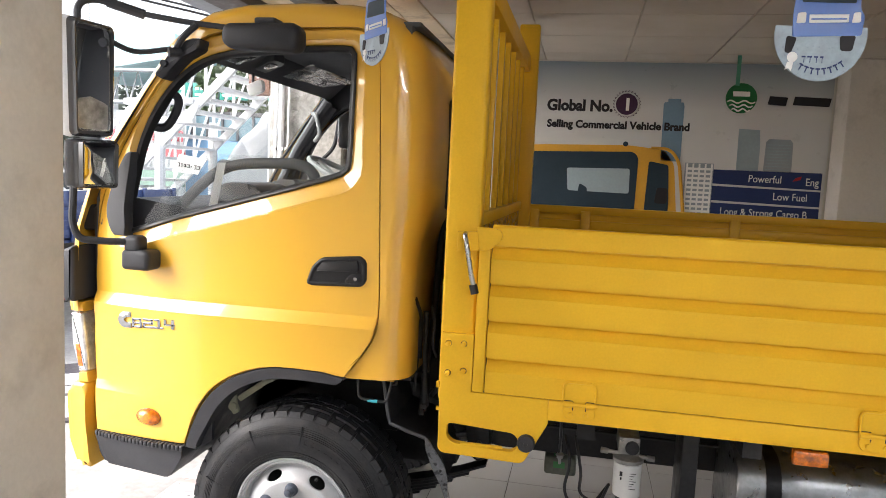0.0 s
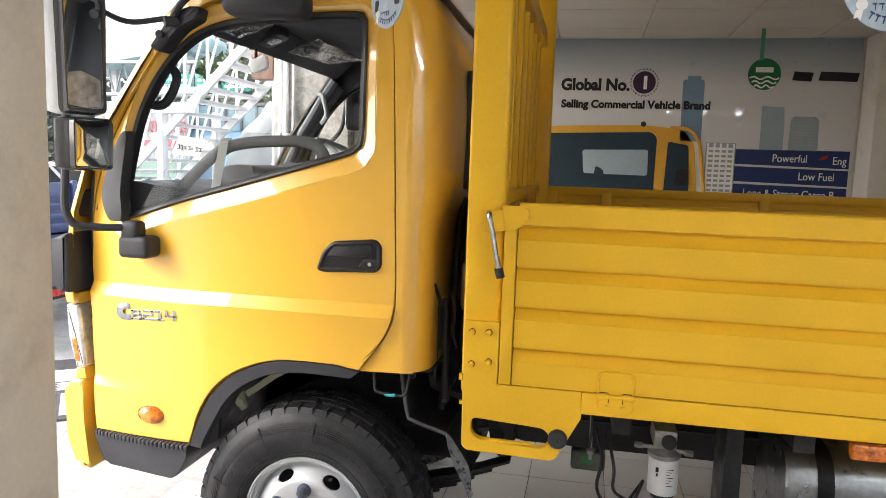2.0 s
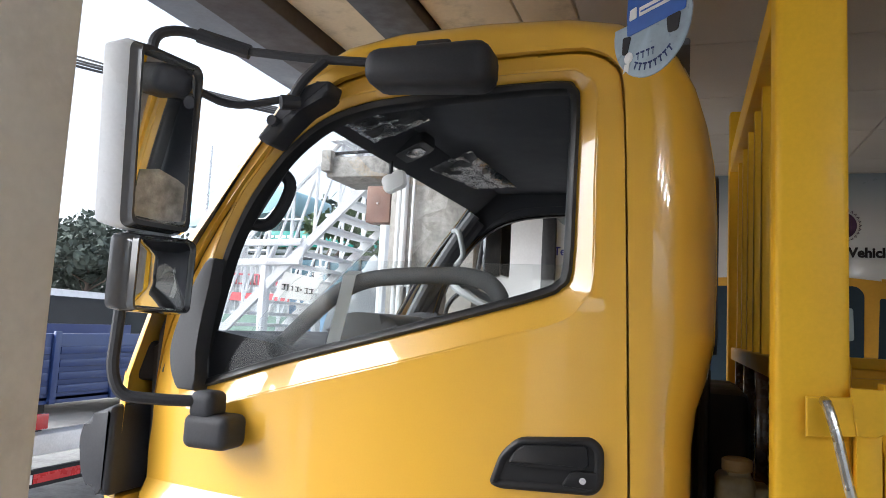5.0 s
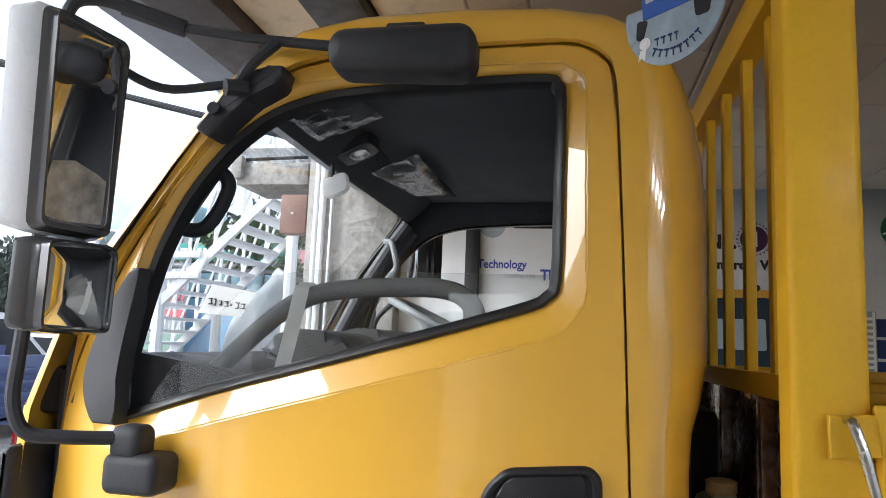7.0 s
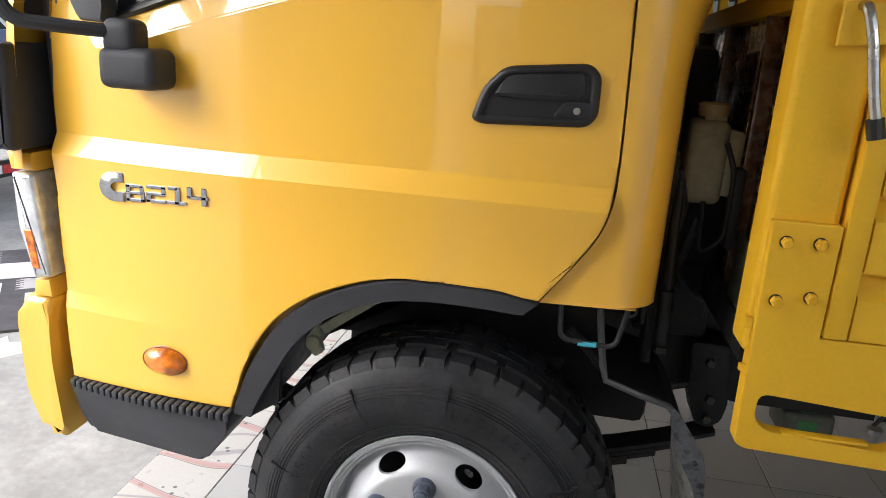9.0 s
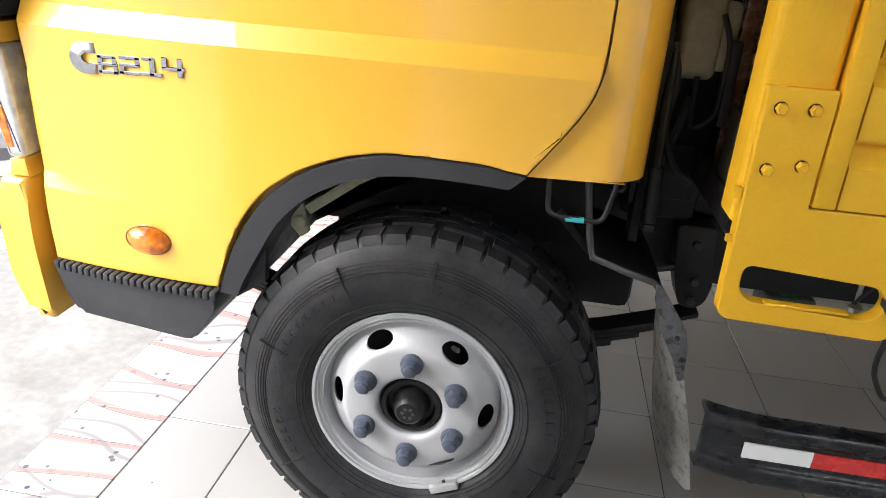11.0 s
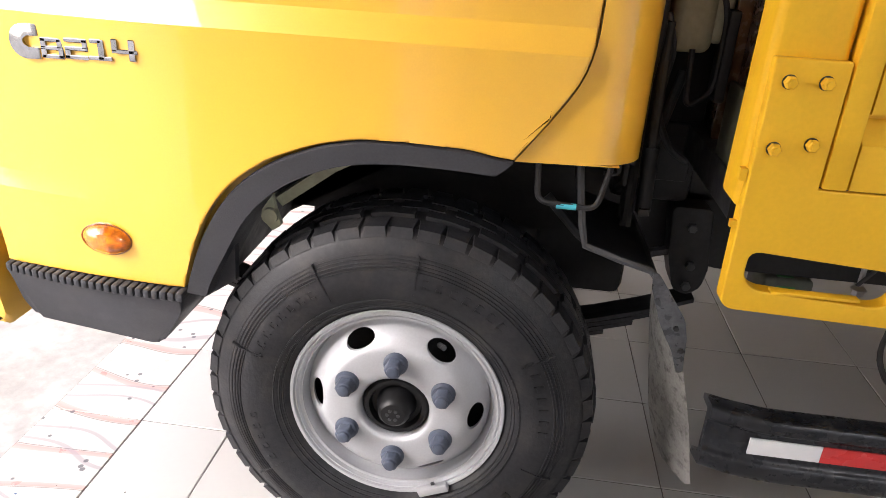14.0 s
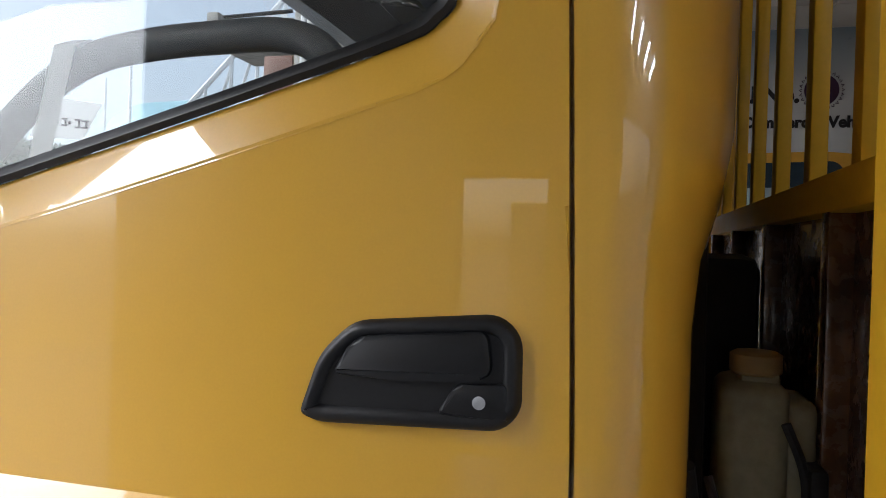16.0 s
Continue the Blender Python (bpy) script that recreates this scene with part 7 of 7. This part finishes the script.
def far_car(x, y, colour, name, label, l=4.2, w=1.75, h=1.6, turn=0):
    c = thing(name, label, name.split("_")[-1], "parked vehicles", at=(x, y, -0.1))
    m = Matrix.Translation((x, y, -0.1)) @ Matrix.Rotation(radians(turn), 4, "Z")

    def put(nm, bm, mt):
        bm.transform(m)
        part(nm, bm, mt, c)
    bm = bmesh.new()
    prism(bm, round_poly([(-l / 2, 0.3), (l / 2, 0.3), (l / 2, h * 0.55), (l * 0.28, h * 0.62), (l * 0.12, h * 0.97), (-l * 0.35, h), (-l / 2, h * 0.65)], 0.12, 4), -w / 2, w / 2, bevel=0.06)
    put("body", bm, colour)
    bm = bmesh.new()
    prism(bm, [(l * 0.25, h * 0.64), (l * 0.13, h * 0.92), (-l * 0.33, h * 0.94), (-l * 0.44, h * 0.66)], -w / 2 - 0.004, w / 2 + 0.004)
    put("glazing", bm, mat("dark_car_glass", (0.02, 0.025, 0.03), 0.1))
    for wx in (-l * 0.3, l * 0.3):
        bm = bmesh.new()
        lathe(bm, [(-w / 2 - 0.01, 0.31), (-w / 2 + 0.2, 0.31)], 20, (wx, 0, 0.31))
        put("wheel", bm, RUBBER)
        bm = bmesh.new()
        lathe(bm, [(w / 2 + 0.01, 0.31), (w / 2 - 0.2, 0.31)], 20, (wx, 0, 0.31))
        put("wheel", bm, RUBBER)


VAN_WHITE = mat("white_car_paint", (0.72, 0.73, 0.74), 0.3, coat=0.6, vary=0.03)
far_car(-9.5, 8.2, VAN_WHITE, "white_van", "white van parked by the road", 4.4, 1.8, 2.0, 70)
far_car(-13.0, 15.0, VAN_WHITE, "white_car", "white car standing on the road", turn=20)
far_car(-16.0, 17.0, mat("red_car_paint", (0.4, 0.03, 0.03), 0.3, coat=0.6), "red_car", "red car standing on the road", turn=15)
far_car(-11.0, 17.5, SKYBLUE, "blue_van", "pale blue van standing on the road", 4.6, 1.9, 2.2, 10)
for x0, y0, h in ((-24, 28, 9.0), (-17, 21, 8.0), (-3.75, -5.2, 8.0)):
    pole = thing("street_pole", "thin grey street pole", "pole", "street poles", at=(x0, y0, -0.1))
    bm = bmesh.new()
    tube(bm, [(x0, y0, -0.12), (x0, y0, h)], [0.09, 0.05], 8)
    part("shaft", bm, STEEL, pole)
canopy = thing("blue_canopy", "pale blue curved fuel station canopy", "canopy", at=(-17.5, 25, 0))
bm = bmesh.new()
prism(bm, round_poly([(-20.5, 5.2), (-15.5, 6.0), (-15.3, 7.0), (-19.0, 6.9), (-20.6, 6.2)], 0.4, 5), 24, 28, bevel=0.1)
part("roof", bm, mat("pale_aqua_paint", (0.4, 0.62, 0.7), 0.4), canopy)
for x0 in (-19.5, -16):
    part("post", boxes((x0, x0 + 0.25, 25.5, 25.8, -0.11, 6.0)), WHITE_STEEL, canopy)
# overhead cables
for k in range(4):
    cable = thing("cable", "black overhead street cable", "cable", "overhead cables", at=(-3, 2, 4))
    bm = bmesh.new()
    p0, p1 = Vector((-1.3, 2.2 + 0.2 * k, 2.72 + 0.05 * k)), Vector((-9.5, -2.0 + 1.2 * k, 5.4 + 0.2 * k))
    tube(bm, [p0.lerp(p1, i / 12) + Vector((0, 0, -0.45 * math.sin(math.pi * i / 12))) for i in range(13)], 0.008, 5)
    part("wire", bm, SEAL, cable)
# printed boards and a paper left lying on the ground by the road
PRINT_DARK, PRINT_PALE = mat("dark_printed_board", (0.07, 0.065, 0.07), 0.6, vary=0.3, scale=6), mat("pale_printed_board", (0.62, 0.6, 0.62), 0.6, vary=0.08)
board = thing("printed_board", "dark and white printed sign board lying on the ground", "board", at=(-2.8, 2.2, 0))
bd = Matrix.Translation((-2.85, 2.1, -0.008)) @ Matrix.Rotation(radians(38), 4, "Z")
bm = bmesh.new()
box(bm, -0.45, 0.45, -0.75, 0.75, 0.0, 0.018, bevel=0.004, m=bd)
part("panel", bm, PRINT_DARK, board)
for x0, x1, y0, y1 in ((-0.30, -0.02, -0.42, 0.02), (-0.30, 0.38, 0.1, 0.42), (0.1, 0.4, -0.68, -0.2), (-0.42, -0.2, -0.7, -0.5)):
    bm = bmesh.new()
    box(bm, x0, x1, y0, y1, 0.0182, 0.0205, m=bd)
    part("printed_field", bm, PRINT_PALE, board)
bm = bmesh.new()
for k in range(14):
    box(bm, 0.05 + 0.02 * (k % 3), 0.36 - 0.03 * (k % 4), -0.12 + k * 0.014, -0.113 + k * 0.014, 0.0182, 0.0205, m=bd)
    box(bm, -0.40, -0.05 - 0.03 * (k % 3), 0.46 + k * 0.018, 0.468 + k * 0.018, 0.0182, 0.0205, m=bd)
part("printed_line", bm, PRINT_PALE, board, kind="stuff")
scrap = thing("paper_scrap", "torn white paper scrap on the pavement", "paper", at=(-2.25, 1.37, 0))
bm = bmesh.new()
prism(bm, [(-2.36, 1.28), (-2.2, 1.24), (-2.12, 1.36), (-2.16, 1.47), (-2.27, 1.44), (-2.33, 1.5)], -0.0075, -0.0045, axis="z")
part("sheet", bm, PAPER, scrap, smooth=False)

# ---------------------------------------------------------------- inside the cab: loose and small things
for quad in (((-0.47, 0.178, 2.190), (-0.303, 0.218, 2.246), (-0.277, 0.425, 2.246), (-0.463, 0.453, 2.190)),
             ((-0.429, 0.84, 2.197), (-0.27, 0.80, 2.246), (-0.249, 1.439, 2.246), (-0.366, 1.184, 2.197))):
    bm = bmesh.new()
    nx, ny = 16, 20
    A, B, C, D = (Vector(p) for p in quad)
    g = []
    for j in range(ny + 1):
        row = []
        for i in range(nx + 1):
            u, v = i / nx, j / ny
            p = (A * (1 - u) + B * u) * (1 - v) + (D * (1 - u) + C * u) * v
            edge = min(u, 1 - u, v, 1 - v)
            row.append(bm.verts.new((p.x, p.y, p.z - 0.016 * min(1.0, edge * 6) + 0.007 * noise.noise(Vector((p.x * 30, p.y * 26, 1.0))) + 0.004 * noise.noise(Vector((p.x * 80, p.y * 70, 4.0))))))
        g.append(row)
    for a, b in zip(g, g[1:]):
        for i in range(nx):
            bm.faces.new((a[i], a[i + 1], b[i + 1], b[i]))
    bmesh.ops.solidify(bm, geom=bm.faces[:], thickness=0.003)
    part("sun_visor", bm, CLEAR_FILM, truck, "sun visor still wrapped in crinkled clear film", angle=30)
def slope_down(bm):
    """Follows the fall of the header towards the windscreen."""
    for v in bm.verts:
        v.co.z -= 0.38 * max(0.0, -0.373 - v.co.x)
    return bm


bm = bmesh.new()
prism(bm, round_poly([(-0.487, 0.636), (-0.373, 0.613), (-0.368, 0.737), (-0.486, 0.759)], 0.025, 4), 2.236, 2.272, axis="z", bevel=0.008)
dome = part("dome_lamp", slope_down(bm), DARK_PLASTIC, truck, "dark grey dome lamp console")
bm = bmesh.new()
prism(bm, round_poly([(-0.445, 0.645), (-0.395, 0.635), (-0.392, 0.715), (-0.442, 0.725)], 0.018, 4), 2.230, 2.238, axis="z", bevel=0.003)
part("lamp_lens", slope_down(bm), CLEAR_FILM, dome)
bm = bmesh.new()
tube(bm, [(-0.497, 0.66, 2.20), (-0.495, 0.66, 2.140)], 0.007, 8)
rv = part("inside_mirror", bm, BLACK_PLASTIC, truck, "small inside rear-view mirror in white wrapping")
bm = bmesh.new()
prism(bm, round_poly([(-0.530, 2.128), (-0.455, 2.158), (-0.445, 2.104), (-0.512, 2.076)], 0.012, 4), 0.655, 0.690, bevel=0.006)
part("mirror_case", bm, PAPER, rv, "white wrapped mirror case")
# grab handles on the pillars
bm = bmesh.new()
tube(bm, rounded([(-0.606, 0.055, 2.031), (-0.577, 0.122, 2.036), (-0.539, 0.132, 2.002), (-0.563, 0.132, 1.935), (-0.601, 0.132, 1.888), (-0.649, 0.122, 1.892), (-0.672, 0.055, 1.907)], 0.03, 4), 0.0165, 10)
part("grab_handle", bm, BLACK_PLASTIC, truck, "black grab handle on the windscreen pillar")
bm = bmesh.new()
tube(bm, rounded([(-0.60, W - 0.12, 2.09), (-0.55, W - 0.19, 2.08), (-0.52, W - 0.19, 1.97), (-0.58, W - 0.12, 1.93)], 0.03, 4), 0.013, 8)
part("grab_handle", bm, LIGHT_TRIM, truck, "light grey grab handle on the far pillar")


def sheet_of_paper(name, label, pts, group=""):
    c = sum((Vector(p) for p in pts), Vector()) / len(pts)
    t = thing(name, label, "paper", group, at=tuple(c))
    bm = bmesh.new()
    bm.faces.new([bm.verts.new(p) for p in pts])
    bmesh.ops.triangulate(bm, faces=bm.faces[:])
    bmesh.ops.solidify(bm, geom=bm.faces[:], thickness=0.0012)
    part("sheet", bm, THIN_PAPER, t, smooth=False)
    return t


notice = sheet_of_paper("paper_notice", "white paper notice behind the windscreen", [(-0.779, 0.52, 1.798), (-0.643, 0.52, 1.778), (-0.686, 0.52, 1.708), (-0.816, 0.52, 1.717)])
bm = bmesh.new()
for k, (w, h) in enumerate(((0.012, 0.018), (0.006, 0.02), (0.007, 0.014), (0.012, 0.016), (0.004, 0.006), (0.012, 0.018), (0.014, 0.016))):
    x0 = -0.785 + k * 0.0164
    zc = 1.750 - 0.002 * k
    for dz in (-h / 2, h / 2 - 0.003):
        box(bm, x0, x0 + w, 0.5155, 0.5185, zc + dz, zc + dz + 0.003)
    box(bm, x0 + w * 0.6, x0 + w * 0.6 + 0.0025, 0.5155, 0.5185, zc - h / 2, zc + h / 2)
part("writing", bm, INK, notice)
strip = thing("paper_strip", "white paper strip hung over the padded hoop", "paper", at=(-0.3, 0.097, 1.6))
bm = bmesh.new()
rows = [[bm.verts.new((x, y, z)) for x in (xa, xa + 0.034)] for xa, y, z in ((-0.352, 0.14, 1.762), (-0.354, 0.12, 1.778), (-0.356, 0.094, 1.765), (-0.362, 0.088, 1.715), (-0.372, 0.084, 1.655), (-0.384, 0.080, 1.590))]
for a, b in zip(rows, rows[1:]):
    bm.faces.new((a[0], a[1], b[1], b[0]))
bmesh.ops.solidify(bm, geom=bm.faces[:], thickness=0.001)
part("sheet", bm, THIN_PAPER, strip)

# ---------------------------------------------------------------- hanging show cards
CARD_BLUE, CARD_GREY, CARD_BACK = mat("card_blue_print", (0.02, 0.1, 0.42), 0.35, vary=0.1), mat("card_silver_print", (0.27, 0.34, 0.40), 0.35, vary=0.15, scale=20), mat("card_white_back", (0.6, 0.62, 0.64), 0.3, vary=0.05)


def show_card(x, y, z, turn, size=1.0):
    """A die-cut card on a thread: a printed truck front over a silver crescent."""
    card = thing("hanging_card", "die-cut hanging show card with a printed blue truck", "card", "hanging show cards", at=(x, y, z))
    m = Matrix.Translation((x, y, z)) @ Matrix.Rotation(radians(turn), 4, "Z") @ Matrix.Scale(size, 4)

    def put(name, pts, d0, d1, mt, label="", r=0.0):
        bm = bmesh.new()
        prism(bm, round_poly(pts, r, 4) if r else pts, d0, d1)
        bm.transform(m)
        part(name, bm, mt, card, label, smooth=False)
    cres = [(0.122 * math.cos(a), 0.125 * math.sin(a)) for a in [radians(170 + k * 200 / 22) for k in range(23)]]
    put("crescent", cres, -0.002, 0.002, CARD_GREY, "silver crescent with illegible writing")
    put("printed_cab", [(-0.075, -0.008), (0.105, 0.0), (0.11, 0.05), (0.098, 0.07), (0.092, 0.15), (0.078, 0.175), (-0.055, 0.175), (-0.07, 0.15), (-0.078, 0.05)], -0.004, -0.0022, CARD_BLUE, "printed blue truck front", 0.006)
    put("printed_windscreen", [(-0.058, 0.085), (0.085, 0.085), (0.078, 0.15), (-0.05, 0.15)], -0.0055, -0.0042, INK_GLASS, "", 0.006)
    put("printed_grille", [(-0.035, 0.03), (0.068, 0.034), (0.068, 0.055), (-0.035, 0.052)], -0.0055, -0.0042, INK_WHITE)
    put("printed_grille_bar", [(-0.03, 0.038), (0.063, 0.041), (0.063, 0.045), (-0.03, 0.042)], -0.0065, -0.0057, CARD_BLUE)
    put("printed_lamp", [(-0.068, 0.028), (-0.044, 0.03), (-0.044, 0.058), (-0.066, 0.056)], -0.0055, -0.0042, INK_WHITE, "", 0.004)
    put("printed_lamp", [(0.077, 0.033), (0.1, 0.035), (0.098, 0.062), (0.08, 0.06)], -0.0055, -0.0042, INK_WHITE, "", 0.004)
    put("printed_wheel", [(-0.092, -0.05), (-0.075, -0.052), (-0.062, -0.01), (-0.09, -0.005)], -0.004, -0.0022, INK_BLACK, "", 0.008)
    put("printed_wheel", [(0.055, -0.042), (0.085, -0.042), (0.092, 0.0), (0.05, -0.002)], -0.004, -0.0022, INK_BLACK, "", 0.008)
    bm = bmesh.new()
    lathe(bm, [(-0.0035, 0.014), (-0.0022, 0.014)], 20, (-0.07, 0, -0.062))
    lathe(bm, [(-0.0048, 0.009), (-0.0036, 0.009)], 16, (-0.07, 0, -0.062))
    prism(bm, [(-0.082, -0.075), (-0.088, -0.098), (-0.078, -0.092), (-0.07, -0.1), (-0.066, -0.076)], -0.0035, -0.0022)
    bm.transform(m)
    part("printed_rosette", bm, INK_WHITE, card)
    bm = bmesh.new()
    for k, (xx, w) in enumerate(((-0.045, 0.012), (-0.03, 0.014), (-0.012, 0.012), (0.004, 0.01))):
        box(bm, xx, xx + w * 0.85, -0.0035, -0.0022, -0.062, -0.058)
        box(bm, xx + w * 0.5, xx + w * 0.62, -0.0035, -0.0022, -0.076, -0.06)
    for k in range(8):
        a = radians(-118 + k * 9.5)
        mm = Matrix.Translation((0.098 * math.cos(a), 0, 0.098 * math.sin(a))) @ Matrix.Rotation(-a - radians(90), 4, "Y")
        box(bm, -0.006, 0.006, -0.0035, -0.0022, 0.004, 0.008, m=mm)
        box(bm, -0.001, 0.002, -0.0035, -0.0022, -0.01, 0.006, m=mm)
    bm.transform(m)
    part("writing", bm, INK_NAVY, card)
    bm = bmesh.new()
    tube(bm, [(x, y, z + 0.17), (x, y, 2.70)], 0.0008, 5)
    part("thread", bm, PAPER, card)


show_card(0.369, -0.29, 2.168, -42, 0.70)
show_card(1.586, -0.45, 2.151, 6, 0.92)
rib = thing("ribbon", "green ribbon hanging from the ceiling", "ribbon", at=(2.05, 3.0, 2.5))
part("strip", boxes((2.035, 2.062, 2.998, 3.0, 2.49, 2.70)), mat("green_ribbon", (0.05, 0.25, 0.15), 0.4), rib)

# roof rack feet glimpsed over the cab
bm = bmesh.new()
for x0 in (0.075, 0.125):
    lathe(bm, [(2.36, 0.012), (2.405, 0.010), (2.41, 0.004)], 10, (x0, 0.42, 0), axis="z")
part("roof_lamp_stud", bm, YELLOW, truck)

# wall poster writing
NAVY_TXT = ink("poster_blue", (0.05, 0.06, 0.28))
YP = YB - 0.0035
lettering("headline", "Technology", -0.424, 2.163, YP, 0.058, NAVY_TXT, banner2, stretch=0.86, bold=0.002)
lettering("headline", "Leading Into", -0.238, 2.10, YP, 0.036, INK_GREY, banner2, stretch=0.8)
lettering("headline", "Th", -0.005, 2.09, YP, 0.07, NAVY_TXT, banner2, stretch=0.9, bold=0.003)
rd = bmesh.new()
lathe(rd, [(YP - 0.002, 0.09), (YP, 0.09)], 36, (-0.33, 0, 2.455))
part("round_logo", rd, INK_GREY, banner2, "printed grey roundel")
part("brand_bar", boxes((-0.19, 0.15, YP - 0.002, YP, 2.43, 2.49)), INK_BLACK, banner2)
part("wall_post", boxes((-0.50, -0.41, 3.28, 3.337, 0, 2.69), bevel=0.004), BLACK_METAL, kind="structure", label="dark steel post against the wall", category="post")

# paint drips on the threshold tiles
rng = random.Random(11)
centres = [(-0.62, -0.20), (-0.66, -0.14), (-0.60, -0.26), (-0.72, -0.18), (-0.95, 0.0)]
for cx, cy in centres + [(c[0] + rng.uniform(-0.05, 0.05), c[1] + rng.uniform(-0.05, 0.05)) for c in centres for _ in range(3)]:
    spot = thing("paint_drip", "dried blue paint drip on the floor tiles", "stain", "paint drips", at=(cx, cy, 0.001))
    bm = bmesh.new()
    r = rng.uniform(0.002, 0.0065)
    prism(bm, [(cx + r * rng.uniform(0.7, 1.4) * math.cos(t), cy + r * rng.uniform(0.7, 1.4) * math.sin(t)) for t in [i * math.tau / 9 for i in range(9)]], 0.0006, 0.0014, axis="z")
    part("drop", bm, PAINT_MARK, spot)

# fluorescent battens under the showroom ceiling
TUBE_GLOW = glow_mat("white_fluorescent_tube", (0.94, 0.98, 1.0), 38.0)
for lx in (1.6, 2.1, 2.6, 3.1):
    lamp = thing("tube_lamp", "white fluorescent batten under the ceiling", "lamp", "ceiling tube lamps", at=(lx, -2.6, 2.68))
    part("batten", boxes((lx - 0.03, lx + 0.03, -2.9, -2.2, 2.66, 2.699), bevel=0.004), WHITE_STEEL, lamp)
    bm = bmesh.new()
    tube(bm, [(lx, -2.86, 2.64), (lx, -2.24, 2.64)], 0.014, 10)
    part("tube", bm, TUBE_GLOW, lamp, "lit fluorescent tube")
    for yy in (-2.88, -2.23):
        part("end_cap", boxes((lx - 0.016, lx + 0.016, yy, yy + 0.015, 2.62, 2.662), bevel=0.003), WHITE_STEEL, lamp)

# crumbs and a dry leaf scrap on the floor beside the wheel
rng = random.Random(5)
crumbs = bmesh.new()
for k in range(110):
    px, py = rng.uniform(-1.0, 0.6), rng.uniform(-0.65, 0.1)
    r = rng.choice((0.0012, 0.0018, 0.003))
    prism(crumbs, [(px + r * rng.uniform(0.6, 1.4) * math.cos(t), py + r * rng.uniform(0.6, 1.4) * math.sin(t)) for t in [i * math.tau / 6 for i in range(6)]], 0.0008, 0.002, axis="z")
part("floor_crumb", crumbs, mat("dark_floor_crumb", (0.08, 0.07, 0.06), 0.9), kind="stuff", label="dark crumbs scattered on the tiled floor", category="dirt", smooth=False)
for px, py, tw in ((-0.16, -0.235, 0.4),):
    leaf = thing("dry_leaf", "curled dry brown leaf on the floor tiles", "leaf", "dry leaves", at=(px, py, 0.002))
    bm = bmesh.new()
    c, s_ = math.cos(tw), math.sin(tw)
    rows = [[bm.verts.new((px + c * u - s_ * v * w, py + s_ * u + c * v * w, 0.003 + 0.008 * abs(v) + 0.006 * (u / 0.04) ** 2)) for v in (-1, -0.5, 0, 0.5, 1)] for u, w in ((-0.04, 0.002), (-0.02, 0.013), (0.0, 0.017), (0.02, 0.012), (0.04, 0.002))]
    for a, b in zip(rows, rows[1:]):
        for i in range(4):
            bm.faces.new((a[i], a[i + 1], b[i + 1], b[i]))
    bmesh.ops.solidify(bm, geom=bm.faces[:], thickness=0.001)
    part("blade", bm, mat("dry_leaf_brown", (0.16, 0.12, 0.09), 0.8, vary=0.3), leaf)

# ---------------------------------------------------------------- floor tiles, piece by piece
tile_me = tile_mesh(TX - 0.0034, TY - 0.0044, "tile")
EDGE = -0.800                  # where the patterned threshold ends
rest = bmesh.new()
i0, i1 = math.ceil((-1.085 - OX) / TX), math.floor((6.3 - OX) / TX)
j0, j1 = math.ceil((-4.7 - OY) / TY), math.floor((3.34 - OY) / TY)
cut_me = tile_mesh(OX + (i0 + 1) * TX - EDGE - 0.003, TY - 0.003, "cut_tile")
rng = random.Random(7)
for i in range(i0, i1):
    for j in range(j0, j1):
        cx, cy = OX + (i + 0.5) * TX, OY + (j + 0.5) * TY
        if i == i0:
            t = new("tile", cut_me)
            t.parent = floor
            t.matrix_world = Matrix.Translation(((EDGE + OX + (i0 + 1) * TX) / 2, cy, rng.uniform(-0.0006, 0.0004)))
            continue
        if cx < 3.4 and cy > -2.9:
            t = new("tile", tile_me)
            t.parent = floor
            t.matrix_world = Matrix.Translation((cx, cy, rng.uniform(-0.0008, 0.0006))) @ Matrix.Rotation(rng.uniform(-0.004, 0.004), 4, "Z")
        else:
            box(rest, cx - TX / 2 + 0.0015, cx + TX / 2 - 0.0015, cy - TY / 2 + 0.0015, cy + TY / 2 - 0.0015, -0.009, 0.0)
part("outer_tiles", rest, TILE, floor, kind="stuff", smooth=False)

# patterned threshold slabs along the entrance
first = EDGE
for j in range(j0, j1):
    y0 = OY + j * TY
    bm = bmesh.new()
    box(bm, -1.083, first - 0.002, y0 + 0.0015, y0 + TY - 0.0015, -0.009, 0.0, bevel=0.0015, seg=1)
    part("threshold_tile", bm, THRESH, floor)
